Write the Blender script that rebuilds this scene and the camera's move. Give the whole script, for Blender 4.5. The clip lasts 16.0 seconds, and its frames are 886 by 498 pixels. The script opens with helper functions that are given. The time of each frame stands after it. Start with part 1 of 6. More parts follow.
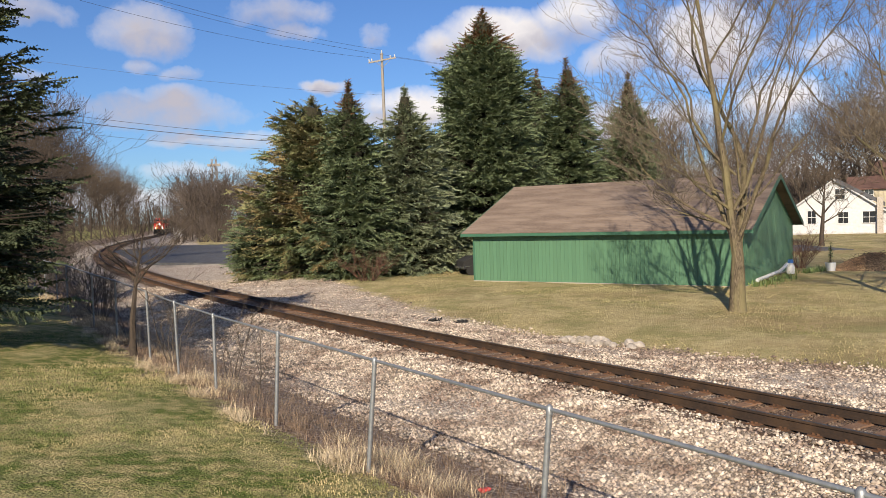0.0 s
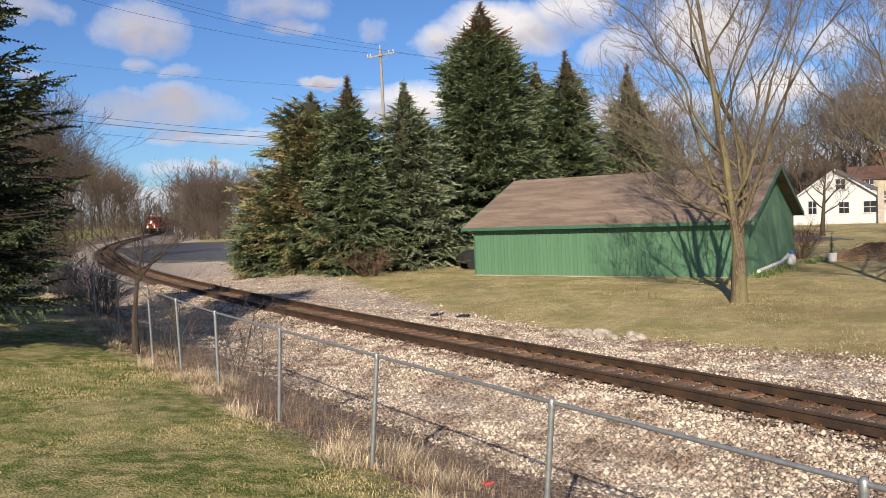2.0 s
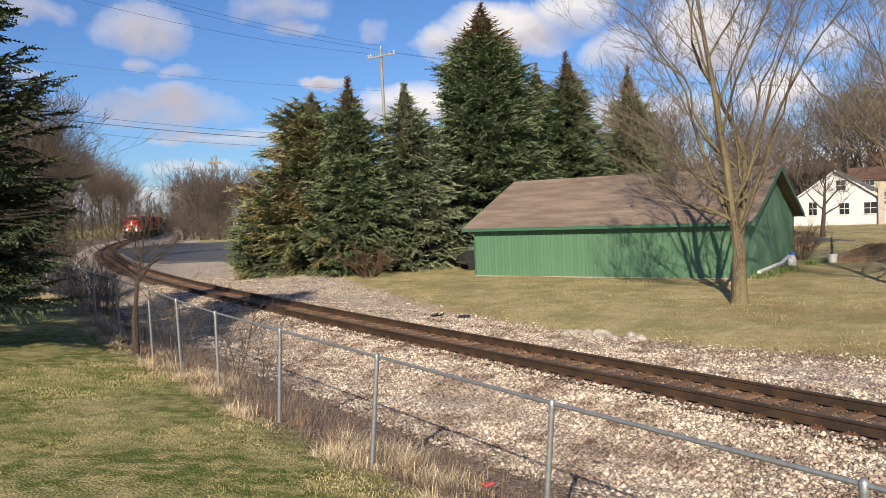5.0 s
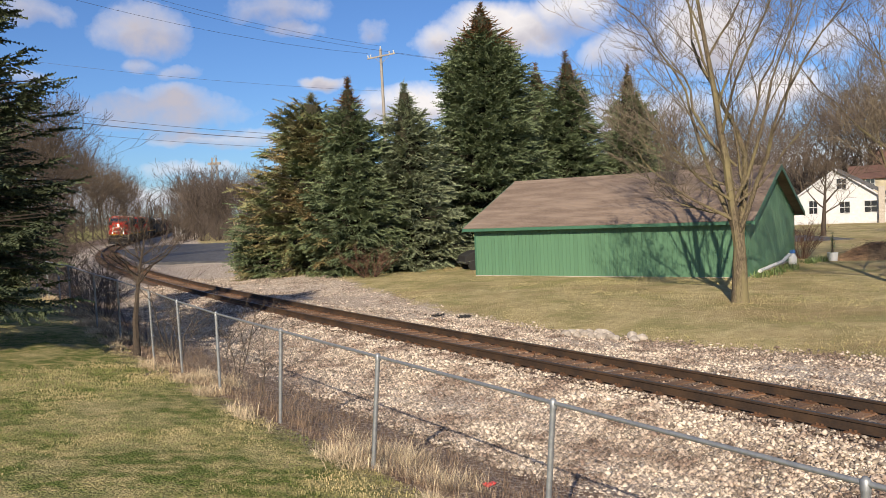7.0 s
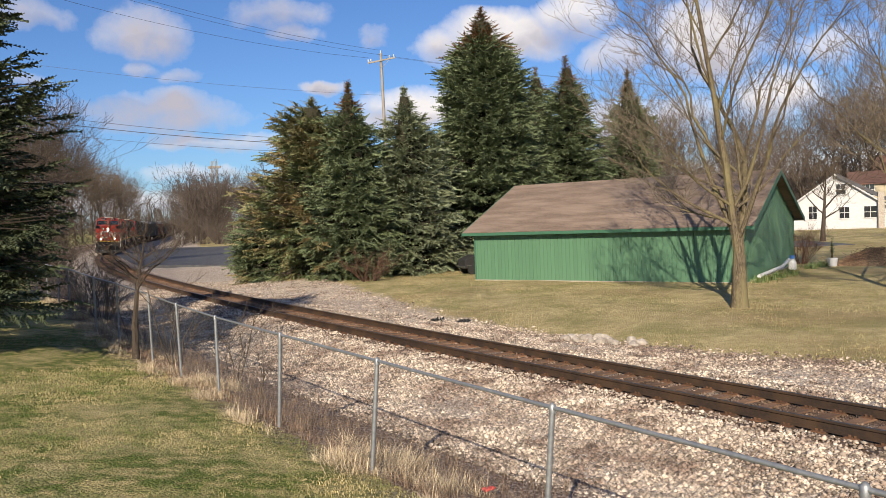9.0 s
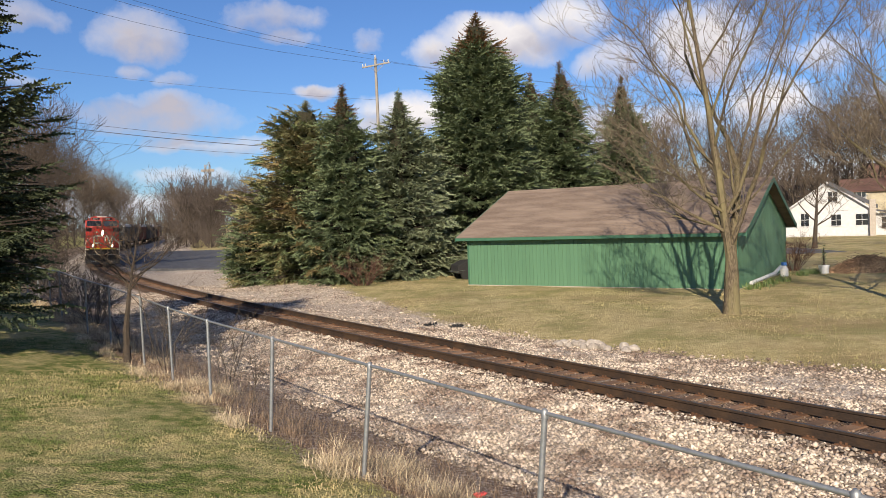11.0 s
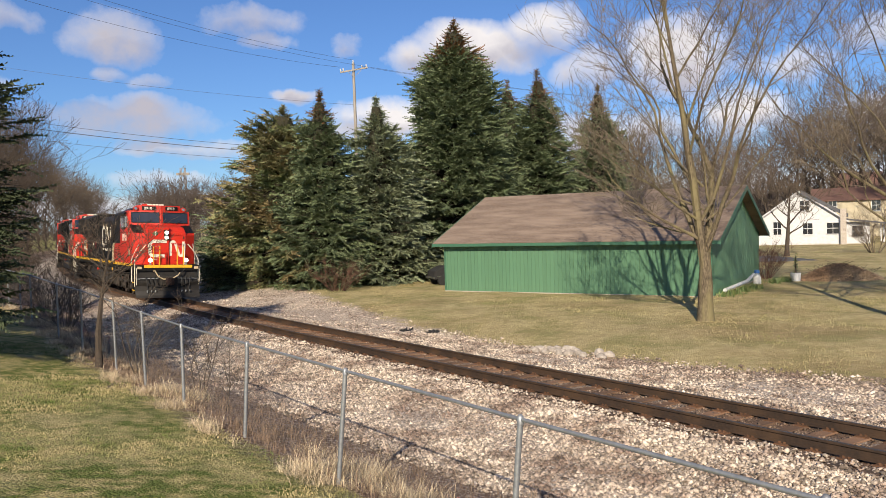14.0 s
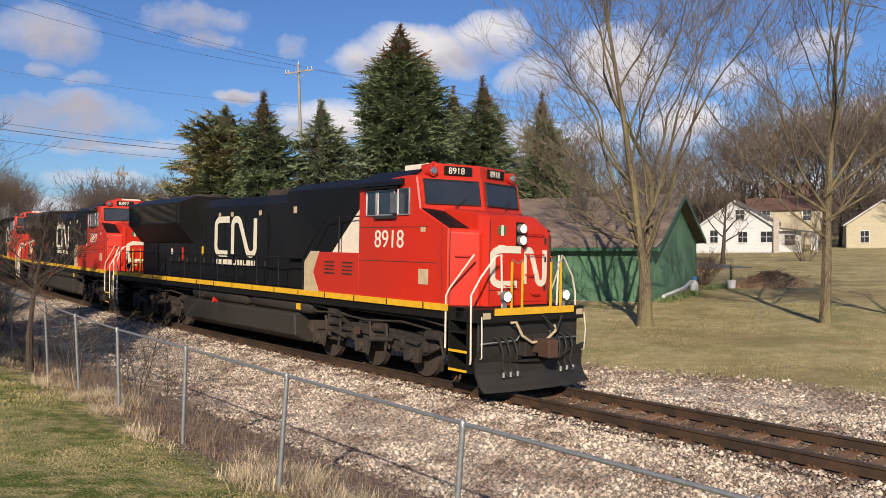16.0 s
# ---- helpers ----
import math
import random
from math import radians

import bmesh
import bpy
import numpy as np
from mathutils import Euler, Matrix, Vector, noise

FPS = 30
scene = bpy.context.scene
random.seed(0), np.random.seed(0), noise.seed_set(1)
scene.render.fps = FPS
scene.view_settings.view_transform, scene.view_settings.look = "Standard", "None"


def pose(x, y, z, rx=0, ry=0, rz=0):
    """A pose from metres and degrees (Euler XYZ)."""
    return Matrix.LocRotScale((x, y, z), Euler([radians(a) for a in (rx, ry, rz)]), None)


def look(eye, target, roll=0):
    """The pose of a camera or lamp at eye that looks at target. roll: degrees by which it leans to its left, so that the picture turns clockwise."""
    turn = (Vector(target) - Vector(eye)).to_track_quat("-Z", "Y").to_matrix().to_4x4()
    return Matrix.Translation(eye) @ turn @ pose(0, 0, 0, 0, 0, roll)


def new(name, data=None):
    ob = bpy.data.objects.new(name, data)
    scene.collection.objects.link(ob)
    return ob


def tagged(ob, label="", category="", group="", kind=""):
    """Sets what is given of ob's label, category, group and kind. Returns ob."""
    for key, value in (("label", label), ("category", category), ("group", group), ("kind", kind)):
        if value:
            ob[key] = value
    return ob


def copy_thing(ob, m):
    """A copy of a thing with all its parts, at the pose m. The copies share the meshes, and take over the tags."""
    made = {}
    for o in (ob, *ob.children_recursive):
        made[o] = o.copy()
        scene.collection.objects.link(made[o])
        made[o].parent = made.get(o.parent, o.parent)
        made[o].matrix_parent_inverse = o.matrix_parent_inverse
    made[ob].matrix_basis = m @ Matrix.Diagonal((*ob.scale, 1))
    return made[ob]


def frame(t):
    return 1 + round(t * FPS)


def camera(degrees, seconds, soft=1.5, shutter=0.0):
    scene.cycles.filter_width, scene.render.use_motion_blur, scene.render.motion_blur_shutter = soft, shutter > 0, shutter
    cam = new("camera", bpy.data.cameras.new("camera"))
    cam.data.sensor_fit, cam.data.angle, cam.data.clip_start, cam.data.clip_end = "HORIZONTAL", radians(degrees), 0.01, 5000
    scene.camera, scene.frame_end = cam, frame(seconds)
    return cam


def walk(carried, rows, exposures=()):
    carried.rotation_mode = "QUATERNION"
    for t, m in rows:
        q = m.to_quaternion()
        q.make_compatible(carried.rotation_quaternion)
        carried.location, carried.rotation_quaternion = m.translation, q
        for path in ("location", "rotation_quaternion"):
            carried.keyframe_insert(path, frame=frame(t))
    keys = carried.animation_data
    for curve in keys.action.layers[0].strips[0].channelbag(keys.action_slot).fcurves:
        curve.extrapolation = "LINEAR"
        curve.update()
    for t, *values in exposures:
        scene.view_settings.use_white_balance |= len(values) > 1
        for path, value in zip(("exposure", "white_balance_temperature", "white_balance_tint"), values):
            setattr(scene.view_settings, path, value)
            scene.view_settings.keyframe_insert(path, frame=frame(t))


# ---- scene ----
# ---- camera ----
cam = camera(58.1, 16.0, soft=0.55)
EYE = (0.0, 0.0, 3.42)
TURNS = [  # seconds, tilt, turn, roll of the hand-held camera, which stays on its spot
    (0.0, 87.451, -0.076, -1.887), (0.5, 87.327, -0.027, -2.119), (1.0, 87.181, -0.009, -2.332), (1.5, 87.08, 0.0, -2.465),
    (2.0, 87.07, 0.0, -2.55), (2.5, 87.159, 0.002, -2.518), (3.0, 87.249, 0.075, -2.506), (3.5, 87.344, 0.088, -2.565),
    (4.0, 87.278, 0.019, -2.435), (6.5, 87.011, 0.037, -2.653), (7.0, 87.119, 0.053, -2.696), (7.5, 87.215, 0.103, -2.654),
    (8.0, 87.272, 0.112, -2.691), (8.5, 87.361, 0.096, -2.686), (9.0, 87.421, 0.013, -2.52), (11.5, 87.779, -0.56, -2.098),
    (12.0, 87.696, -0.671, -1.988), (12.5, 87.777, -0.91, -1.754), (13.0, 88.051, -1.206, -1.841), (13.5, 88.15, -1.597, -1.812),
    (14.0, 88.107, -2.163, -1.707), (14.5, 88.232, -3.021, -1.587), (15.0, 88.405, -4.067, -1.489), (15.5, 88.443, -5.05, -1.208),
    (16.0, 88.338, -6.159, -0.992)]
walk(cam, [(t, pose(*EYE, rx, 0, rz) @ pose(0, 0, 0, 0, 0, roll)) for t, rx, rz, roll in TURNS], exposures=[(0.0, 0.38, 6900, 11), (14.0, 0.38, 6900, 11), (16.0, 0.18, 6800, 12)])

# ---- sky and sun ----
SUN_AZ, SUN_EL = radians(-168), radians(28)  # from +y towards +x
TO_SUN = Vector((math.sin(SUN_AZ) * math.cos(SUN_EL), math.cos(SUN_AZ) * math.cos(SUN_EL), math.sin(SUN_EL)))
sun_data = bpy.data.lights.new("sun", "SUN")
sun_data.energy, sun_data.angle, sun_data.color = 5.0, radians(0.53), (1.0, 0.90, 0.74)
sun_ob = new("sun", sun_data)
sun_ob.matrix_world = look((0, 0, 60), Vector((0, 0, 60)) - TO_SUN)

world = bpy.data.worlds.new("world")
scene.world = world
world.use_nodes = True
wt = world.node_tree
wt.nodes.clear()


def wnode(kind, **sets):
    n = wt.nodes.new(kind)
    for k, val in sets.items():
        if k == "operation":
            n.operation = val
        elif k == "blend_type":
            n.blend_type = val
    return n


def wmath(op, a, b=None, clamp=False):
    n = wt.nodes.new("ShaderNodeMath")
    n.operation, n.use_clamp = op, clamp
    for i, val in enumerate((a, b)):
        if val is None:
            continue
        if isinstance(val, (int, float)):
            n.inputs[i].default_value = val
        else:
            wt.links.new(val, n.inputs[i])
    return n.outputs[0]


sky = wt.nodes.new("ShaderNodeTexSky")
sky.sky_type, sky.sun_disc = "NISHITA", False
sky.sun_elevation, sky.sun_rotation = SUN_EL, SUN_AZ
sky.air_density, sky.dust_density, sky.ozone_density = 1.0, 0.3, 2.5
tint = wt.nodes.new("ShaderNodeMix")
tint.data_type, tint.blend_type = "RGBA", "MULTIPLY"
tint.inputs[0].default_value = 1.0
tint.inputs[7].default_value = (0.66, 0.98, 1.50, 1)
wt.links.new(sky.outputs[0], tint.inputs[6])
tc = wt.nodes.new("ShaderNodeTexCoord")
sep = wt.nodes.new("ShaderNodeSeparateXYZ")
wt.links.new(tc.outputs["Generated"], sep.inputs[0])
# a flat deck of cumulus, seen in perspective
up = wmath("MAXIMUM", wmath("ADD", sep.outputs[2], 0.06), 0.03)
px, py = wmath("DIVIDE", sep.outputs[0], up), wmath("DIVIDE", sep.outputs[1], up)
deck = wt.nodes.new("ShaderNodeCombineXYZ")
wt.links.new(px, deck.inputs[0])
wt.links.new(py, deck.inputs[1])
puffs = wt.nodes.new("ShaderNodeTexNoise")
puffs.inputs["Scale"].default_value, puffs.inputs["Detail"].default_value, puffs.inputs["Roughness"].default_value = 1.3, 9.0, 0.58
wt.links.new(deck.outputs[0], puffs.inputs["Vector"])
edge = wt.nodes.new("ShaderNodeTexNoise")
edge.inputs["Scale"].default_value, edge.inputs["Detail"].default_value, edge.inputs["Roughness"].default_value = 9.0, 8.0, 0.6
wt.links.new(tc.outputs["Generated"], edge.inputs["Vector"])
# the clouds' outlines are pushed about by noise
push = wt.nodes.new("ShaderNodeTexNoise")
push.inputs["Scale"].default_value, push.inputs["Detail"].default_value, push.inputs["Roughness"].default_value = 16.0, 6.0, 0.55
wt.links.new(tc.outputs["Generated"], push.inputs["Vector"])
centre = wt.nodes.new("ShaderNodeVectorMath")
centre.operation = "SUBTRACT"
centre.inputs[1].default_value = (0.5, 0.5, 0.5)
wt.links.new(push.outputs["Color"], centre.inputs[0])
bent = wt.nodes.new("ShaderNodeVectorMath")
bent.operation = "MULTIPLY_ADD"
bent.inputs[1].default_value = (0.06, 0.06, 0.04)
wt.links.new(centre.outputs[0], bent.inputs[0])
wt.links.new(tc.outputs["Generated"], bent.inputs[2])
# single clouds: azimuth in degrees from +y to +x, elevation, half width, half height, thickness, greyness
CLOUDS = [(5.0, 12.2, 6.2, 2.0, 1.0, 0.1), (9.8, 13.0, 3.4, 2.0, 1.0, 0.15), (1.0, 11.6, 2.8, 1.5, 0.9, 0.15), (-0.3, 7.6, 5.4, 1.5, 1.0, 0.1), (-3.6, 6.6, 2.6, 0.9, 0.8, 0.3),
          (-18.8, 7.5, 6.3, 1.8, 0.9, 0.75), (-15.6, 5.6, 4.8, 0.9, 0.9, 0.5), (-23.0, 7.8, 3.2, 0.9, 0.7, 0.75), (-19.2, 12.8, 3.8, 2.0, 0.8, 0.65), (-11.4, 14.1, 3.8, 1.4, 0.8, 0.7), (-10.1, 12.7, 2.2, 0.8, 0.7, 0.75),
          (-26.3, 13.4, 3.6, 1.2, 0.6, 0.75), (-17.6, 10.0, 2.2, 0.7, 0.55, 0.8), (-20.6, 10.4, 1.4, 0.6, 0.5, 0.8), (-7.7, 9.1, 1.6, 0.65, 0.75, 0.5), (-3.8, 12.7, 1.7, 1.0, 0.6, 0.65), (-16.8, 3.5, 4.2, 0.75, 0.8, 0.4), (-27.0, 9.6, 1.8, 0.6, 0.5, 0.8),
          (18.6, 10.6, 4.4, 3.0, 1.0, 0.25), (12.8, 10.3, 2.8, 1.6, 0.9, 0.4), (15.2, 5.8, 6.5, 1.8, 0.9, 0.4), (23.3, 6.6, 3.2, 1.9, 1.0, 0.2), (26.0, 9.6, 3.6, 1.5, 0.9, 0.3), (32.5, 6.0, 5.5, 1.6, 0.9, 0.3), (31.0, 11.0, 3.5, 1.2, 0.7, 0.4),
          (-18.0, 1.6, 16.0, 1.3, 0.8, 0.4), (22.0, 2.2, 22.0, 1.6, 0.8, 0.4)]
total, grey = None, None
for az, el, hw, hh, thick, dark in CLOUDS:
    a, e = radians(az), radians(el)
    d = Vector((math.sin(a) * math.cos(e), math.cos(a) * math.cos(e), math.sin(e)))
    r = Vector((math.cos(a), -math.sin(a), 0))
    u = d.cross(r) * -1
    parts, below = [], None
    for axis, half in ((r, radians(hw)), (u, radians(hh))):
        dot = wt.nodes.new("ShaderNodeVectorMath")
        dot.operation = "DOT_PRODUCT"
        dot.inputs[1].default_value = axis / half
        wt.links.new(bent.outputs[0], dot.inputs[0])
        off = wmath("SUBTRACT", dot.outputs["Value"], d.dot(axis) / half)
        below = off
        parts.append(wmath("MULTIPLY", off, off))
    front = wt.nodes.new("ShaderNodeVectorMath")
    front.operation = "DOT_PRODUCT"
    front.inputs[1].default_value = d
    wt.links.new(tc.outputs["Generated"], front.inputs[0])
    body = wmath("MULTIPLY", wmath("SUBTRACT", 1.35, wmath("ADD", parts[0], parts[1])), thick)
    body = wmath("MULTIPLY", wmath("MAXIMUM", body, 0.0), wmath("GREATER_THAN", front.outputs["Value"], 0.0))
    total = body if total is None else wmath("MAXIMUM", total, body)
    g = wmath("MULTIPLY", body, wmath("ADD", dark, wmath("MULTIPLY", wmath("MAXIMUM", wmath("MULTIPLY", below, -1.0), 0.0), 0.8)))
    grey = g if grey is None else wmath("ADD", grey, g)
ragged = wmath("ADD", wmath("MULTIPLY", wmath("SUBTRACT", edge.outputs[0], 0.5), 2.6), total)
cover = wmath("MULTIPLY", wmath("SUBTRACT", ragged, 0.38), 1.15, clamp=True)
cover = wmath("MULTIPLY", cover, wmath("MINIMUM", wmath("MULTIPLY", total, 2.2), 1.0))
# elsewhere in the sky the deck goes on by itself
behind = wmath("GREATER_THAN", 0.25, sep.outputs[1])
loose = wmath("MULTIPLY", wmath("SUBTRACT", puffs.outputs[0], 0.52), 6.0, clamp=True)
cover = wmath("MAXIMUM", cover, wmath("MULTIPLY", loose, behind))
cover = wmath("MULTIPLY", cover, wmath("GREATER_THAN", sep.outputs[2], 0.0))
light = wt.nodes.new("ShaderNodeMix")
light.data_type = "RGBA"
light.inputs[6].default_value, light.inputs[7].default_value = (13.6, 13.4, 13.6, 1), (6.6, 6.6, 7.9, 1)
wt.links.new(wmath("ADD", wmath("MULTIPLY", grey, 1.15), wmath("MULTIPLY", wmath("SUBTRACT", edge.outputs[0], 0.45), 1.4), clamp=True), light.inputs[0])
mixed = wt.nodes.new("ShaderNodeMix")
mixed.data_type = "RGBA"
wt.links.new(cover, mixed.inputs[0])
wt.links.new(tint.outputs[2], mixed.inputs[6])
wt.links.new(light.outputs[2], mixed.inputs[7])
bg = wt.nodes.new("ShaderNodeBackground")
bg.inputs[1].default_value = 0.06
wt.links.new(mixed.outputs[2], bg.inputs[0])
wo = wt.nodes.new("ShaderNodeOutputWorld")
wt.links.new(bg.outputs[0], wo.inputs[0])


# ---- materials ----
def surface(name, base, other=None, scale=8.0, rough=0.7, metal=0.0, bump=0.15, third=None, big=0.6, spread=0.0, stretch=(1, 1, 1), gloss=0.5, island=0.0):
    """Two colours mixed by fine noise, a third by coarse noise; spread varies pieces by Object Info, island by the loose parts of one mesh."""
    m = bpy.data.materials.new(name)
    m.use_nodes = True
    nt = m.node_tree
    b = nt.nodes["Principled BSDF"]
    b.inputs["Roughness"].default_value, b.inputs["Metallic"].default_value = rough, metal
    b.inputs["Specular IOR Level"].default_value = gloss
    coord = nt.nodes.new("ShaderNodeTexCoord")
    mp = nt.nodes.new("ShaderNodeMapping")
    mp.inputs["Scale"].default_value = stretch
    nt.links.new(coord.outputs["Object"], mp.inputs["Vector"])

    def noise_of(s, det):
        n = nt.nodes.new("ShaderNodeTexNoise")
        n.inputs["Scale"].default_value, n.inputs["Detail"].default_value, n.inputs["Roughness"].default_value = s, det, 0.6
        nt.links.new(mp.outputs[0], n.inputs["Vector"])
        return n.outputs[0]

    def mix(fac, c1, c2):
        n = nt.nodes.new("ShaderNodeMix")
        n.data_type = "RGBA"
        for sock, val in ((n.inputs[0], fac), (n.inputs[6], c1), (n.inputs[7], c2)):
            if isinstance(val, tuple):
                sock.default_value = (*val, 1)
            elif isinstance(val, float):
                sock.default_value = val
            else:
                nt.links.new(val, sock)
        return n.outputs[2]

    def ramp(sock, lo, hi):
        n = nt.nodes.new("ShaderNodeMapRange")
        n.inputs[1].default_value, n.inputs[2].default_value = lo, hi
        nt.links.new(sock, n.inputs[0])
        return n.outputs[0]

    fine = noise_of(scale, 5.0)
    col = mix(ramp(fine, 0.35, 0.65), base, other or tuple(c * 0.75 for c in base))
    if third:
        col = mix(ramp(noise_of(scale * 0.12 * big, 3.0), 0.42, 0.62), col, third)
    for amount, kind, out in ((spread, "ShaderNodeObjectInfo", "Random"), (island, "ShaderNodeNewGeometry", "Random Per Island")):
        if amount:
            info = nt.nodes.new(kind)
            val = nt.nodes.new("ShaderNodeMapRange")
            val.inputs[3].default_value, val.inputs[4].default_value = 1 - amount, 1 + amount
            nt.links.new(info.outputs[out], val.inputs[0])
            hsv = nt.nodes.new("ShaderNodeHueSaturation")
            nt.links.new(val.outputs[0], hsv.inputs["Value"])
            nt.links.new(col, hsv.inputs["Color"])
            col = hsv.outputs[0]
    nt.links.new(col, b.inputs["Base Color"])
    if bump:
        bp = nt.nodes.new("ShaderNodeBump")
        bp.inputs["Strength"].default_value, bp.inputs["Distance"].default_value = bump, 0.02
        nt.links.new(fine, bp.inputs["Height"])
        nt.links.new(bp.outputs[0], b.inputs["Normal"])
    return m


def glow(name, colour, strength):
    m = surface(name, colour, bump=0)
    b = m.node_tree.nodes["Principled BSDF"]
    b.inputs["Emission Color"].default_value, b.inputs["Emission Strength"].default_value = (*colour, 1), strength
    return m


BARK = surface("bark_grey", (0.19, 0.15, 0.10), (0.055, 0.043, 0.03), 26, 0.95, bump=0.9, third=(0.19, 0.16, 0.085), stretch=(1, 1, 0.25), gloss=0.2)
BARK_DARK = surface("bark_dark", (0.085, 0.065, 0.05), (0.05, 0.04, 0.032), 14, 0.95, bump=0.4, gloss=0.2)
TWIG = surface("twig_brown", (0.15, 0.115, 0.085), (0.09, 0.07, 0.055), 6, 0.95, bump=0, gloss=0.15, island=0.25)
TWIG_RED = surface("twig_reddish", (0.16, 0.085, 0.06), (0.10, 0.06, 0.045), 6, 0.95, bump=0, gloss=0.15, island=0.25)
TWIG_FAR = surface("twig_far", (0.155, 0.125, 0.105), (0.09, 0.072, 0.062), 0.6, 0.95, bump=0, gloss=0.1, island=0.35)
TWIG_TAN = surface("twig_tan", (0.21, 0.17, 0.12), (0.11, 0.088, 0.066), 6, 0.95, bump=0, gloss=0.2, island=0.35)
NEEDLE = surface("needles_dark_green", (0.110, 0.150, 0.078), (0.175, 0.210, 0.105), 3, 0.7, bump=0, gloss=0.35, island=0.45)
NEEDLE_BLUE = surface("needles_blue_green", (0.165, 0.20, 0.12), (0.23, 0.255, 0.15), 3, 0.7, bump=0, gloss=0.35, island=0.45)
NEEDLE_YEL = surface("needles_yellow_green", (0.13, 0.18, 0.08), (0.185, 0.22, 0.10), 0.5, 0.7, bump=0, third=(0.28, 0.21, 0.10), big=7, gloss=0.35, island=0.45)
# darker copy of the green needles, with the shade put into the colour
NEEDLE_SHADED = surface("needles_shaded_green", (0.045, 0.062, 0.034), (0.085, 0.10, 0.052), 3, 0.8, bump=0, gloss=0.2, island=0.4)
# colour of the solid crown core, darkened to stand for inner shade
HEART = surface("crown_inner_shade", (0.045, 0.038, 0.026), (0.025, 0.028, 0.017), 6, 0.95, bump=0.4, gloss=0.1)
CONE_BROWN = surface("brown_cones", (0.22, 0.12, 0.06), (0.15, 0.085, 0.045), 3, 0.85, bump=0, gloss=0.2, island=0.3)
STEEL_RAIL = surface("rail_rust", (0.055, 0.035, 0.024), (0.036, 0.025, 0.019), 20, 0.75, 0.2, 0.2, third=(0.075, 0.045, 0.027), gloss=0.3)
RAIL_TOP = surface("rail_head_worn", (0.14, 0.12, 0.10), (0.09, 0.075, 0.06), 30, 0.45, 0.7, 0.05)
TIE = surface("tie_wood", (0.105, 0.064, 0.042), (0.055, 0.037, 0.028), 10, 0.95, bump=0.5, third=(0.19, 0.105, 0.06), spread=0.35, stretch=(1, 0.3, 1))
PLATE = surface("tie_plate_rust", (0.16, 0.075, 0.035), (0.10, 0.05, 0.028), 25, 0.85, 0.2, 0.2, spread=0.2)
STONE = surface("ballast_stone", (0.61, 0.52, 0.425), (0.41, 0.33, 0.26), 9, 0.9, bump=0.2, third=(0.22, 0.16, 0.125), big=1.2, island=0.65, gloss=0.3)
STONE_RUST = surface("rusty_crib_stone", (0.30, 0.22, 0.165), (0.17, 0.115, 0.08), 9, 0.9, bump=0.2, third=(0.11, 0.07, 0.045), big=1.5, island=0.6, gloss=0.25)
ROCK = surface("field_stone", (0.42, 0.37, 0.32), (0.28, 0.24, 0.2), 12, 0.9, bump=0.5, spread=0.25)
GALV = surface("galvanised_steel", (0.34, 0.35, 0.35), (0.26, 0.27, 0.28), 18, 0.5, 0.6, 0.05)
WEATHERED = surface("weathered_wire", (0.14, 0.14, 0.14), (0.09, 0.085, 0.08), 18, 0.6, 0.5, 0)
STRAW = surface("dry_grass", (0.68, 0.56, 0.38), (0.52, 0.40, 0.26), 2, 0.9, bump=0, island=0.35, gloss=0.2)
WEED = surface("dead_weeds", (0.30, 0.21, 0.14), (0.2, 0.14, 0.1), 2, 0.9, bump=0, island=0.35, gloss=0.2)
BLADE = surface("lawn_blades", (0.12, 0.165, 0.04), (0.25, 0.25, 0.09), 2.2, 0.8, bump=0, third=(0.50, 0.41, 0.21), big=4, island=0.4, gloss=0.2)
FIELD_BLADE = surface("dry_field_blades", (0.52, 0.42, 0.225), (0.35, 0.285, 0.135), 0.7, 0.85, bump=0, third=(0.25, 0.24, 0.095), big=4, island=0.5, gloss=0.2)
LEAF = surface("strap_leaves", (0.10, 0.17, 0.05), (0.17, 0.2, 0.07), 3, 0.6, bump=0, island=0.3)
ASPHALT = surface("asphalt", (0.075, 0.075, 0.08), (0.05, 0.05, 0.053), 25, 0.85, bump=0.2, third=(0.10, 0.10, 0.105))
GREEN = surface("green_paint", (0.082, 0.185, 0.105), (0.072, 0.168, 0.095), 2.5, 0.55, bump=0.05, third=(0.098, 0.205, 0.122), spread=0.06, stretch=(1, 1, 0.2))
GREEN_TRIM = surface("green_trim_paint", (0.046, 0.135, 0.082), (0.038, 0.115, 0.07), 5, 0.5, bump=0.05)
SHINGLE = surface("brown_shingles", (0.215, 0.16, 0.125), (0.15, 0.11, 0.088), 7, 0.95, bump=0.4, third=(0.25, 0.19, 0.15), big=0.5, stretch=(1, 3, 3), gloss=0.2, spread=0.08)
WHITE = surface("white_paint", (0.56, 0.56, 0.57), (0.48, 0.48, 0.48), 3, 0.6, bump=0.05)
CREAM = surface("cream_siding", (0.48, 0.42, 0.30), (0.42, 0.36, 0.25), 3, 0.7, bump=0.05)
DARK_ROOF = surface("grey_shingles", (0.10, 0.10, 0.11), (0.07, 0.07, 0.078), 8, 0.9, bump=0.3)
RED_ROOF = surface("red_brown_roof", (0.15, 0.08, 0.06), (0.11, 0.06, 0.05), 6, 0.9, bump=0.3)
GLASS_DARK = surface("window_glass", (0.02, 0.023, 0.028), (0.03, 0.033, 0.038), 1, 0.06, bump=0, gloss=0.9)
POLE = surface("weathered_pole", (0.34, 0.31, 0.27), (0.25, 0.22, 0.19), 10, 0.9, bump=0.3, stretch=(1, 1, 0.1))
WIRE = surface("cable_black", (0.03, 0.03, 0.033), rough=0.6, bump=0)
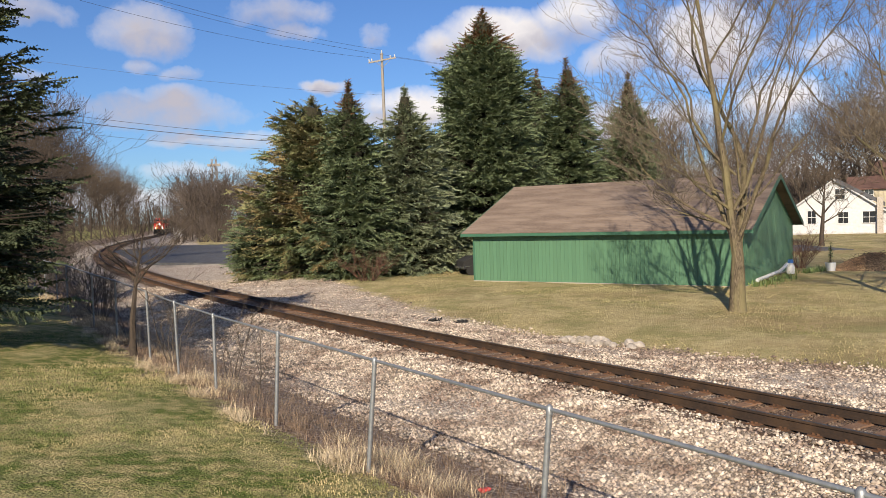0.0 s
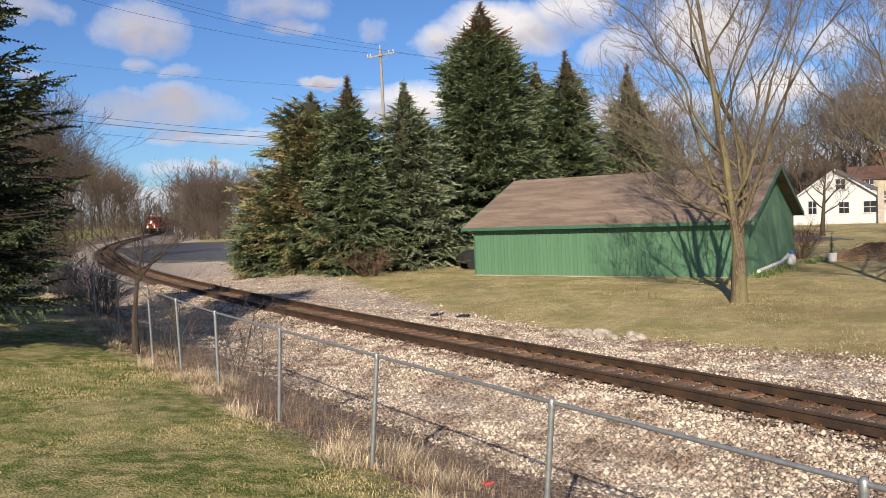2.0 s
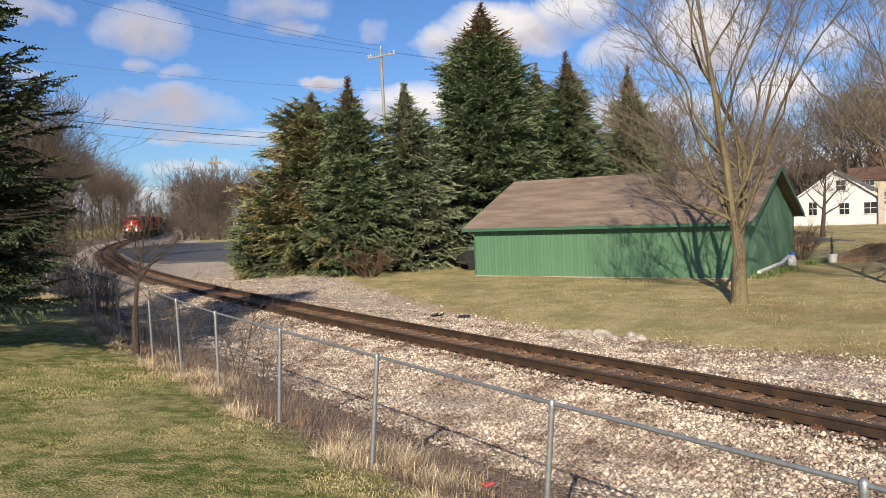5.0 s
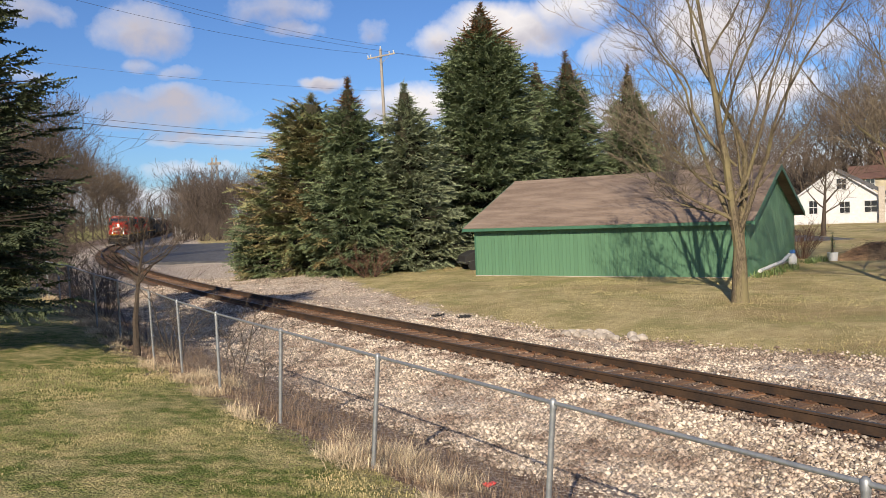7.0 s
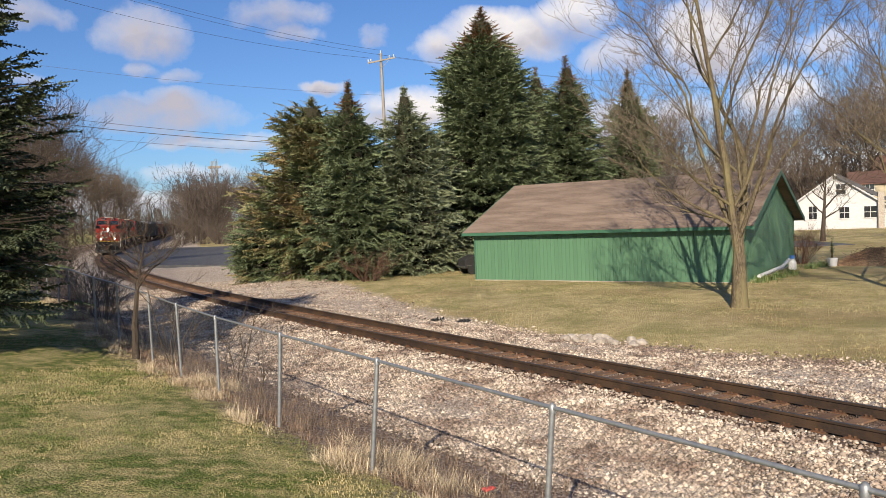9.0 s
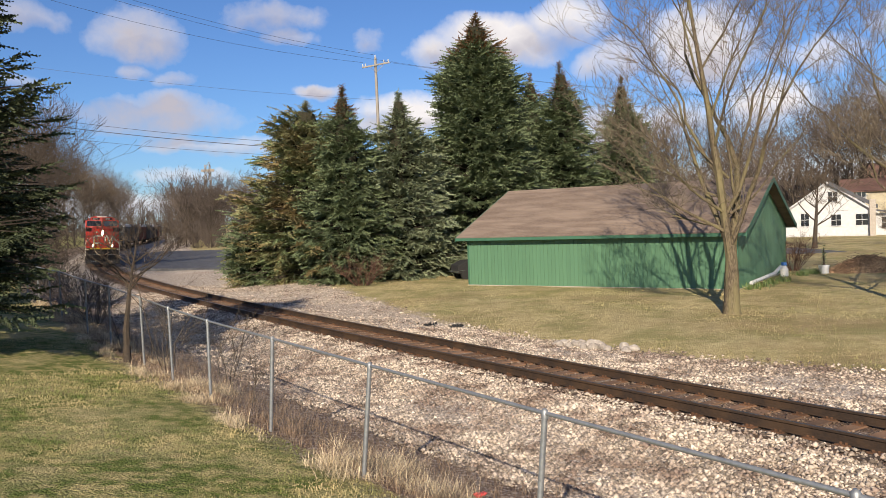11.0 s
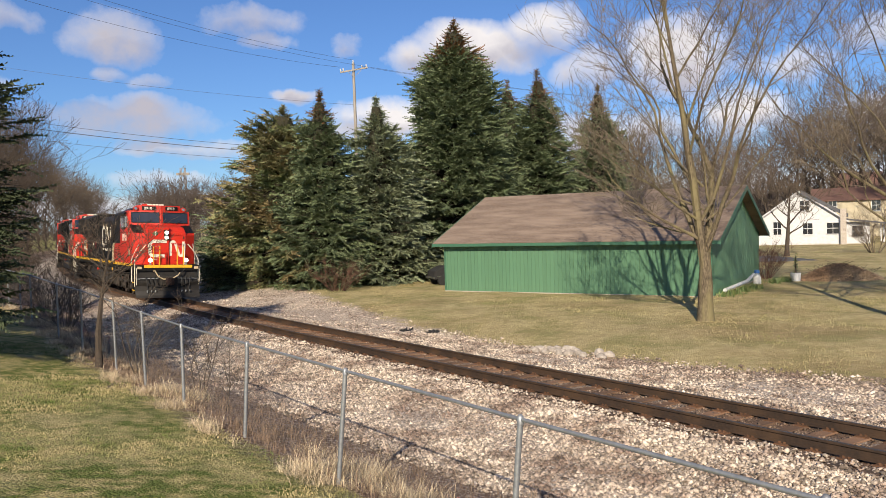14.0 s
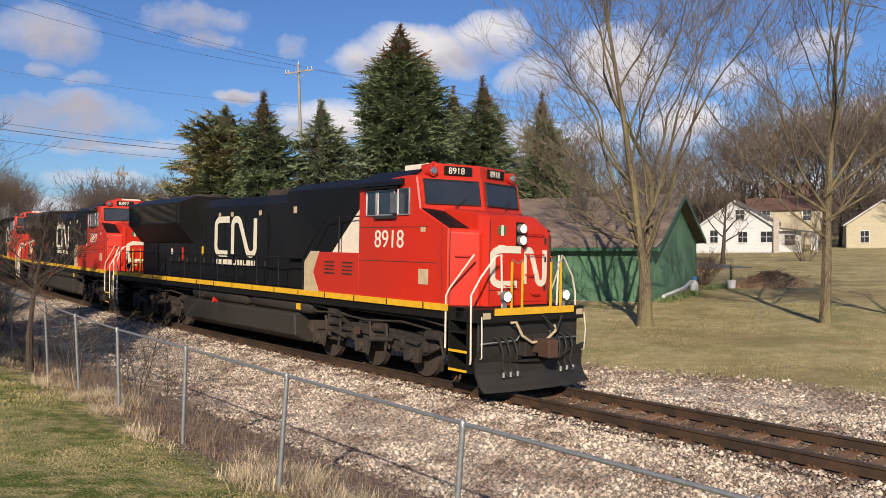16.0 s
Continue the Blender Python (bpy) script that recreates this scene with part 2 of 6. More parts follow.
LEAVES = surface("dead_leaves", (0.30, 0.185, 0.11), (0.17, 0.105, 0.065), 5, 0.9, bump=0.3, third=(0.36, 0.25, 0.15), island=0.45)
DIRT = surface("bare_soil", (0.13, 0.085, 0.06), (0.085, 0.06, 0.045), 6, 0.95, bump=0.4)
BRICK = surface("orange_brick", (0.42, 0.15, 0.075), (0.33, 0.115, 0.06), 8, 0.85, bump=0.2)
PAINT_RED = surface("locomotive_red", (0.58, 0.026, 0.010), (0.52, 0.023, 0.010), 3, 0.42, bump=0.02, third=(0.45, 0.028, 0.015), stretch=(1, 1, 0.35), gloss=0.35)
PAINT_BLACK = surface("locomotive_black", (0.006, 0.006, 0.007), (0.008, 0.008, 0.009), 4, 0.5, bump=0.03, third=(0.012, 0.011, 0.010), gloss=0.2)
GRIME = surface("running_gear_grime", (0.020, 0.018, 0.016), (0.042, 0.036, 0.031), 9, 0.85, 0.05, 0.25, third=(0.060, 0.046, 0.036), gloss=0.25)
TANK_BLACK = surface("dusty_tank_black", (0.016, 0.015, 0.014), (0.024, 0.021, 0.019), 5, 0.6, bump=0.06, third=(0.036, 0.031, 0.026), gloss=0.35)
PAINT_YEL = surface("safety_yellow", (0.75, 0.42, 0.02), (0.62, 0.34, 0.02), 6, 0.5, bump=0.03)
PAINT_WHITE = surface("locomotive_white", (0.72, 0.66, 0.54), (0.64, 0.58, 0.46), 6, 0.5, bump=0.03)
PAINT_TAN = surface("dusty_cream", (0.50, 0.40, 0.25), (0.42, 0.32, 0.2), 6, 0.7, bump=0.05)
RUSTY = surface("coupler_rust", (0.10, 0.05, 0.032), (0.06, 0.035, 0.025), 20, 0.85, 0.3, 0.3)
BOX_GREY = surface("boxcar_grey", (0.07, 0.075, 0.075), (0.05, 0.052, 0.053), 3, 0.7, bump=0.1)
BOX_RED = surface("boxcar_oxide_red", (0.17, 0.045, 0.03), (0.12, 0.035, 0.026), 3, 0.7, bump=0.1)
HEADLIGHT = glow("headlight_glow", (1.0, 0.90, 0.72), 34)
DITCH = glow("ditch_light_glow", (1.0, 0.86, 0.62), 30)
PLASTIC_BLUE = surface("blue_plastic", (0.05, 0.16, 0.45), bump=0, rough=0.4)
PLASTIC_RED = surface("red_wrapper", (0.7, 0.08, 0.07), bump=0, rough=0.4)
ORANGE = surface("orange_marker", (0.62, 0.16, 0.04), bump=0, rough=0.5)
BADGE = surface("round_badge", (0.03, 0.14, 0.06), bump=0)
CHROME = surface("bright_metal", (0.6, 0.6, 0.6), rough=0.25, metal=0.9, bump=0)
RUBBER = surface("rubber", (0.02, 0.02, 0.02), rough=0.8, bump=0.1)


# ---- small builders ----
class Geo:
    """Vertices and faces of one mesh, gathered from simple solids."""

    def __init__(self):
        self.v, self.f = [], []

    def add(self, verts, faces):
        k = len(self.v)
        self.v += [tuple(p) for p in verts]
        self.f += [tuple(i + k for i in face) for face in faces]
        return self

    def box(self, x0, x1, y0, y1, z0, z1):
        return self.add([(x, y, z) for z in (z0, z1) for x, y in ((x0, y0), (x1, y0), (x1, y1), (x0, y1))],
                        [(3, 2, 1, 0), (4, 5, 6, 7), (0, 1, 5, 4), (1, 2, 6, 5), (2, 3, 7, 6), (3, 0, 4, 7)])

    def prism(self, outline, axis, a0, a1):
        """An outline of (p, q) pairs drawn out along x, y or z."""
        put = {"x": lambda a, p, q: (a, p, q), "y": lambda a, p, q: (p, a, q), "z": lambda a, p, q: (p, q, a)}[axis]
        n = len(outline)
        return self.add([put(a0, *p) for p in outline] + [put(a1, *p) for p in outline],
                        [tuple(range(n)), tuple(range(2 * n - 1, n - 1, -1))] + [(i, i + n, (i + 1) % n + n, (i + 1) % n) for i in range(n)])

    def cyl(self, p, q, r, r2=None, n=10):
        return self.tube([p, q], [r, r if r2 is None else r2], n)

    def tube(self, path, radii, n=6, cap=True):
        path = [Vector(p) for p in path]
        if isinstance(radii, (int, float)):
            radii = [radii] * len(path)
        verts, faces, ref = [], [], None
        for i, p in enumerate(path):
            d = (path[min(i + 1, len(path) - 1)] - path[max(i - 1, 0)]).normalized()
            if ref is None:
                ref = d.orthogonal().normalized()
            ref = (ref - d * ref.dot(d)).normalized()
            side = d.cross(ref)
            for k in range(n):
                a = 2 * math.pi * k / n
                verts.append(p + (ref * math.cos(a) + side * math.sin(a)) * radii[i])
        for i in range(len(path) - 1):
            for k in range(n):
                a, b = i * n + k, i * n + (k + 1) % n
                faces.append((a, b, b + n, a + n))
        if cap:
            faces += [tuple(range(n - 1, -1, -1)), tuple(range(len(verts) - n, len(verts)))]
        return self.add(verts, faces)


def mesh_of(name, geo, mat, bevel=0.0, smooth=False):
    me = bpy.data.meshes.new(name)
    me.from_pydata(geo.v, [], geo.f)
    bm = bmesh.new()
    bm.from_mesh(me)
    bmesh.ops.recalc_face_normals(bm, faces=bm.faces)
    if bevel:
        sharp = [e for e in bm.edges if len(e.link_faces) == 2 and e.calc_face_angle(0) > 0.5]
        bmesh.ops.bevel(bm, geom=sharp, offset=bevel, segments=1, affect="EDGES", clamp_overlap=True)
    bm.to_mesh(me)
    bm.free()
    me.materials.append(mat)
    if smooth:
        me.shade_smooth()
        me.set_sharp_from_angle(angle=0.9)
    return me


def raw_mesh(name, verts, faces, mat, smooth=False):
    """A mesh straight from number arrays; all faces have the same count of corners."""
    me = bpy.data.meshes.new(name)
    verts, faces = np.asarray(verts, np.float32), np.asarray(faces, np.int32)
    n = faces.shape[1]
    me.vertices.add(len(verts))
    me.vertices.foreach_set("co", verts.ravel())
    me.loops.add(faces.size)
    me.loops.foreach_set("vertex_index", faces.ravel())
    me.polygons.add(len(faces))
    me.polygons.foreach_set("loop_start", np.arange(0, faces.size, n, dtype=np.int32))
    me.update(calc_edges=True)
    me.materials.append(mat)
    if smooth:
        me.shade_smooth()
    return me


def part(name, geo, mat, parent, label="", bevel=0.0, smooth=False):
    ob = new(name, mesh_of(name, geo, mat, bevel, smooth) if isinstance(geo, Geo) else geo)
    ob.parent = parent
    return tagged(ob, label)


def thing(name, label, category, place=None, group="", kind=""):
    ob = new(name)
    ob.empty_display_size = 0.2
    if place is not None:
        ob.matrix_world = place
    return tagged(ob, label, category, group, kind)


# ---- the railway's line ----
SPEED = 14.35
STEP = 0.5
S_GRID = np.arange(-120, 460, STEP)
U = np.clip(S_GRID, -120, 240) / 100
PSI = 2.185 - 0.2266 * U - 0.0503 * U ** 2 + 0.0374 * U ** 3
LX = np.cumsum(np.cos(PSI)) * STEP
LY = np.cumsum(np.sin(PSI)) * STEP
I0 = int(round(120 / STEP))
LX, LY = LX - LX[I0] + 3.616, LY - LY[I0] + 15.977
CANT = math.asin(0.07 / 1.5)  # the rail on the lawn's side lies higher


def line_at(s):
    """The centre of the track, s metres up the line, and its heading there."""
    return np.interp(s, S_GRID, LX), np.interp(s, S_GRID, LY), np.interp(s, S_GRID, PSI)


def beside(s, w, z=0.0):
    """A point w metres to the lawn's side of the track."""
    x, y, h = line_at(s)
    return np.array([x - np.sin(h) * w, y + np.cos(h) * w, z + np.zeros_like(np.asarray(x))])


def line_coords(x, y):
    """s and w of points given as arrays."""
    x, y = np.asarray(x, float).ravel(), np.asarray(y, float).ravel()
    s, w = np.empty_like(x), np.empty_like(x)
    for a in range(0, len(x), 4000):
        dx, dy = x[a:a + 4000, None] - LX[None], y[a:a + 4000, None] - LY[None]
        i = (dx * dx + dy * dy).argmin(1)
        k = np.arange(len(i))
        dx, dy = dx[k, i], dy[k, i]
        s[a:a + 4000] = S_GRID[i] + dx * np.cos(PSI[i]) + dy * np.sin(PSI[i])
        w[a:a + 4000] = -dx * np.sin(PSI[i]) + dy * np.cos(PSI[i])
    return s, w


PROFILE = [(-500, 0.5), (-120, -0.1), (-60, -0.25), (-20, -0.2), (-9, -0.22), (-6, -0.3), (-4.2, -0.42), (-2.7, -0.36), (-1.9, -0.235), (-0.75, -0.215), (0.75, -0.145), (1.9, -0.125),
           (2.9, -0.40), (4.4, -0.42), (5.6, -0.25), (7.2, 0.12), (8.2, 0.27), (9.5, 0.42), (11, 0.58), (12.3, 0.72), (14, 0.85), (30, 1.3), (500, 2.6)]


def height(s, w):
    z = np.interp(w, [p[0] for p in PROFILE], [p[1] for p in PROFILE])
    return z + np.clip((s - 9) / 22, 0, 1) * 0.36 * np.clip((w - 4.5) / 2.7, 0, 1)


def ground_at(x, y):
    s, w = line_coords([x], [y])
    return float(height(s, w)[0])


def far_edge(s):
    """Where the gravel ends on the far side."""
    return np.interp(s, [-20, -2.5, 2.5, 6, 12, 24, 40, 55, 58], [-6.5, -5.6, -4.6, -4.1, -4.4, -6.5, -10.2, -12.5, -12.5])


# ---- ground ----
def ground_material():
    m = bpy.data.materials.new("ground")
    m.use_nodes = True
    nt = m.node_tree
    b = nt.nodes["Principled BSDF"]
    b.inputs["Roughness"].default_value, b.inputs["Specular IOR Level"].default_value = 0.95, 0.15
    coord = nt.nodes.new("ShaderNodeTexCoord")

    def tex(s, det=4.0, kind="ShaderNodeTexNoise"):
        n = nt.nodes.new(kind)
        n.inputs["Scale"].default_value = s
        if kind == "ShaderNodeTexNoise":
            n.inputs["Detail"].default_value, n.inputs["Roughness"].default_value = det, 0.62
        nt.links.new(coord.outputs["Object"], n.inputs["Vector"])
        return n

    def calc(op, a, c=None, clamp=False):
        n = nt.nodes.new("ShaderNodeMath")
        n.operation, n.use_clamp = op, clamp
        for i, val in enumerate((a, c)):
            if isinstance(val, (int, float)):
                n.inputs[i].default_value = val
            elif val is not None:
                nt.links.new(val, n.inputs[i])
        return n.outputs[0]

    def mix(fac, c1, c2):
        n = nt.nodes.new("ShaderNodeMix")
        n.data_type = "RGBA"
        for sock, val in ((n.inputs[0], fac), (n.inputs[6], c1), (n.inputs[7], c2)):
            if isinstance(val, tuple):
                sock.default_value = (*val, 1)
            else:
                nt.links.new(val, sock)
        return n.outputs[2]

    def span(sock, lo, hi):
        n = nt.nodes.new("ShaderNodeMapRange")
        n.inputs[1].default_value, n.inputs[2].default_value = lo, hi
        nt.links.new(sock, n.inputs[0])
        return n.outputs[0]

    def attr(name):
        n = nt.nodes.new("ShaderNodeAttribute")
        n.attribute_name = name
        return n.outputs["Fac"]

    grain, mid, wide, huge = tex(40, 6).outputs[0], tex(3.2, 5).outputs[0], tex(0.55, 4).outputs[0], tex(0.13, 3).outputs[0]
    cells = tex(24, kind="ShaderNodeTexVoronoi")
    # lawn: green and straw-coloured patches
    lawn = mix(span(mid, 0.44, 0.64), (0.115, 0.15, 0.035), (0.44, 0.36, 0.17))
    lawn = mix(calc("MULTIPLY", span(wide, 0.48, 0.66), 0.7), lawn, (0.55, 0.45, 0.24))
    # dark specks paint the shade among the grass into the colour
    lawn = mix(calc("MULTIPLY", span(grain, 0.50, 0.66), 0.85), lawn, (0.075, 0.08, 0.02))
    field = mix(span(mid, 0.35, 0.65), (0.56, 0.455, 0.245), (0.38, 0.315, 0.155))
    field = mix(calc("MULTIPLY", span(tex(1.4, 5).outputs[0], 0.50, 0.62), 0.55), field, (0.62, 0.52, 0.29))
    field = mix(calc("MULTIPLY", span(wide, 0.45, 0.62), 0.8), field, (0.26, 0.25, 0.10))
    field = mix(calc("MULTIPLY", span(grain, 0.50, 0.66), 0.8), field, (0.14, 0.105, 0.055))
    field = mix(calc("MULTIPLY", span(huge, 0.50, 0.62), 0.45), field, (0.24, 0.165, 0.085))
    field = mix(calc("MULTIPLY", span(tex(11, 6).outputs[0], 0.53, 0.66), 0.6), field, (0.24, 0.175, 0.09))
    # gravel: pale stones with dark gaps
    hue = nt.nodes.new("ShaderNodeSeparateColor")
    nt.links.new(cells.outputs["Color"], hue.inputs[0])
    gravel = mix(hue.outputs[0], (0.80, 0.71, 0.60), (0.44, 0.35, 0.285))
    gravel = mix(calc("MULTIPLY", span(cells.outputs["Distance"], 0.38, 0.60), 0.72), gravel, (0.16, 0.115, 0.09))
    gravel = mix(calc("MULTIPLY", span(huge, 0.45, 0.62), 0.22), gravel, (0.74, 0.66, 0.56))
    soil = mix(span(mid, 0.35, 0.65), (0.15, 0.095, 0.075), (0.21, 0.15, 0.11))
    soil = mix(span(hue.outputs[1], 0.62, 0.75), soil, (0.36, 0.29, 0.24))
    rusty = mix(span(mid, 0.35, 0.65), (0.17, 0.10, 0.065), (0.10, 0.062, 0.045))
    w, far = attr("w"), attr("far")
    wob = calc("MULTIPLY", calc("SUBTRACT", mid, 0.5), 1.7)
    wob = calc("ADD", wob, calc("MULTIPLY", calc("SUBTRACT", wide, 0.5), 2.2))
    near_w, far_w = calc("ADD", w, wob), calc("ADD", far, wob)
    # across from the lawn to the field
    col = mix(span(near_w, 4.0, 5.2), gravel, soil)
    col = mix(span(near_w, 7.0, 7.7), col, lawn)
    side = calc("GREATER_THAN", w, 0.0)
    band = calc("MULTIPLY", calc("MULTIPLY", span(far_w, 1.6, 0.1), calc("SUBTRACT", 1.0, side)), attr("dirt"))
    col = mix(calc("MULTIPLY", band, 0.85), col, soil)
    col = mix(calc("MULTIPLY", span(far_w, 0.15, -0.35), calc("SUBTRACT", 1.0, side)), col, field)
    tracks = calc("MULTIPLY", span(calc("ABSOLUTE", w), 1.75, 1.25), calc("MULTIPLY", span(wide, 0.2, 0.5), 0.92))
    col = mix(tracks, col, rusty)
    nt.links.new(col, b.inputs["Base Color"])
    bump = nt.nodes.new("ShaderNodeBump")
    bump.inputs["Strength"].default_value, bump.inputs["Distance"].default_value = 0.8, 0.04
    nt.links.new(calc("ADD", calc("MULTIPLY", cells.outputs["Distance"], -1.1), grain), bump.inputs["Height"])
    nt.links.new(bump.outputs[0], b.inputs["Normal"])
    return m


def build_ground():
    ang = np.concatenate([np.linspace(-46, 46, 231), np.linspace(46, 314, 70)[1:-1]])
    rad = np.concatenate([[0.05, 0.6, 1.2, 2.0], 3.0 * 1.0195 ** np.arange(358)])
    a, r = np.radians(ang)[None], rad[:, None]
    x, y = (np.sin(a) * r) + 0.3, (np.cos(a) * r)
    s, w = line_coords(x, y)
    z = height(s, w)
    rough = np.array([noise.noise(Vector((px * 0.35, py * 0.35, 0))) * 0.05 + noise.noise(Vector((px * 1.7, py * 1.7, 5))) * 0.018 for px, py in zip(x.ravel(), y.ravel())])
    z = z + rough * np.clip((np.abs(w) - 1.6) / 2, 0.1, 1)
    n, k = len(rad), len(ang)
    i = np.arange(n - 1)[:, None] * k
    j = np.arange(k)[None]
    jn = (j + 1) % k
    faces = np.stack([i + j, i + jn, i + k + jn, i + k + j], -1).reshape(-1, 4)[:, ::-1]
    me = raw_mesh("ground", np.c_[x.ravel(), y.ravel(), z], faces, ground_material(), True)
    for name, val in (("w", w), ("far", w - far_edge(s)), ("dirt", np.clip((12 - s) / 8, 0.1, 1) * np.clip((s + 40) / 10, 0, 1))):
        me.attributes.new(name, "FLOAT", "POINT").data.foreach_set("value", val.astype(np.float32))
    tagged(new("ground", me), "lawn, gravel bed and dry winter field along the railway", "ground", kind="structure")


def scatter(n, s0, s1, w0, w1):
    """n random points by the line with their heights on the ground."""
    s, w = np.random.uniform(s0, s1, n), np.random.uniform(w0, w1, n)
    p = beside(s, w)
    return np.c_[p[0], p[1], height(s, w)], s, w


OCTA = np.array([(1, 0, 0), (0, 1, 0), (-1, 0, 0), (0, -1, 0), (0, 0, 1), (0, 0, -1)], float)
OCTA_F = np.array([(0, 1, 4), (1, 2, 4), (2, 3, 4), (3, 0, 4), (1, 0, 5), (2, 1, 5), (3, 2, 5), (0, 3, 5)])
CUBE = np.array([(x, y, z) for z in (-1, 1) for x, y in ((-1, -1), (1, -1), (1, 1), (-1, 1))], float)
CUBE_F = np.array([(3, 2, 1, 0), (4, 5, 6, 7), (0, 1, 5, 4), (1, 2, 6, 5), (2, 3, 7, 6), (3, 0, 4, 7)])


def stones(points, size):
    """Angular lumps at the points."""
    n = len(points)
    v = (OCTA[None] * np.random.uniform(0.75, 1.3, (n, 6, 1)) + np.random.uniform(-0.35, 0.35, (n, 6, 3))) * np.random.uniform(0.8, 1.35, (n, 1, 3))
    a = np.random.uniform(0, 6.28, (n, 1))
    tilt = np.random.uniform(-0.5, 0.5, (n, 1))
    x, y, z = v[..., 0], v[..., 1], v[..., 2]
    y, z = y * np.cos(tilt) - z * np.sin(tilt), y * np.sin(tilt) + z * np.cos(tilt)
    x, y = x * np.cos(a) - y * np.sin(a), x * np.sin(a) + y * np.cos(a)
    v = np.stack([x, y, z * 0.75], -1) * np.asarray(size).reshape(-1, 1, 1) + points[:, None]
    return v.reshape(-1, 3), (OCTA_F[None] + (np.arange(n) * 6)[:, None, None]).reshape(-1, 3)


def build_ballast():
    sets = []
    for n, s0, s1, w0, w1 in ((58000, -13, 9, 1.3, 5.2), (20000, 9, 34, 1.3, 4.8), (30000, -12, 12, -6.0, -1.3), (16000, 12, 40, -9, -1.3)):
        p, s, w = scatter(n, s0, s1, w0, w1)
        keep = (w > far_edge(s) + np.random.uniform(-0.6, 0.5, n)) & ((w < 4.9) | (np.random.rand(n) < 0.35))
        sets.append(p[keep])
    # heaped up about the ends of the ties
    for n, side in ((15000, 1), (8000, -1)):
        p, s, w = scatter(n, -13, 34, 0.95, 1.5)
        x, y = beside(s, w * side)[:2]
        top = -0.155 + 0.0467 * w * side - 0.12 * (w - 1.2).clip(0, 1)
        sets.append(np.c_[x, y, top - np.random.rand(n) ** 2 * 0.12])
    p = np.concatenate(sets)
    size = np.random.gamma(6, 0.0042, len(p)).clip(0.012, 0.048)
    p[:, 2] += size * 0.3
    me = raw_mesh("ballast", *stones(p, size), STONE)
    tagged(new("ballast", me), "pale crushed ballast stones beside the rails", "gravel", kind="stuff")
    # browner stones filling the cribs between the ties
    p, s, w = scatter(15000, -13, 40, -0.70, 0.70)
    p[:, 2] = -0.150 + 0.0467 * w - 0.012 - np.random.rand(len(w)) * 0.05
    me = raw_mesh("crib_ballast", *stones(p, np.random.gamma(6, 0.0038, len(p)).clip(0.012, 0.04)), STONE_RUST)
    tagged(new("crib_ballast", me), "rust-stained crushed stone between the ties and rails", "gravel", kind="stuff")


def blades(points, length, lean, width, per):
    """Thin upright blades, two triangles each, in a bunch at every point."""
    n = len(points) * per
    base = np.repeat(points, per, 0)
    ln = np.repeat(length, per) * np.random.uniform(0.45, 1.1, n)
    base = base + np.c_[np.random.normal(0, 1, (n, 2)) * np.repeat(np.asarray(length), per)[:, None] * 0.22, np.zeros(n)]
    a = np.random.uniform(0, 6.28, n)
    bend = np.abs(np.random.normal(0, lean, n)) + 0.22 * lean
    flat = 1 / np.sqrt(1 + bend ** 2)
    out = np.c_[np.cos(a), np.sin(a)] * (bend * flat * ln)[:, None]
    ln = ln * flat
    side = np.c_[-np.sin(a), np.cos(a)] * (width * np.random.uniform(0.6, 1.3, n))[:, None]
    z = base[:, 2]
    v = np.stack([np.c_[base[:, :2] - side, z - 0.02], np.c_[base[:, :2] + side, z - 0.02],
                  np.c_[base[:, :2] + out * 0.45 + side * 0.8, z + ln * 0.65], np.c_[base[:, :2] + out * 0.45 - side * 0.8, z + ln * 0.65],
                  np.c_[base[:, :2] + out, z + ln * 0.97]], 1)
    k = (np.arange(n) * 5)[:, None]
    f = np.concatenate([k + np.array([[0, 1, 2]]), k + np.array([[0, 2, 3]]), k + np.array([[3, 2, 4]])])
    return v.reshape(-1, 3), f


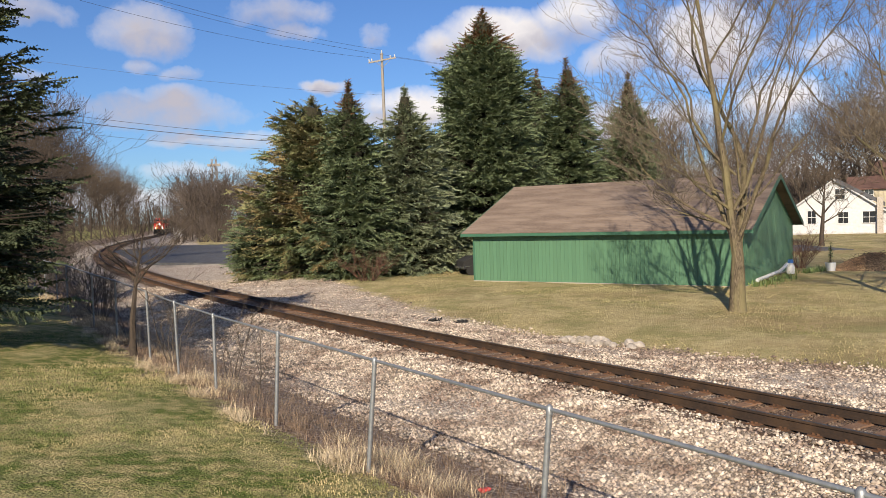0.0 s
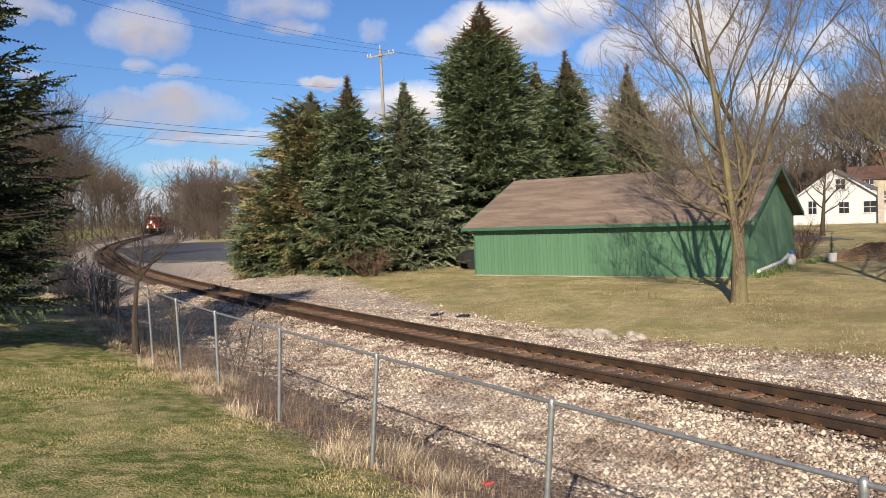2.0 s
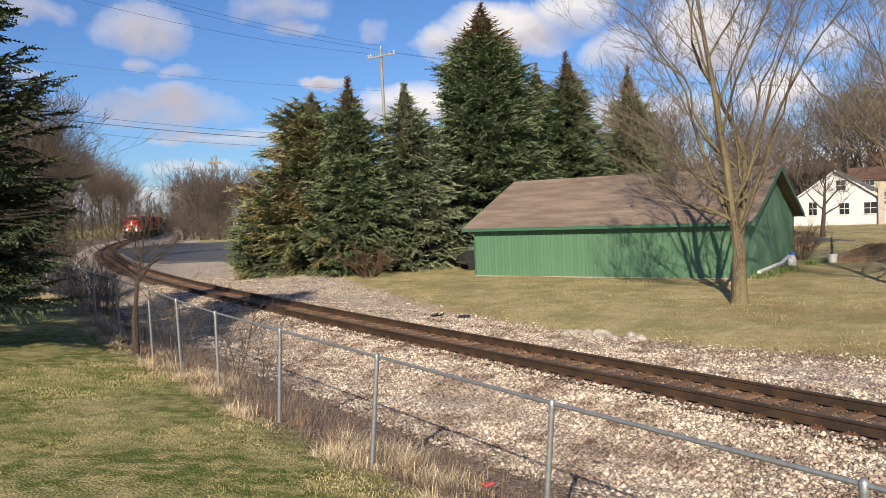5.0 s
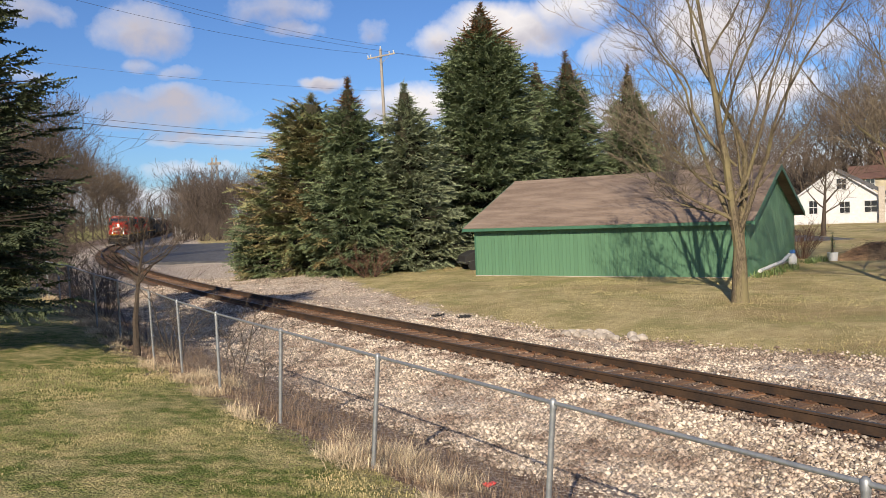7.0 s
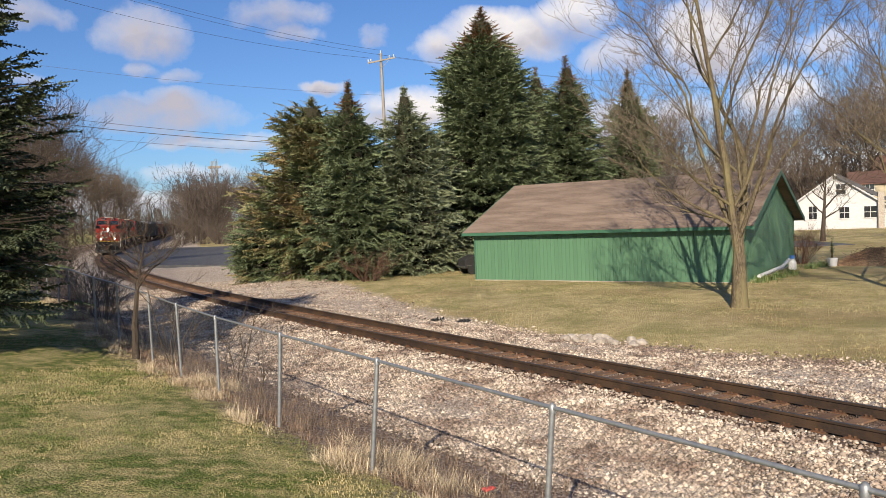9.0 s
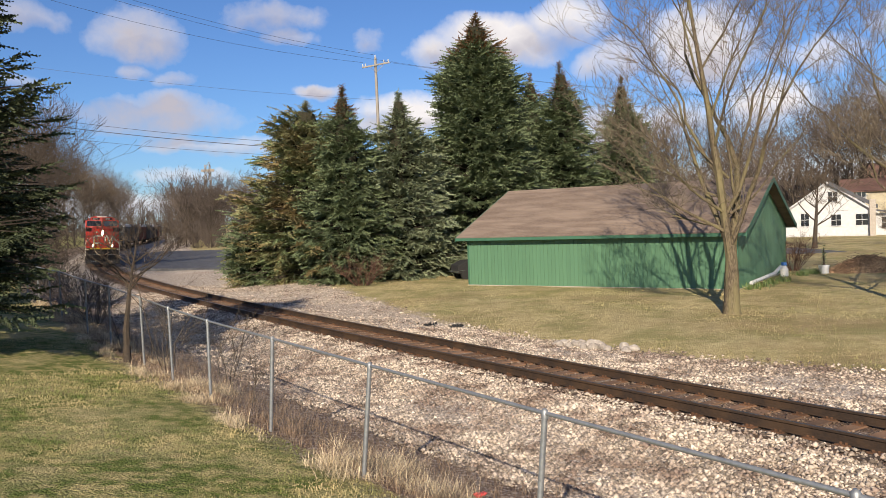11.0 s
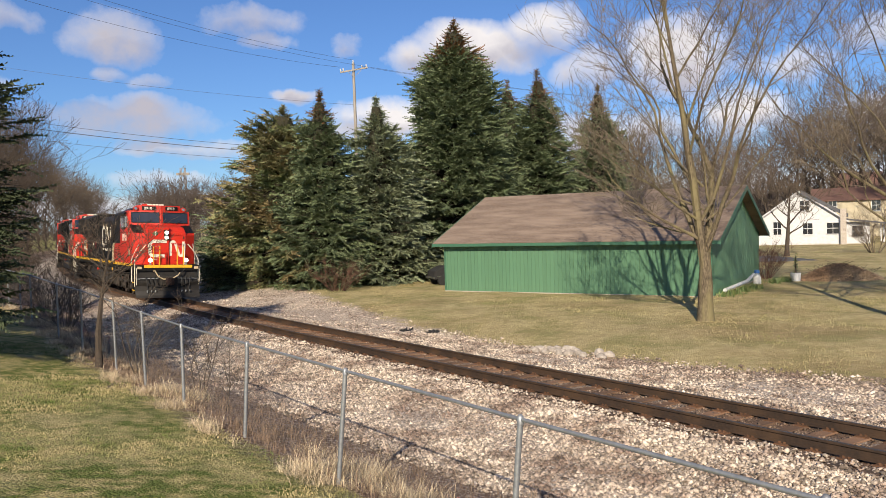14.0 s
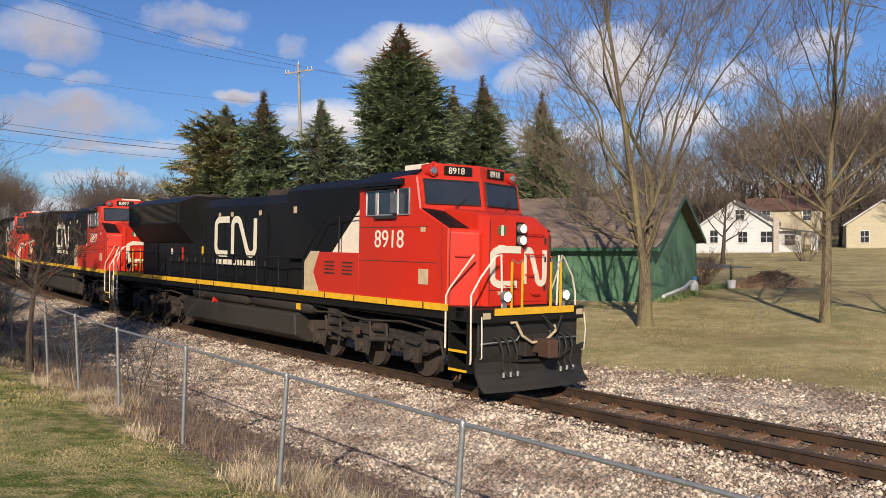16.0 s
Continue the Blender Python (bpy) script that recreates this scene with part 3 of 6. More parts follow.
def build_grass():
    p, s, w = scatter(62000, -9, 14, 7.2, 12.5)
    keep = np.random.rand(len(p)) < np.clip(1.3 - np.hypot(p[:, 0], p[:, 1]) / 26, 0.1, 1)
    p = p[keep & (p[:, 1] > 3)]
    me = raw_mesh("lawn_grass", *blades(p, np.random.uniform(0.024, 0.05, len(p)), 1.5, 0.0038, 3), BLADE)
    tagged(new("lawn_grass", me), "short winter lawn of green and straw-coloured blades", "grass", kind="stuff")
    p, s, w = scatter(34000, -10, 34, -22, -4.1)
    p = p[w < far_edge(s) - 0.2 + np.random.normal(0, 0.3, len(s))]
    me = raw_mesh("field_grass", *blades(p, np.random.uniform(0.035, 0.08, len(p)), 1.9, 0.006, 3), FIELD_BLADE)
    tagged(new("field_grass", me), "dry short grass between the gravel and the shed", "grass", kind="stuff")
    # straw along the foot of the fence, in drifts
    p, s, w = scatter(2300, -4.2, 26, 6.2, 7.6)
    drift = np.array([noise.noise(Vector((a * 0.9, b * 0.8, 3))) for a, b in zip(s, w)])
    p, drift = p[drift > 0.10], drift[drift > 0.10]
    me = raw_mesh("tall_dry_grass", *blades(p, 0.12 + 0.42 * drift.clip(0, 1) + np.random.uniform(0, 0.2, len(p)), 2.4, 0.0033, 26), STRAW)
    tagged(new("tall_dry_grass", me), "bleached tufts of tall dry grass under the fence", "dry grass", kind="stuff")
    p, s, w = scatter(5600, -9, 28, 4.6, 7.2)
    p = p[np.random.rand(len(p)) < np.clip((w - 4.8) / 2.0, 0.1, 1)]
    me = raw_mesh("dead_weeds", *blades(p, np.random.uniform(0.08, 0.36, len(p)), 1.5, 0.003, 9), WEED)
    tagged(new("dead_weeds", me), "brown dead weeds between the fence and the ballast", "weeds", kind="stuff")


# ---- track ----
def rail_geo(s_list, w0):
    """One rail as a swept flat-bottomed section."""
    sec = [(-0.07, 0), (0.07, 0), (0.07, 0.012), (0.012, 0.035), (0.010, 0.12), (0.036, 0.135), (0.036, 0.165), (0.028, 0.171), (-0.028, 0.171), (-0.036, 0.165), (-0.036, 0.135), (-0.010, 0.12), (-0.012, 0.035), (-0.07, 0.012)]
    g = Geo()
    n = len(sec)
    verts = []
    lift = 0.07 if w0 > 0 else 0.0
    for s in s_list:
        for q, z in sec:
            verts.append(tuple(beside(s, w0 + q, z - 0.171 + lift)))
    faces = [(i * n + k, i * n + (k + 1) % n, (i + 1) * n + (k + 1) % n, (i + 1) * n + k) for i in range(len(s_list) - 1) for k in range(n)]
    faces += [tuple(range(n)), tuple(range(len(verts) - 1, len(verts) - n - 1, -1))]
    return g.add(verts, faces)


def build_track():
    track = thing("railroad_track", "single railroad track with brown rusty rails on wooden ties", "railroad track", kind="structure")
    s_list = list(np.arange(-45, 60, 1.5)) + list(np.arange(60, 400, 5))
    for w0 in (0.7525, -0.7525):
        rail = part("rail", rail_geo(s_list, w0), STEEL_RAIL, track, "rusty steel rail with a worn head")
        rail.data.materials.append(RAIL_TOP)
        for p in rail.data.polygons:
            p.material_index = 1 if p.normal.z > 0.95 and p.area > 0.01 and p.center.z > -0.02 else 0
    tie_me = mesh_of("tie", Geo().box(-0.115, 0.115, -1.3, 1.3, -0.17, 0), TIE, bevel=0.012)
    plate_me = mesh_of("tie_plate", Geo().box(-0.1, 0.1, -0.18, 0.18, 0, 0.018).box(-0.05, -0.02, -0.12, -0.095, 0.018, 0.05).box(0.02, 0.05, 0.095, 0.12, 0.018, 0.05)
                       .box(0.03, 0.06, -0.12, -0.095, 0.018, 0.05).box(-0.06, -0.03, 0.095, 0.12, 0.018, 0.05), PLATE)
    rest, rnd = Geo(), random.Random(4)
    s = -16.0
    while s < 200:
        x, y, h = line_at(s)
        m = Matrix.Translation((float(x), float(y), 0.035)) @ Matrix.Rotation(float(h) + rnd.uniform(-0.02, 0.02), 4, "Z") @ Matrix.Rotation(CANT, 4, "X")
        m = m @ Matrix.Translation((0, rnd.uniform(-0.06, 0.06), -0.19))
        if s < 62:
            tie = new("tie", tie_me)
            tie.parent, tie.matrix_local = track, m
            for side in (0.7525, -0.7525):
                plate = new("tie_plate", plate_me)
                plate.parent = tie
                plate.matrix_local = Matrix.Translation((0, side, 0.0))
        else:
            g = Geo().box(-0.115, 0.115, -1.3, 1.3, -0.17, 0)
            rest.add([m @ Vector(v) for v in g.v], g.f)
        s += rnd.uniform(0.48, 0.53)
    tagged(part("far_ties", rest, TIE, track), kind="stuff")


# ---- trees ----
def bare_tree(name, label, x, y, tall, trunk_r, seed, mat, twig_mat, forks=5, spread=0.5, depth=5, limbs=(), group="", bare_to=0.18, sides=6, thin=0.005, keep=0.8, bush=0, stout=0.52, butt=0.0):
    """A leafless tree: a tapered trunk with limbs, and a crown of many fine twigs."""
    rnd = random.Random(seed)
    z = ground_at(x, y)
    tree = thing(name, label, "tree", Matrix.Translation((x, y, z)), group)
    wood, fine = Geo(), Geo()

    def grow(p, d, length, r, level):
        steps = 9 if level == 0 else 4 if level < 3 else 3
        path, radii = [p.copy()], [r]
        for i in range(steps):
            d = (d + Vector((rnd.gauss(0, 1), rnd.gauss(0, 1), rnd.gauss(0, 0.6))) * (0.045 if level == 0 else 0.09 + 0.04 * level) + Vector((0, 0, 0.05))).normalized()
            p = p + d * (length / steps)
            path.append(p.copy())
            radii.append(max(r * (1 - (0.72 if level == 0 else 0.4) * (i + 1) / steps), thin))
        (wood if level < 3 else fine).tube(path, radii, sides if level < 2 else 4 if level < 3 else 3, cap=level == 0)
        if level >= depth:
            return
        if level == 0:  # limbs leave the stem all the way up, the lowest ones longest
            low_z = max(tall * bare_to - butt, 0.5)
            n = forks * 2
            for k in range(n):
                t = (low_z + (length - low_z) * (k / n) ** 0.85 * 0.98) / length
                i = min(int(t * steps), steps - 1)
                q = path[i].lerp(path[i + 1], t * steps - i)
                az = k * 2.4 + rnd.uniform(-0.5, 0.5)
                nd = Vector((math.cos(az), math.sin(az), rnd.uniform(0.9, 1.5) / max(spread * 2, 0.3))).normalized()
                rr = max(radii[i] * stout * rnd.uniform(0.8, 1.15), thin)
                grow(q, nd, tall * (0.27 - 0.12 * k / n) * rnd.uniform(0.8, 1.2), rr, 1)
            grow(path[-1], d, tall * 0.16, radii[-1], 1)
            return
        if bush and level < 4:  # short side twigs along the limb
            for _ in range((0, 7, 5, 3)[level]):
                az = rnd.uniform(0, 6.28)
                nd = (d * 0.6 + Vector((math.cos(az), math.sin(az), rnd.uniform(-0.2, 0.7)))).normalized()
                grow(path[rnd.randint(1, steps)], nd, rnd.uniform(0.45, 1.1), 0.011, depth - 1)
        n = rnd.choice((2, 3, 3)) if level < 3 else rnd.choice((2, 3)) + (bush if level > 4 else 0)
        for k in range(n):
            last = k == 0
            q = path[-1] if last else path[rnd.randint(1, steps)]
            rr = radii[-1] * (0.9 if last else rnd.uniform(0.45, 0.7))
            az = rnd.uniform(0, 6.28)
            side = Vector((math.cos(az), math.sin(az), 0))
            open_ = spread * (0.4 if last else 1.25) * rnd.uniform(0.6, 1.3)
            nd = (d + side * open_ + Vector((0, 0, 0.10))).normalized()
            grow(q, nd, length * rnd.uniform(keep - 0.16, keep + 0.08), max(rr, thin), level + 1)

    wood.tube([(0, 0, -0.2), (0, 0, 0.08), (0, 0, 0.25), (0, 0, 0.42)], [trunk_r * 1.28, trunk_r * 1.13, trunk_r * 1.05, trunk_r * 1.005], 9)
    if butt:  # a short stout bole below the fork
        wood.tube([(0, 0, 0.4), (0.02, 0, butt * 0.6), (0.03, 0, butt + 0.25)], [trunk_r, trunk_r * 0.88, trunk_r * 0.62], 9)
        grow(Vector((0.0, 0, butt - 0.3)), Vector((-0.06, 0.02, 1)), tall * 0.62, trunk_r * 0.6, 0)
    else:
        grow(Vector((0, 0, 0.4)), Vector((rnd.uniform(-0.05, 0.05), rnd.uniform(-0.05, 0.05), 1)), tall * 0.62, trunk_r, 0)
    for h, az, rise, length, r in limbs:
        d = Vector((math.sin(radians(az)), math.cos(radians(az)), rise)).normalized()
        grow(Vector((0, 0, h)), d, length, r, 1)
    part("trunk", wood, mat, tree, smooth=True)
    if fine.v:
        part("crown", fine, twig_mat, tree)
    return tree


def spray_mesh():
    """The flat drooping spray of a conifer's twig: a fan of narrow leaflets along a stem, as points and triangles."""
    rnd = random.Random(9)
    v, f = [], []
    for i in range(5):
        t = i / 4
        for sgn in (-1, 1):
            ln = 0.34 * (1 - 0.75 * t) + 0.05
            a = radians(58 - 30 * t) + rnd.uniform(-0.2, 0.2)
            q = Vector((t, 0, -0.10 * t * t))
            tip = q + Vector((math.cos(a) * ln, sgn * math.sin(a) * ln, rnd.uniform(-0.12, 0.05)))
            wide = Vector((0.15, -sgn * 0.04, 0.04))
            k = len(v)
            v += [q - wide * 0.6, q + wide, tip]
            f.append((k, k + 1, k + 2))
    k = len(v)
    v += [Vector((-0.02, 0.05, 0.03)), Vector((-0.02, -0.05, 0.03)), Vector((1.22, 0, -0.16))]
    f.append((k, k + 1, k + 2))
    return np.array([tuple(p) for p in v]), np.array(f)


def conifer(name, label, x, y, tall, radius, seed, mat, density=1.0, cones=False, shape=0.9, low=0.3, shag=0.25, gap=0.0, z=None, group="", inner=0.42, leaf=1.0):
    """A spruce or pine: trunk, whorls of drooping boughs, each bough hung with sprays."""
    rnd = np.random.RandomState(seed)
    z = ground_at(x, y) if z is None else z
    tree = thing(name, label, "conifer", Matrix.Translation((x, y, z)), group)
    part("trunk", Geo().tube([(0, 0, -0.2), (0, 0, tall * 0.4), (0, 0, tall * 0.97)], [tall * 0.016 + 0.06, tall * 0.011 + 0.03, 0.015], 8), BARK_DARK, tree, smooth=True)
    sv, sf = spray_mesh()
    pts, dirs, sizes, boughs = [], [], [], Geo()
    h = low
    while h < tall * 0.985:
        u = (h - low) / (tall - low)
        reach = max(radius * (1 - u) ** shape * (0.75 + 0.25 * min(1, u * 8)) * min(1, (1 - u) / 0.24) ** 0.6 - 0.18, 0.06)
        n = max(7, int((11 + 18 * (1 - u)) * density))
        for k in range(n):
            a = rnd.uniform(0, 6.283)
            lobe = 1 + shag * math.sin(3 * a + seed + h * 1.3) * 0.6
            r = reach * rnd.uniform(1 - shag * 1.2, 1 + shag * 0.5) * lobe
            if rnd.rand() < gap:
                r *= 0.45
            droop = -0.16 + 0.7 * u + rnd.uniform(-0.2, 0.2)
            hh = h + rnd.uniform(-0.2, 0.2)
            tip = np.array([math.cos(a) * r, math.sin(a) * r, hh + droop * r * 0.8])
            boughs.cyl((0, 0, hh), tuple(tip * 0.92 + np.array([0, 0, hh]) * 0.08), 0.012 + 0.012 * r, 0.006, 3)
            m = max(2, int(r * (1 - inner) / (0.19 * leaf ** 0.7)))
            for i in range(m):
                t = inner + (1 - inner) * (i + rnd.rand() * 0.8) / m
                p = np.array([0, 0, hh]) * (1 - t) + tip * t + np.array([0, 0, -0.10 * r * math.sin(t * 3.1) * (1 - u)])
                for side in ((-1, 1) if i < m - 1 else (0,)):
                    b = a + side * rnd.uniform(0.35, 0.95)
                    pts.append(p)
                    dirs.append((b, droop * 0.7 + rnd.uniform(-0.45, 0.35), rnd.uniform(-0.9, 0.9)))
                    sizes.append((0.18 + 0.38 * min(r, 2.0) / 2.0) * rnd.uniform(0.7, 1.3) * leaf)
        h += (0.17 + 0.13 * (1 - u)) * (tall / 12) ** 0.25
    for k in range(6):
        pts.append(np.array([0, 0, tall - 0.12 * k]))
        dirs.append((k * 1.1, 1.2, 0.0))
        sizes.append(0.14 + 0.03 * k)
    pts, dirs, sizes = np.array(pts), np.array(dirs), np.array(sizes)
    ca, sa, ce, se, cr, sr = np.cos(dirs[:, 0]), np.sin(dirs[:, 0]), np.cos(dirs[:, 1]), np.sin(dirs[:, 1]), np.cos(dirs[:, 2]), np.sin(dirs[:, 2])
    fwd = np.stack([ca * ce, sa * ce, se], -1)
    side = np.stack([-sa, ca, np.zeros_like(ca)], -1)
    upv = np.cross(fwd, side)
    side, upv = side * cr[:, None] + upv * sr[:, None], upv * cr[:, None] - side * sr[:, None]
    v = (fwd[:, None] * sv[None, :, :1] + side[:, None] * sv[None, :, 1:2] + upv[:, None] * sv[None, :, 2:]) * sizes[:, None, None] + pts[:, None]
    f = sf[None] + (np.arange(len(pts)) * len(sv))[:, None, None]
    part("bough", boughs, BARK_DARK, tree)
    if inner > 0.3:  # solid core against see-through; its dark colour holds the shade inside the crown
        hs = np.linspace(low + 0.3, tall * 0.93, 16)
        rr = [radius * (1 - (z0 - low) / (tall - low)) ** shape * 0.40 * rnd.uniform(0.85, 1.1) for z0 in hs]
        part("inner_crown", Geo().tube([(rnd.uniform(-0.1, 0.1), rnd.uniform(-0.1, 0.1), z0) for z0 in hs], rr, 11), HEART, tree, "solid core coloured dark for the shade inside the crown")
    top = tall * 0.80
    is_top = np.zeros(len(pts), bool)
    if cones:
        is_top = (pts[:, 2] > top) & (rnd.rand(len(pts)) < np.clip((pts[:, 2] - top) / (tall * 0.12), 0, 0.75))
    part("crown", raw_mesh("crown", v.reshape(-1, 3), f[~is_top].reshape(-1, 3), mat), mat, tree)
    if is_top.any():
        part("cone_top", raw_mesh("cone_top", v.reshape(-1, 3), f[is_top].reshape(-1, 3), CONE_BROWN), CONE_BROWN, tree, "brown hanging cones")
    return tree


def shrub(name, label, x, y, tall, wide, seed, mat, stems=26, group=""):
    rnd = random.Random(seed)
    ob = thing(name, label, "shrub", Matrix.Translation((x, y, ground_at(x, y))), group)
    g = Geo()

    def twig(p, d, ln, r, level):
        q = p + d * ln * 0.5
        d2 = (d + Vector((rnd.gauss(0, 0.2), rnd.gauss(0, 0.2), rnd.gauss(0, 0.1)))).normalized()
        e = q + d2 * ln * 0.5
        g.tube([p, q, e], [r, r * 0.8, r * 0.5], 3, cap=False)
        if level < 3:
            for _ in range(3):
                t = rnd.uniform(0.3, 1)
                nd = (d2 + Vector((rnd.gauss(0, 0.5), rnd.gauss(0, 0.5), rnd.gauss(0.1, 0.3)))).normalized()
                twig(p.lerp(e, t), nd, ln * rnd.uniform(0.4, 0.7), r * 0.6, level + 1)

    for _ in range(stems):
        a = rnd.uniform(0, 6.28)
        lean = rnd.uniform(0.1, 1.0) * wide / tall
        d = Vector((math.cos(a) * lean, math.sin(a) * lean, 1)).normalized()
        twig(Vector((math.cos(a) * 0.12 * wide, math.sin(a) * 0.12 * wide, -0.05)), d, tall * rnd.uniform(0.5, 0.85), 0.008 + 0.004 * tall, 0)
    part("crown", g, mat, ob)
    return ob


def at_px(az, dist):
    """A place dist metres off at az degrees from the view's middle line."""
    return dist * math.sin(radians(az)), dist * math.cos(radians(az))


def build_trees():
    bare_tree("deciduous_tree", "tall leafless tree with a forked grey-tan trunk beside the shed", 10.0, 27.0, 15, 0.27, 11, BARK, TWIG_TAN, forks=4, spread=0.34, depth=6, bush=1, stout=0.48, thin=0.0055,
              limbs=[(2.7, -75, 0.45, 2.6, 0.06), (2.9, -85, 0.12, 1.9, 0.04), (3.8, -60, 0.5, 1.9, 0.04), (3.4, 85, 0.7, 2.0, 0.045), (3.3, -95, 0.75, 2.4, 0.05), (2.0, 75, 2.6, 4.2, 0.15), (2.1, -40, 3.2, 4.0, 0.10), (2.3, 130, 2.8, 3.8, 0.09), (4.6, -80, 1.0, 2.6, 0.045)], bare_to=0.24, butt=2.1)
    bare_tree("deciduous_tree", "slender leafless tree with a straight trunk on the dry lawn", 16.1, 26.0, 15, 0.19, 23, BARK, TWIG_TAN, forks=4, spread=0.32, depth=6, bush=1, stout=0.45, thin=0.0055,
              limbs=[(3.4, 80, 0.9, 2.8, 0.055), (3.0, -85, 0.45, 2.0, 0.045), (3.6, 110, 0.4, 2.0, 0.04), (3.9, -70, 0.8, 3.0, 0.06), (4.4, 150, 1.0, 2.6, 0.05), (4.0, -100, 1.3, 3.0, 0.05)], bare_to=0.28)
    bare_tree("deciduous_tree", "leafless tree at the far edge of the dry lawn", 18.8, 21.4, 14, 0.2, 37, BARK, TWIG_TAN, forks=4, spread=0.32, depth=6, bush=1, stout=0.45, thin=0.0055, bare_to=0.25)
    conifer("pine_tree", "broad bushy pine with green and rusty needles", -7.9, 50.5, 11.3, 4.5, 3, NEEDLE_YEL, 1.2, shape=0.42, low=0.6, shag=0.45, gap=0.15)
    conifer("pine_tree", "low bushy pine at the gravel's edge", -11.6, 51.5, 5.4, 2.5, 31, NEEDLE, 1.1, shape=0.5, low=0.2, shag=0.45, gap=0.1)
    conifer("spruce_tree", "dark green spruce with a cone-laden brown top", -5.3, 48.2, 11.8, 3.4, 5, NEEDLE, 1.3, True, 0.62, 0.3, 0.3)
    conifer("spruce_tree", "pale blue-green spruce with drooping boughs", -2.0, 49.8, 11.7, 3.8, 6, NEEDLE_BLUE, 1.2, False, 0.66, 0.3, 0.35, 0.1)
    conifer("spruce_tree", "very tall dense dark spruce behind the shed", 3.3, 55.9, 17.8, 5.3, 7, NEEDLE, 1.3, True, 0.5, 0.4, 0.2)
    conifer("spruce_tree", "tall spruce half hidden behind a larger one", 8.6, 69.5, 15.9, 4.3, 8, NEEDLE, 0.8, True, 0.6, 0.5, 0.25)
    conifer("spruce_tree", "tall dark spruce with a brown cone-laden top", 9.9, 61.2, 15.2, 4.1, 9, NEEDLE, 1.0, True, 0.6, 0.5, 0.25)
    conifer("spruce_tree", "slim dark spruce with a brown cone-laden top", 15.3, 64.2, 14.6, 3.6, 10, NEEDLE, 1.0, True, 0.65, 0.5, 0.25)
    # the left-hand spruces wear the needle colour that has shade in it
    conifer("spruce_tree", "large spruce shading the lawn, its needles coloured as in shade", -11.4, 18.4, 11.0, 2.75, 12, NEEDLE_SHADED, 1.15, False, 0.36, 1.5, 0.4, 0.25, inner=0.18, leaf=0.62)
    conifer("spruce_tree", "dark spruce by the fence", -20.5, 29.0, 7.5, 2.8, 14, NEEDLE_SHADED, 0.8, False, 0.6, 0.5, 0.4, 0.2)
    conifer("spruce_tree", "dark spruce at the lawn's edge", -15.8, 21.0, 10.5, 3.0, 15, NEEDLE_SHADED, 0.7, False, 0.5, 0.5, 0.4, 0.2)


def grove(places, tall, trunk_r, seed, mat, twig_mat, label, group, kinds=4, **more):
    """Several trees of a few growth forms; alike ones share their meshes."""
    made = []
    for k, (x, y) in enumerate(places):
        if k < kinds:
            made.append(bare_tree("deciduous_tree", label, x, y, tall * (0.85 + 0.3 * k / kinds), trunk_r, seed + k, mat, twig_mat, group=group, **more))
        else:
            copy_thing(made[k % kinds], Matrix.Translation((x, y, ground_at(x, y))) @ Matrix.Rotation(k * 2.4, 4, "Z"))


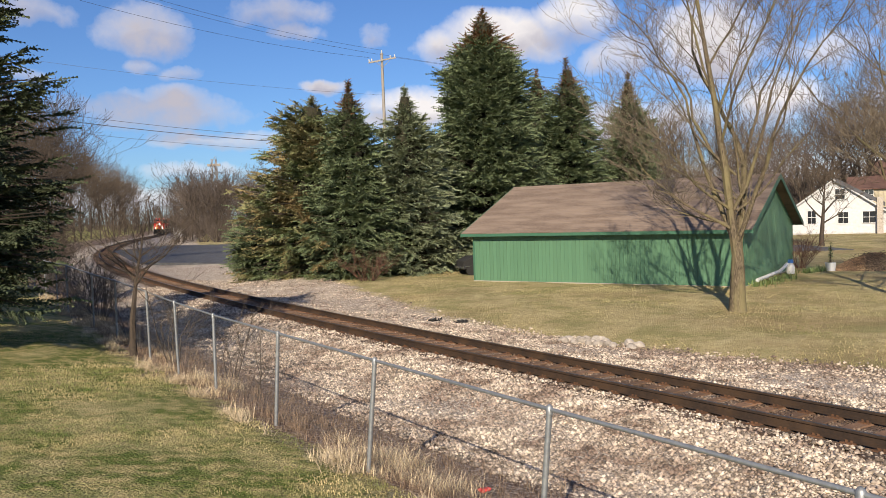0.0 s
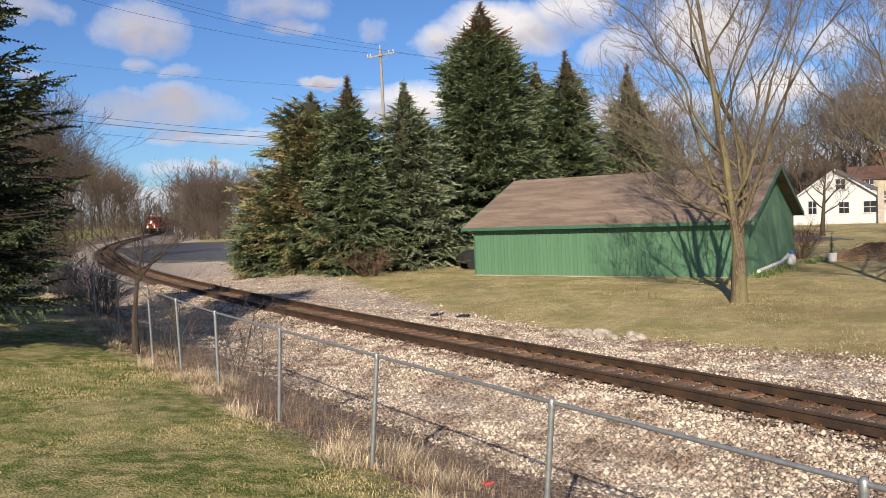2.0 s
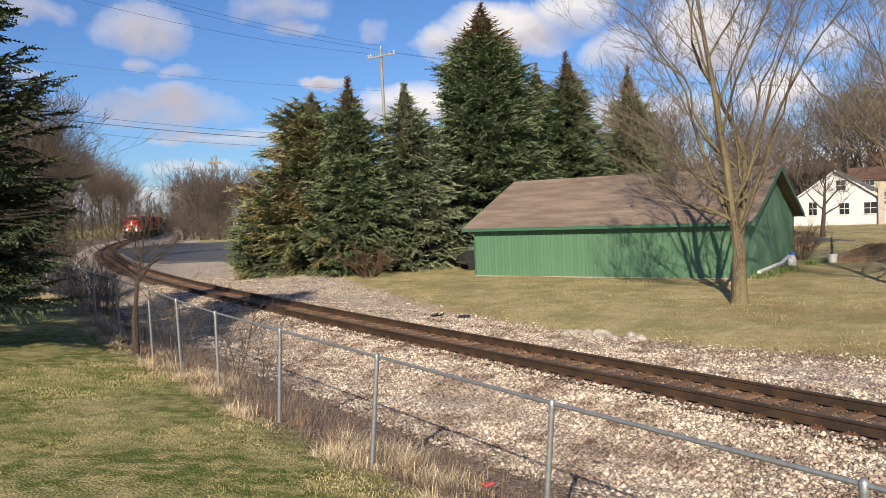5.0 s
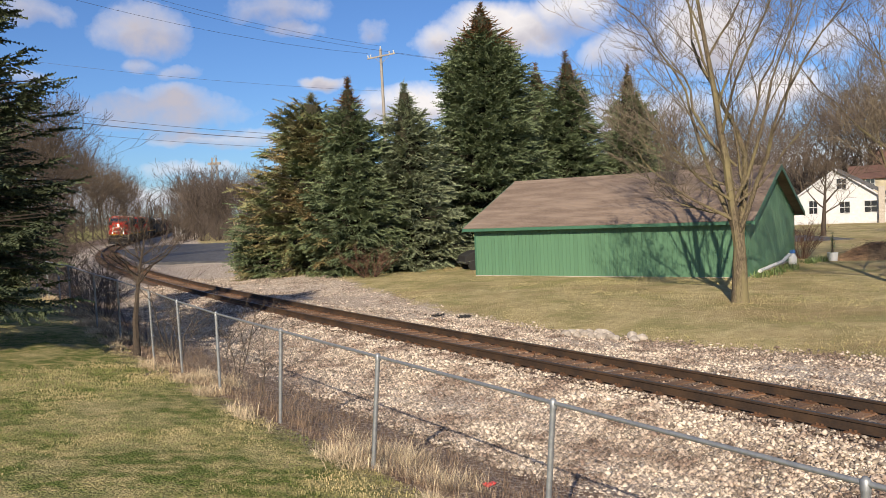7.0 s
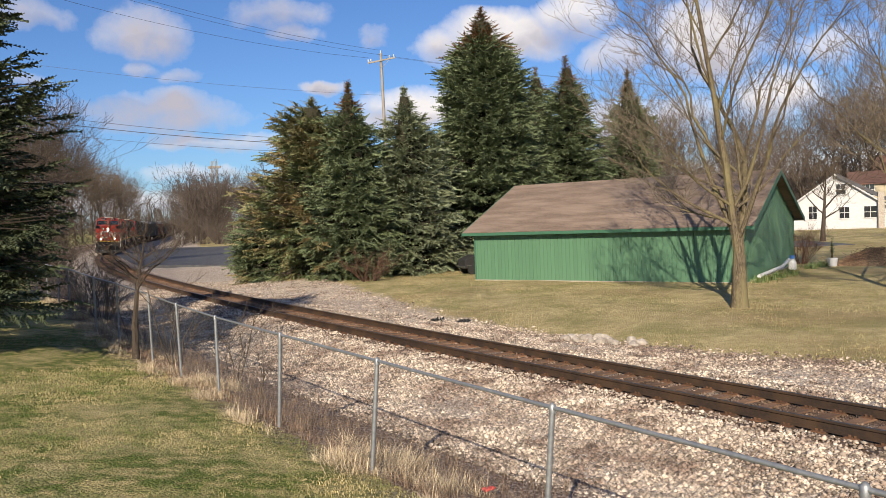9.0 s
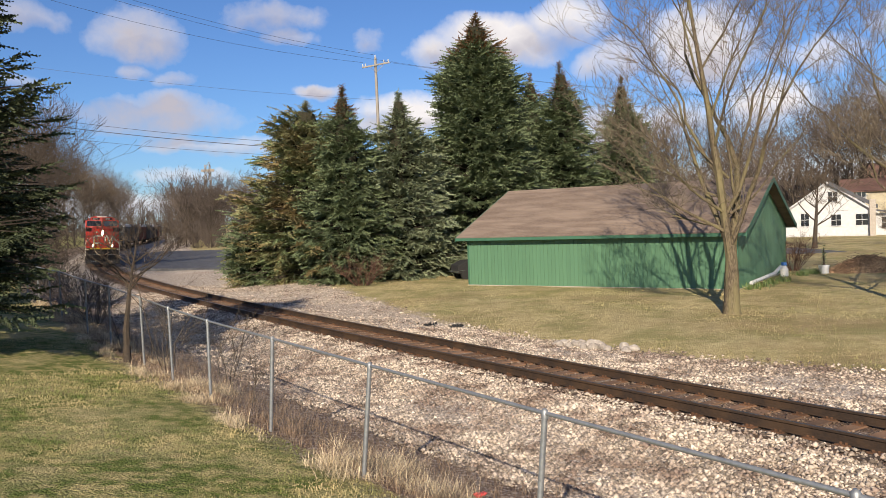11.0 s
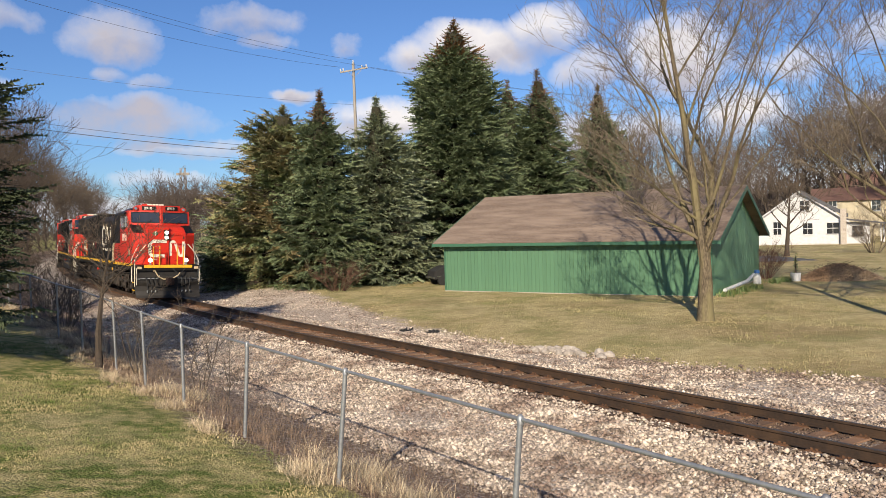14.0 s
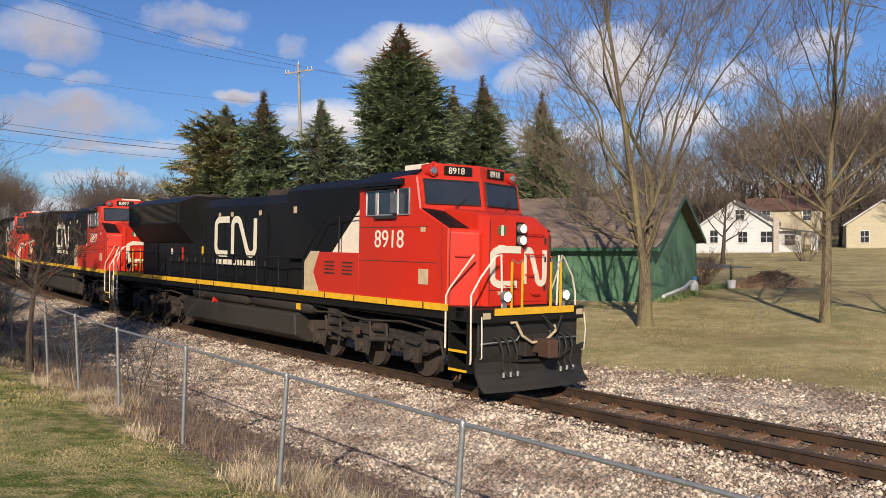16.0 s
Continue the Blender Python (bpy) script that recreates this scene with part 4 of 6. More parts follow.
def build_woods():
    rnd = random.Random(77)

    def along(list_):
        return [tuple(float(c) for c in beside(s, w)[:2]) for s, w in list_]

    # brushy trees along the fence side of the line
    grove(along([(49, 7.4), (55, 6.2), (61, 6.8), (53, 9.5), (61, 9.5)]),
          12.5, 0.12, 200, BARK_DARK, TWIG, "leafless brushy tree beside the railway fence", "trees along the fence", 3, forks=5, spread=0.6, depth=5, bare_to=0.10, sides=5, thin=0.008, keep=0.84)
    grove(along([(s + (k * 37 % 5) - 2, 7.0 + (k * 23 % 30) / 10) for k, s in enumerate(range(66, 236, 6))]),
          15.5, 0.15, 230, BARK_DARK, TWIG, "leafless tree beside the line, far off", "trees along the fence", 4, forks=5, spread=0.55, depth=5, bare_to=0.14, sides=4, thin=0.016, keep=0.84)
    # thicket across the line
    places = along([(s + rnd.uniform(-3, 3), w + rnd.uniform(-1.5, 1.5)) for s in range(132, 262, 13) for w in (-10 - (262 - s) * 0.02, -17, -25)] + [(122, -30), (116, -36), (124, -42), (112, -46), (118, -56)])
    grove(places, 13.0, 0.13, 300, BARK_DARK, TWIG_FAR, "leafless tree in the brown thicket across the line", "thicket across the line", 4, forks=6, spread=0.6, depth=5, bare_to=0.07, sides=4, thin=0.022, keep=0.82)
    for k, (x, y) in enumerate(along([(s + rnd.uniform(-3, 3), -9.5 - (262 - s) * 0.02 + rnd.uniform(-2, 2)) for s in range(134, 260, 7)] + [(s, -16) for s in range(130, 200, 9)])):
        if k < 3:
            low = [shrub("undergrowth", "brown leafless undergrowth of the thicket", x, y, 5.0, 4.6, 500 + k, TWIG_FAR, 26, "thicket across the line")] if k == 0 else low + [shrub("undergrowth", "brown leafless undergrowth of the thicket", x, y, 4.4 + k, 4.6, 500 + k, TWIG_FAR, 26, "thicket across the line")]
        else:
            copy_thing(low[k % 3], Matrix.Translation((x, y, ground_at(x, y))) @ Matrix.Rotation(k * 1.7, 4, "Z"))
    # wood behind the shed and the houses: thin at first, thick further on
    places = [at_px(9 + 16 * (i + rnd.uniform(-0.4, 0.4)) / 18, rnd.uniform(115, 170)) for i in range(18)]
    grove(places, 16, 0.2, 400, BARK_DARK, TWIG_FAR, "tall leafless tree in the wood behind the houses", "wood behind the houses", 4, forks=5, spread=0.55, depth=5, bare_to=0.16, sides=4, thin=0.02, keep=0.84)
    places = [at_px(25 + 15 * (i + rnd.uniform(-0.4, 0.4)) / 26, rnd.uniform(112, 165)) for i in range(26)]
    grove(places, 21, 0.26, 430, BARK_DARK, TWIG_FAR, "tall leafless tree in the wood behind the houses", "wood behind the houses", 4, forks=5, spread=0.55, depth=5, bare_to=0.16, sides=4, thin=0.022, keep=0.84)
    places = [at_px(6 + 34 * (i + rnd.uniform(-0.4, 0.4)) / 40, rnd.uniform(98, 125)) for i in range(40)]
    grove([p for p in places if not (20.5 < math.degrees(math.atan2(p[0], p[1])) < 33)], 8, 0.1, 450, BARK_DARK, TWIG_FAR, "leafless brown understorey tree", "wood behind the houses", 4, forks=5, spread=0.6, depth=5, bare_to=0.08, sides=4, thin=0.016, keep=0.82)
    # distant tree line, woven from many thin stems
    g = Geo()
    for i in range(3400):
        az = rnd.uniform(-50, 52) if i % 3 else rnd.uniform(6, 44)
        dist = rnd.uniform(250, 420) if az < 5 else rnd.uniform(170, 300)
        x, y = at_px(az, dist)
        h = rnd.uniform(5, 13) * (0.8 if -18 < az < -8 else 1.0)
        lean = Vector((rnd.uniform(-1, 1), rnd.uniform(-1, 1), 0)) * 1.5
        b = Vector((x, y, 0))
        g.tube([b, b + lean + Vector((0, 0, h))], [0.2, 0.06], 3, cap=False)
        for _ in range(11):
            t = rnd.uniform(0.1, 1)
            p = b.lerp(b + lean + Vector((0, 0, h)), t)
            g.tube([p, p + Vector((rnd.uniform(-2.4, 2.4), rnd.uniform(-2.4, 2.4), rnd.uniform(0.6, 2.8)))], [0.11, 0.04], 3, cap=False)
    tagged(new("distant_woods", mesh_of("distant_woods", g, TWIG_FAR)), "distant line of leafless brown woods", "woods", kind="stuff")


# ---- train ----
def stroke(g, pts, width, x=None, y=None, lift=0.012):
    """A flat painted band along a path, as a thin raised strip: on a wall across y (given x) or along x (given y)."""
    pts = [Vector((p[0], p[1])) for p in pts]
    left, right = [], []
    for i, p in enumerate(pts):
        d0 = (p - pts[i - 1]).normalized() if i else (pts[1] - p).normalized()
        d1 = (pts[i + 1] - p).normalized() if i < len(pts) - 1 else d0
        d = (d0 + d1).normalized()
        n = Vector((-d.y, d.x)) * (width / 2) / max(0.5, d.dot(d1))
        left.append(p + n)
        right.append(p - n)
    n = len(pts)
    put = (lambda q, k: (q.x, y - lift * k, q.y)) if y is not None else (lambda q, k: (x + lift * k, q.x, q.y))
    verts = [put(q, k) for k in (0, 1) for q in left + right]
    faces = []
    for i in range(n - 1):
        faces += [(i, i + 1, n + i + 1, n + i), (2 * n + i, 2 * n + i + 1, 3 * n + i + 1, 3 * n + i), (i, i + 1, 2 * n + i + 1, 2 * n + i), (n + i, n + i + 1, 3 * n + i + 1, 3 * n + i)]
    faces += [(0, n, 3 * n, 2 * n), (n - 1, 2 * n - 1, 4 * n - 1, 3 * n - 1)]
    return g.add(verts, faces)


def arc(cx, cy, r, a0, a1, n=6):
    return [(cx + r * math.cos(radians(a0 + (a1 - a0) * i / n)), cy + r * math.sin(radians(a0 + (a1 - a0) * i / n))) for i in range(n + 1)]


def emblem(h):
    """Two plain painted bands, a rounded bracket and a wave, as lists of points h tall."""
    r = h * 0.2
    bracket = [(h * 0.64, h)] + arc(r, h - r, r, 90, 180) + arc(r, r, r, 180, 270) + [(h * 0.56, 0)]
    wave = [(h * 0.80, 0)] + arc(h * 0.98, h - r * 0.9, r * 0.9, 180, 30) + arc(h * 1.62, r * 0.9, r * 0.9, 210, 360) + [(h * 1.8, h)]
    return bracket, wave


def number_text(text, size, mat, parent, m, label):
    cu = bpy.data.curves.new("number", "FONT")
    cu.body, cu.size, cu.extrude, cu.align_x = text, size, 0.004, "LEFT"
    tmp = bpy.data.objects.new("number", cu)
    scene.collection.objects.link(tmp)
    me = bpy.data.meshes.new_from_object(tmp.evaluated_get(bpy.context.evaluated_depsgraph_get()))
    bpy.data.objects.remove(tmp)
    me.materials.clear()
    me.materials.append(mat)
    ob = new("number", me)
    ob.parent, ob.matrix_local = parent, m
    return tagged(ob, label)


def rail_tube(name, path, r, mat, parent, label=""):
    return part(name, Geo().tube(path, r, 6), mat, parent, label, smooth=True)


def truck(parent, cx):
    """A three-axle truck: side frames, springs, journals, brake gear; its wheels are returned to be turned."""
    g = Geo()
    for y in (-1.02, 1.02):
        s = 1 if y > 0 else -1
        g.prism([(cx - 2.75, 0.72), (cx - 2.3, 0.52), (cx - 1.2, 0.50), (cx - 0.95, 0.62), (cx - 0.45, 0.62), (cx - 0.25, 0.5), (cx + 0.25, 0.5), (cx + 0.45, 0.62), (cx + 0.95, 0.62), (cx + 1.2, 0.5), (cx + 2.3, 0.52), (cx + 2.75, 0.72),
                 (cx + 2.6, 0.92), (cx + 0.9, 1.0), (cx, 1.06), (cx - 0.9, 1.0), (cx - 2.6, 0.92)], "y", y - 0.08, y + 0.08)
    frame_ob = part("truck_frame", g, GRIME, parent, "grimy cast truck side frame", bevel=0.02)
    for ax in (-1.95, 0.0, 1.95):
        for s in (-1, 1):
            part("axle_box", Geo().prism([(cx + ax - 0.24, 0.36), (cx + ax + 0.24, 0.36), (cx + ax + 0.28, 0.68), (cx + ax - 0.28, 0.68)], "y", s * 1.1, s * 1.24).cyl((cx + ax, s * 1.2, 0.52), (cx + ax, s * 1.33, 0.52), 0.15, 0.12, 10), GRIME, frame_ob, bevel=0.015)
            for k in (-0.42, 0.42):
                part("spring", Geo().cyl((cx + ax + k, s * 1.12, 0.62), (cx + ax + k, s * 1.12, 0.9), 0.085, n=10).cyl((cx + ax + k, s * 1.12, 0.66), (cx + ax + k, s * 1.12, 0.7), 0.1, n=10).cyl((cx + ax + k, s * 1.12, 0.76), (cx + ax + k, s * 1.12, 0.8), 0.1, n=10), GRIME, frame_ob)
        for s in (-1, 1):
            part("brake_cylinder", Geo().cyl((cx + ax + 0.55, s * 1.2, 1.0), (cx + ax + 0.95, s * 1.2, 1.02), 0.11, n=10).tube([(cx + ax + 0.95, s * 1.2, 1.0), (cx + ax + 1.05, s * 1.15, 0.55)], 0.03, 5), GRIME, frame_ob)
    part("bolster", Geo().box(cx - 0.5, cx + 0.5, -0.95, 0.95, 0.7, 1.2).box(cx - 2.4, cx + 2.4, -0.6, 0.6, 0.55, 0.95), GRIME, frame_ob)
    for s in (-1, 1):
        part("equalizer_beam", Geo().prism([(cx - 2.2, 0.80), (cx - 1.4, 0.90), (cx + 1.4, 0.90), (cx + 2.2, 0.80), (cx + 2.1, 0.72), (cx + 1.3, 0.80), (cx - 1.3, 0.80), (cx - 2.1, 0.72)], "y", s * 1.11, s * 1.17), GRIME, frame_ob, bevel=0.01)
        for k in (-1.6, -0.95, 0.35, 1.0):
            part("brake_lever", Geo().tube([(cx + k, s * 1.22, 1.12), (cx + k + 0.08, s * 1.24, 0.78), (cx + k - 0.06, s * 1.22, 0.34)], [0.035, 0.045, 0.03], 5), GRIME, frame_ob)
        part("air_line", Geo().tube([(cx - 2.6, s * 1.2, 1.16), (cx - 1.2, s * 1.22, 1.22), (cx + 0.2, s * 1.2, 1.14), (cx + 1.6, s * 1.22, 1.22), (cx + 2.6, s * 1.18, 1.12)], 0.028, 5), GRIME, frame_ob)
        part("damper", Geo().cyl((cx + 0.45, s * 1.26, 0.72), (cx + 1.25, s * 1.26, 0.80), 0.06, n=8).cyl((cx - 1.3, s * 1.26, 0.80), (cx - 0.6, s * 1.26, 0.70), 0.06, n=8), GRIME, frame_ob)
        part("sand_pipe", Geo().tube([(cx + 2.75, s * 1.0, 1.3), (cx + 2.8, s * 0.95, 0.7), (cx + 2.55, s * 0.82, 0.2)], 0.025, 5), GRIME, frame_ob)
        part("inspection_tag", Geo().box(cx - 0.12, cx + 0.12, min(s * 1.33, s * 1.345), max(s * 1.33, s * 1.345), 0.80, 0.98), RUSTY, frame_ob, "reddish tag plate")
    wheels = []
    for ax in (-1.95, 0.0, 1.95):
        g = Geo()
        for s in (-1, 1):
            g.tube([(0, s * 0.68, 0), (0, s * 0.70, 0), (0, s * 0.72, 0), (0, s * 0.82, 0), (0, s * 0.825, 0)], [0.4, 0.54, 0.53, 0.515, 0.42], 24)
            g.tube([(0, s * 0.80, 0), (0, s * 0.86, 0)], [0.2, 0.14], 12)
            for k in range(5):
                a = k * 1.2566
                g.cyl((math.cos(a) * 0.3, s * 0.8, math.sin(a) * 0.3), (math.cos(a) * 0.3, s * 0.835, math.sin(a) * 0.3), 0.05, n=6)
        g.cyl((0, -0.8, 0), (0, 0.8, 0), 0.09, n=10)
        wh = part("wheelset", g, GRIME, parent, "steel wheels on their axle")
        wh.matrix_local = pose(cx + ax, 0, 0.53)
        wheels.append((wh, cx + ax))
    return wheels


def locomotive(label, number, lit, plain=False):
    """A six-axle diesel locomotive, front towards +x, its middle over the origin at rail level."""
    loco = thing("locomotive", label, "locomotive", group="locomotives of the train")
    X0, XF = -10.6, 11.0
    # underframe and walkway
    deck = part("underframe", Geo().box(X0, 10.75, -1.5, 1.5, 1.42, 1.62).box(X0, 10.75, -0.7, 0.7, 1.05, 1.42), PAINT_BLACK, loco, bevel=0.02)
    for y in (-1.53, 1.53):
        part("sill_stripe", Geo().box(X0 + 0.2, 10.25, y - 0.03, y + 0.03, 1.60, 1.735), PAINT_YEL, loco, "yellow sill stripe")
        for k in range(16):
            x = X0 + 0.6 + k * 1.3
            part("stripe_joint", Geo().box(x, x + 0.035, y - 0.036, y + 0.036, 1.605, 1.73), PAINT_BLACK, loco)
    part("walkway", Geo().box(X0, 10.75, -1.5, 1.5, 1.62, 1.70), PAINT_BLACK, loco)
    # long hood with its taller sections
    hood = part("hood", Geo().box(-8.9, 5.0, -0.93, 0.93, 1.70, 4.05).prism([(-0.93, 4.05), (0.93, 4.05), (0.62, 4.36), (-0.62, 4.36)], "x", -4.3, 3.2), PAINT_BLACK, loco, "black hood with hinged doors", bevel=0.02)
    part("radiator_section", Geo().prism([(-1.0, 2.9), (-1.52, 3.55), (-1.52, 4.28), (-0.9, 4.52), (0.9, 4.52), (1.52, 4.28), (1.52, 3.55), (1.0, 2.9)], "x", -8.9, -3.9), PAINT_BLACK, hood, "flared radiator section", bevel=0.02)
    part("inertial_section", Geo().prism([(-1.15, 2.5), (-1.15, 4.35), (-0.8, 4.55), (0.8, 4.55), (1.15, 4.35), (1.15, 2.5)], "x", 2.9, 6.9).box(2.9, 6.9, -1.0, 1.0, 1.7, 2.5), PAINT_BLACK, hood, bevel=0.02)
    part("exhaust_stack", Geo().box(0.2, 1.3, -0.35, 0.35, 4.36, 4.55), GRIME, hood)
    for k in range(3):
        part("radiator_fan", Geo().cyl((-8.1 + k * 1.6, 0, 4.52), (-8.1 + k * 1.6, 0, 4.62), 0.68, 0.66, 18), GRIME, hood)
    for k in range(13):
        x = -7.9 + k * 0.72
        if x > 2.2:
            break
        for y in (-0.935, 0.935):
            s = 1 if y > 0 else -1
            part("hood_door", Geo().box(x + 0.03, x + 0.68, min(y, y + s * 0.03), max(y, y + s * 0.03), 1.85, 3.0 if x < -3.6 else 3.8), PAINT_BLACK, hood)
            part("door_latch", Geo().box(x + 0.56, x + 0.62, min(y, y + s * 0.055), max(y, y + s * 0.055), 2.25, 2.4), GRIME, hood)
    for y in (-1.525, 1.525):
        s = 1 if y > 0 else -1
        g = Geo()
        for k in range(16):
            g.box(-8.7, -4.1, min(y, y + s * 0.02), max(y, y + s * 0.02), 3.6 + k * 0.04, 3.62 + k * 0.04)
        part("radiator_grille", g, GRIME, hood)
        # white slanted flash behind the cab and cream battery box
        part("flash", Geo().prism([(5.2, 2.62), (6.9, 2.62), (6.9, 4.1)], "y", s * 1.152, s * 1.175), PAINT_WHITE, hood, "cream slanted flash")
        part("battery_box", Geo().prism([(4.55, 1.70), (4.55, 2.45), (4.85, 2.72), (7.0, 2.72), (7.0, 1.70)], "y", s * 1.0, s * 1.5), PAINT_RED, loco, "red equipment box", bevel=0.015)
        part("battery_box_end", Geo().prism([(4.53, 1.72), (4.53, 2.46), (4.84, 2.74), (5.25, 2.74), (4.95, 2.2), (5.25, 1.72)], "y", s * 1.5, s * 1.515), PAINT_TAN, loco, "dusty cream panel")
        for k in range(8):
            x, z = (5.5, 6.3)[k % 2], 2.2 + 0.09 * (k // 2)
            part("vent_slot", Geo().box(x, x + 0.45, min(s * 1.5, s * 1.515), max(s * 1.5, s * 1.515), z, z + 0.03), GRIME, loco)
        for x, z, w, h, mt in ((-5.9, 2.5, 0.16, 0.2, PAINT_WHITE), (-4.9, 2.3, 0.13, 0.45, PAINT_RED), (-3.2, 2.5, 0.13, 0.3, PAINT_YEL), (0.9, 3.75, 0.17, 0.14, PAINT_TAN), (-1.0, 3.75, 0.17, 0.14, PAINT_TAN), (-1.9, 3.75, 0.17, 0.14, PAINT_TAN), (3.3, 3.75, 0.17, 0.18, PAINT_TAN)):
            yy = 1.155 if x > 3 else 0.97
            part("placard", Geo().box(x, x + w, min(s * yy, s * (yy + 0.01)), max(s * yy, s * (yy + 0.01)), z, z + h), mt, hood)
        # painted bands on the hood, mirrored so that they read the same way on both sides
        for band in emblem(1.08):
            pts = [(-2.05 + p[0] * 1.42, 2.58 + p[1]) if s < 0 else (1.0 - p[0] * 1.42, 2.58 + p[1]) for p in band]
            g = Geo()
            stroke(g, pts, 0.2, y=s * 0.985 if s < 0 else s * 0.972 + 0.012)
            part("emblem_band", g, PAINT_WHITE, hood, "cream painted band")
        g = Geo()
        for k, wd in enumerate((0.34, 0.34, 0.34, 0.06, 0.24, 0.24, 0.06, 0.22, 0.22)):
            x = -2.0 + sum((0.34, 0.34, 0.34, 0.06, 0.24, 0.24, 0.06, 0.22, 0.22)[:k]) + k * 0.075
            g.box(x, x + wd, min(s * 0.966, s * 0.985), max(s * 0.966, s * 0.985), 2.24, 2.40 if wd > 0.1 else 2.29)
        part("lettering_bars", g, PAINT_WHITE, hood, "small cream lettering bars")
    # cab
    cab_out = [(7.0, 1.70), (10.25, 1.70), (10.25, 3.28), (9.32, 3.70), (9.17, 4.40), (8.7, 4.42), (7.0, 4.30)]
    cab = part("cab", Geo().prism(cab_out, "y", -1.52, 1.52), PAINT_RED, loco, "red cab", bevel=0.03)
    part("cab_roof", Geo().prism([(-1.5, 4.27), (-1.05, 4.55), (-0.6, 4.66), (0.6, 4.66), (1.05, 4.55), (1.5, 4.27)], "x", 7.0, 9.08), PAINT_RED, cab, "red rounded cab roof", bevel=0.02)
    for y in (-1, 1):
        part("roof_panel", Geo().prism([(1.66 * y, 4.22), (1.62 * y, 4.32), (1.06 * y, 4.60), (0.95 * y, 4.60), (1.5 * y, 4.22)], "x", 6.95, 8.75), PAINT_BLACK, cab, "black roof edge")
    def bay(z0, z1, lean0, lean1, back, half, bow=0.38):
        """A block across the cab whose front is a shallow V, its middle bow metres forward."""
        g = Geo()
        plan = lambda f, z: [(back, -half, z), (f, -half, z), (f + bow * half / 1.52, 0, z), (f, half, z), (back, half, z)]
        return g.add(plan(lean0, z0) + plan(lean1, z1), [(4, 3, 2, 1, 0), (5, 6, 7, 8, 9)] + [(a, (a + 1) % 5, (a + 1) % 5 + 5, a + 5) for a in range(5)])
    part("cab_front", bay(3.56, 4.42, 9.32, 9.165, 8.6, 1.51), PAINT_RED, cab, "red windshield wall with a shallow point", bevel=0.02)
    part("number_board", bay(4.40, 4.70, 9.26, 9.22, 8.7, 1.05), PAINT_RED, cab, bevel=0.02)
    part("air_conditioner", Geo().box(7.3, 8.2, -0.45, 0.45, 4.64, 4.82), PAINT_WHITE, cab, bevel=0.03)
    part("horn", Geo().cyl((8.2, -0.7, 4.62), (8.75, -0.7, 4.72), 0.03, 0.09, 8).cyl((8.2, -0.55, 4.62), (8.6, -0.55, 4.74), 0.03, 0.08, 8), PAINT_RED, cab)
    vee = math.atan2(0.38, 1.52)
    for sgn in (-1, 1):
        face = Matrix.Translation((9.405, sgn * 0.56, 4.55)) @ Matrix.Rotation(sgn * vee, 4, "Z")
        nb = part("number_panel", Geo().box(-0.012, 0.014, -0.34, 0.34, -0.095, 0.095), PAINT_BLACK, cab, "black number panel", bevel=0.006)
        nb.matrix_local = face
        if number:
            number_text(number, 0.20, PAINT_WHITE, nb, Matrix.Translation((0.017, -0.245, -0.07)) @ Euler((radians(90), 0, radians(90))).to_matrix().to_4x4(), "white road number")
    for y in (-1.18, 1.18):
        part("classification_light", Geo().tube([(9.15, y, 4.52), (9.32, y, 4.52)], [0.12, 0.12], 12), PAINT_RED, cab)
        part("classification_lens", Geo().cyl((9.32, y, 4.52), (9.35, y, 4.52), 0.085, 0.07, 12), CHROME, cab)
    # windshields slope back and lie on the two sides of the point
    def slope_pt(z, y, off=0.0):
        return 9.325 + 0.38 * (1 - abs(y) / 1.52) - (z - 3.58) * 0.155 / 0.86 + off
    for y0, y1 in ((-1.38, -0.10), (0.10, 1.38)):
        zc0, zc1 = 3.82, 4.33
        corner = [(y0, zc0), (y1, zc0), (y1, zc1), (y0, zc1)]
        ws = part("windshield", Geo().add([(slope_pt(z, y, off), y, z) for off in (0.012, -0.03) for y, z in corner], CUBE_F.tolist()), GLASS_DARK, cab, "dark windshield")
        part("gasket", Geo().tube([(slope_pt(z, y, 0.015), y, z) for y, z in corner + corner[:1]], 0.022, 4), RUBBER, ws)
        ym = (y0 + y1) / 2
        part("wiper", Geo().tube([(slope_pt(3.74, ym, 0.05), ym, 3.74), (slope_pt(4.0, ym + 0.3, 0.05), ym + 0.3, 3.97)], 0.012, 4), RUBBER, ws)
    for s in (-1, 1):
        # side windows: glazed pair with bright frames, a sunshade over them
        for x0, x1 in ((7.35, 7.72), (7.8, 8.42), (8.55, 8.95)):
            sw = part("side_window", Geo().box(x0, x1, min(s * 1.5, s * 1.535), max(s * 1.5, s * 1.535), 3.58, 4.14), GLASS_DARK, cab, "dark side window")
            part("window_frame", Geo().tube([(x0, s * 1.535, 3.58), (x1, s * 1.535, 3.58), (x1, s * 1.535, 4.14), (x0, s * 1.535, 4.14), (x0, s * 1.535, 3.58)], 0.025, 4), GALV, sw)
        part("armrest", Geo().box(7.7, 8.5, min(s * 1.52, s * 1.60), max(s * 1.52, s * 1.60), 3.5, 3.56), RUBBER, cab)
        part("sun_visor", Geo().box(7.35, 8.6, min(s * 1.52, s * 1.66), max(s * 1.52, s * 1.66), 4.16, 4.2), PAINT_BLACK, cab)
        part("mirror", Geo().box(8.5, 8.53, min(s * 1.55, s * 1.72), max(s * 1.55, s * 1.72), 3.62, 4.05), CHROME, cab)
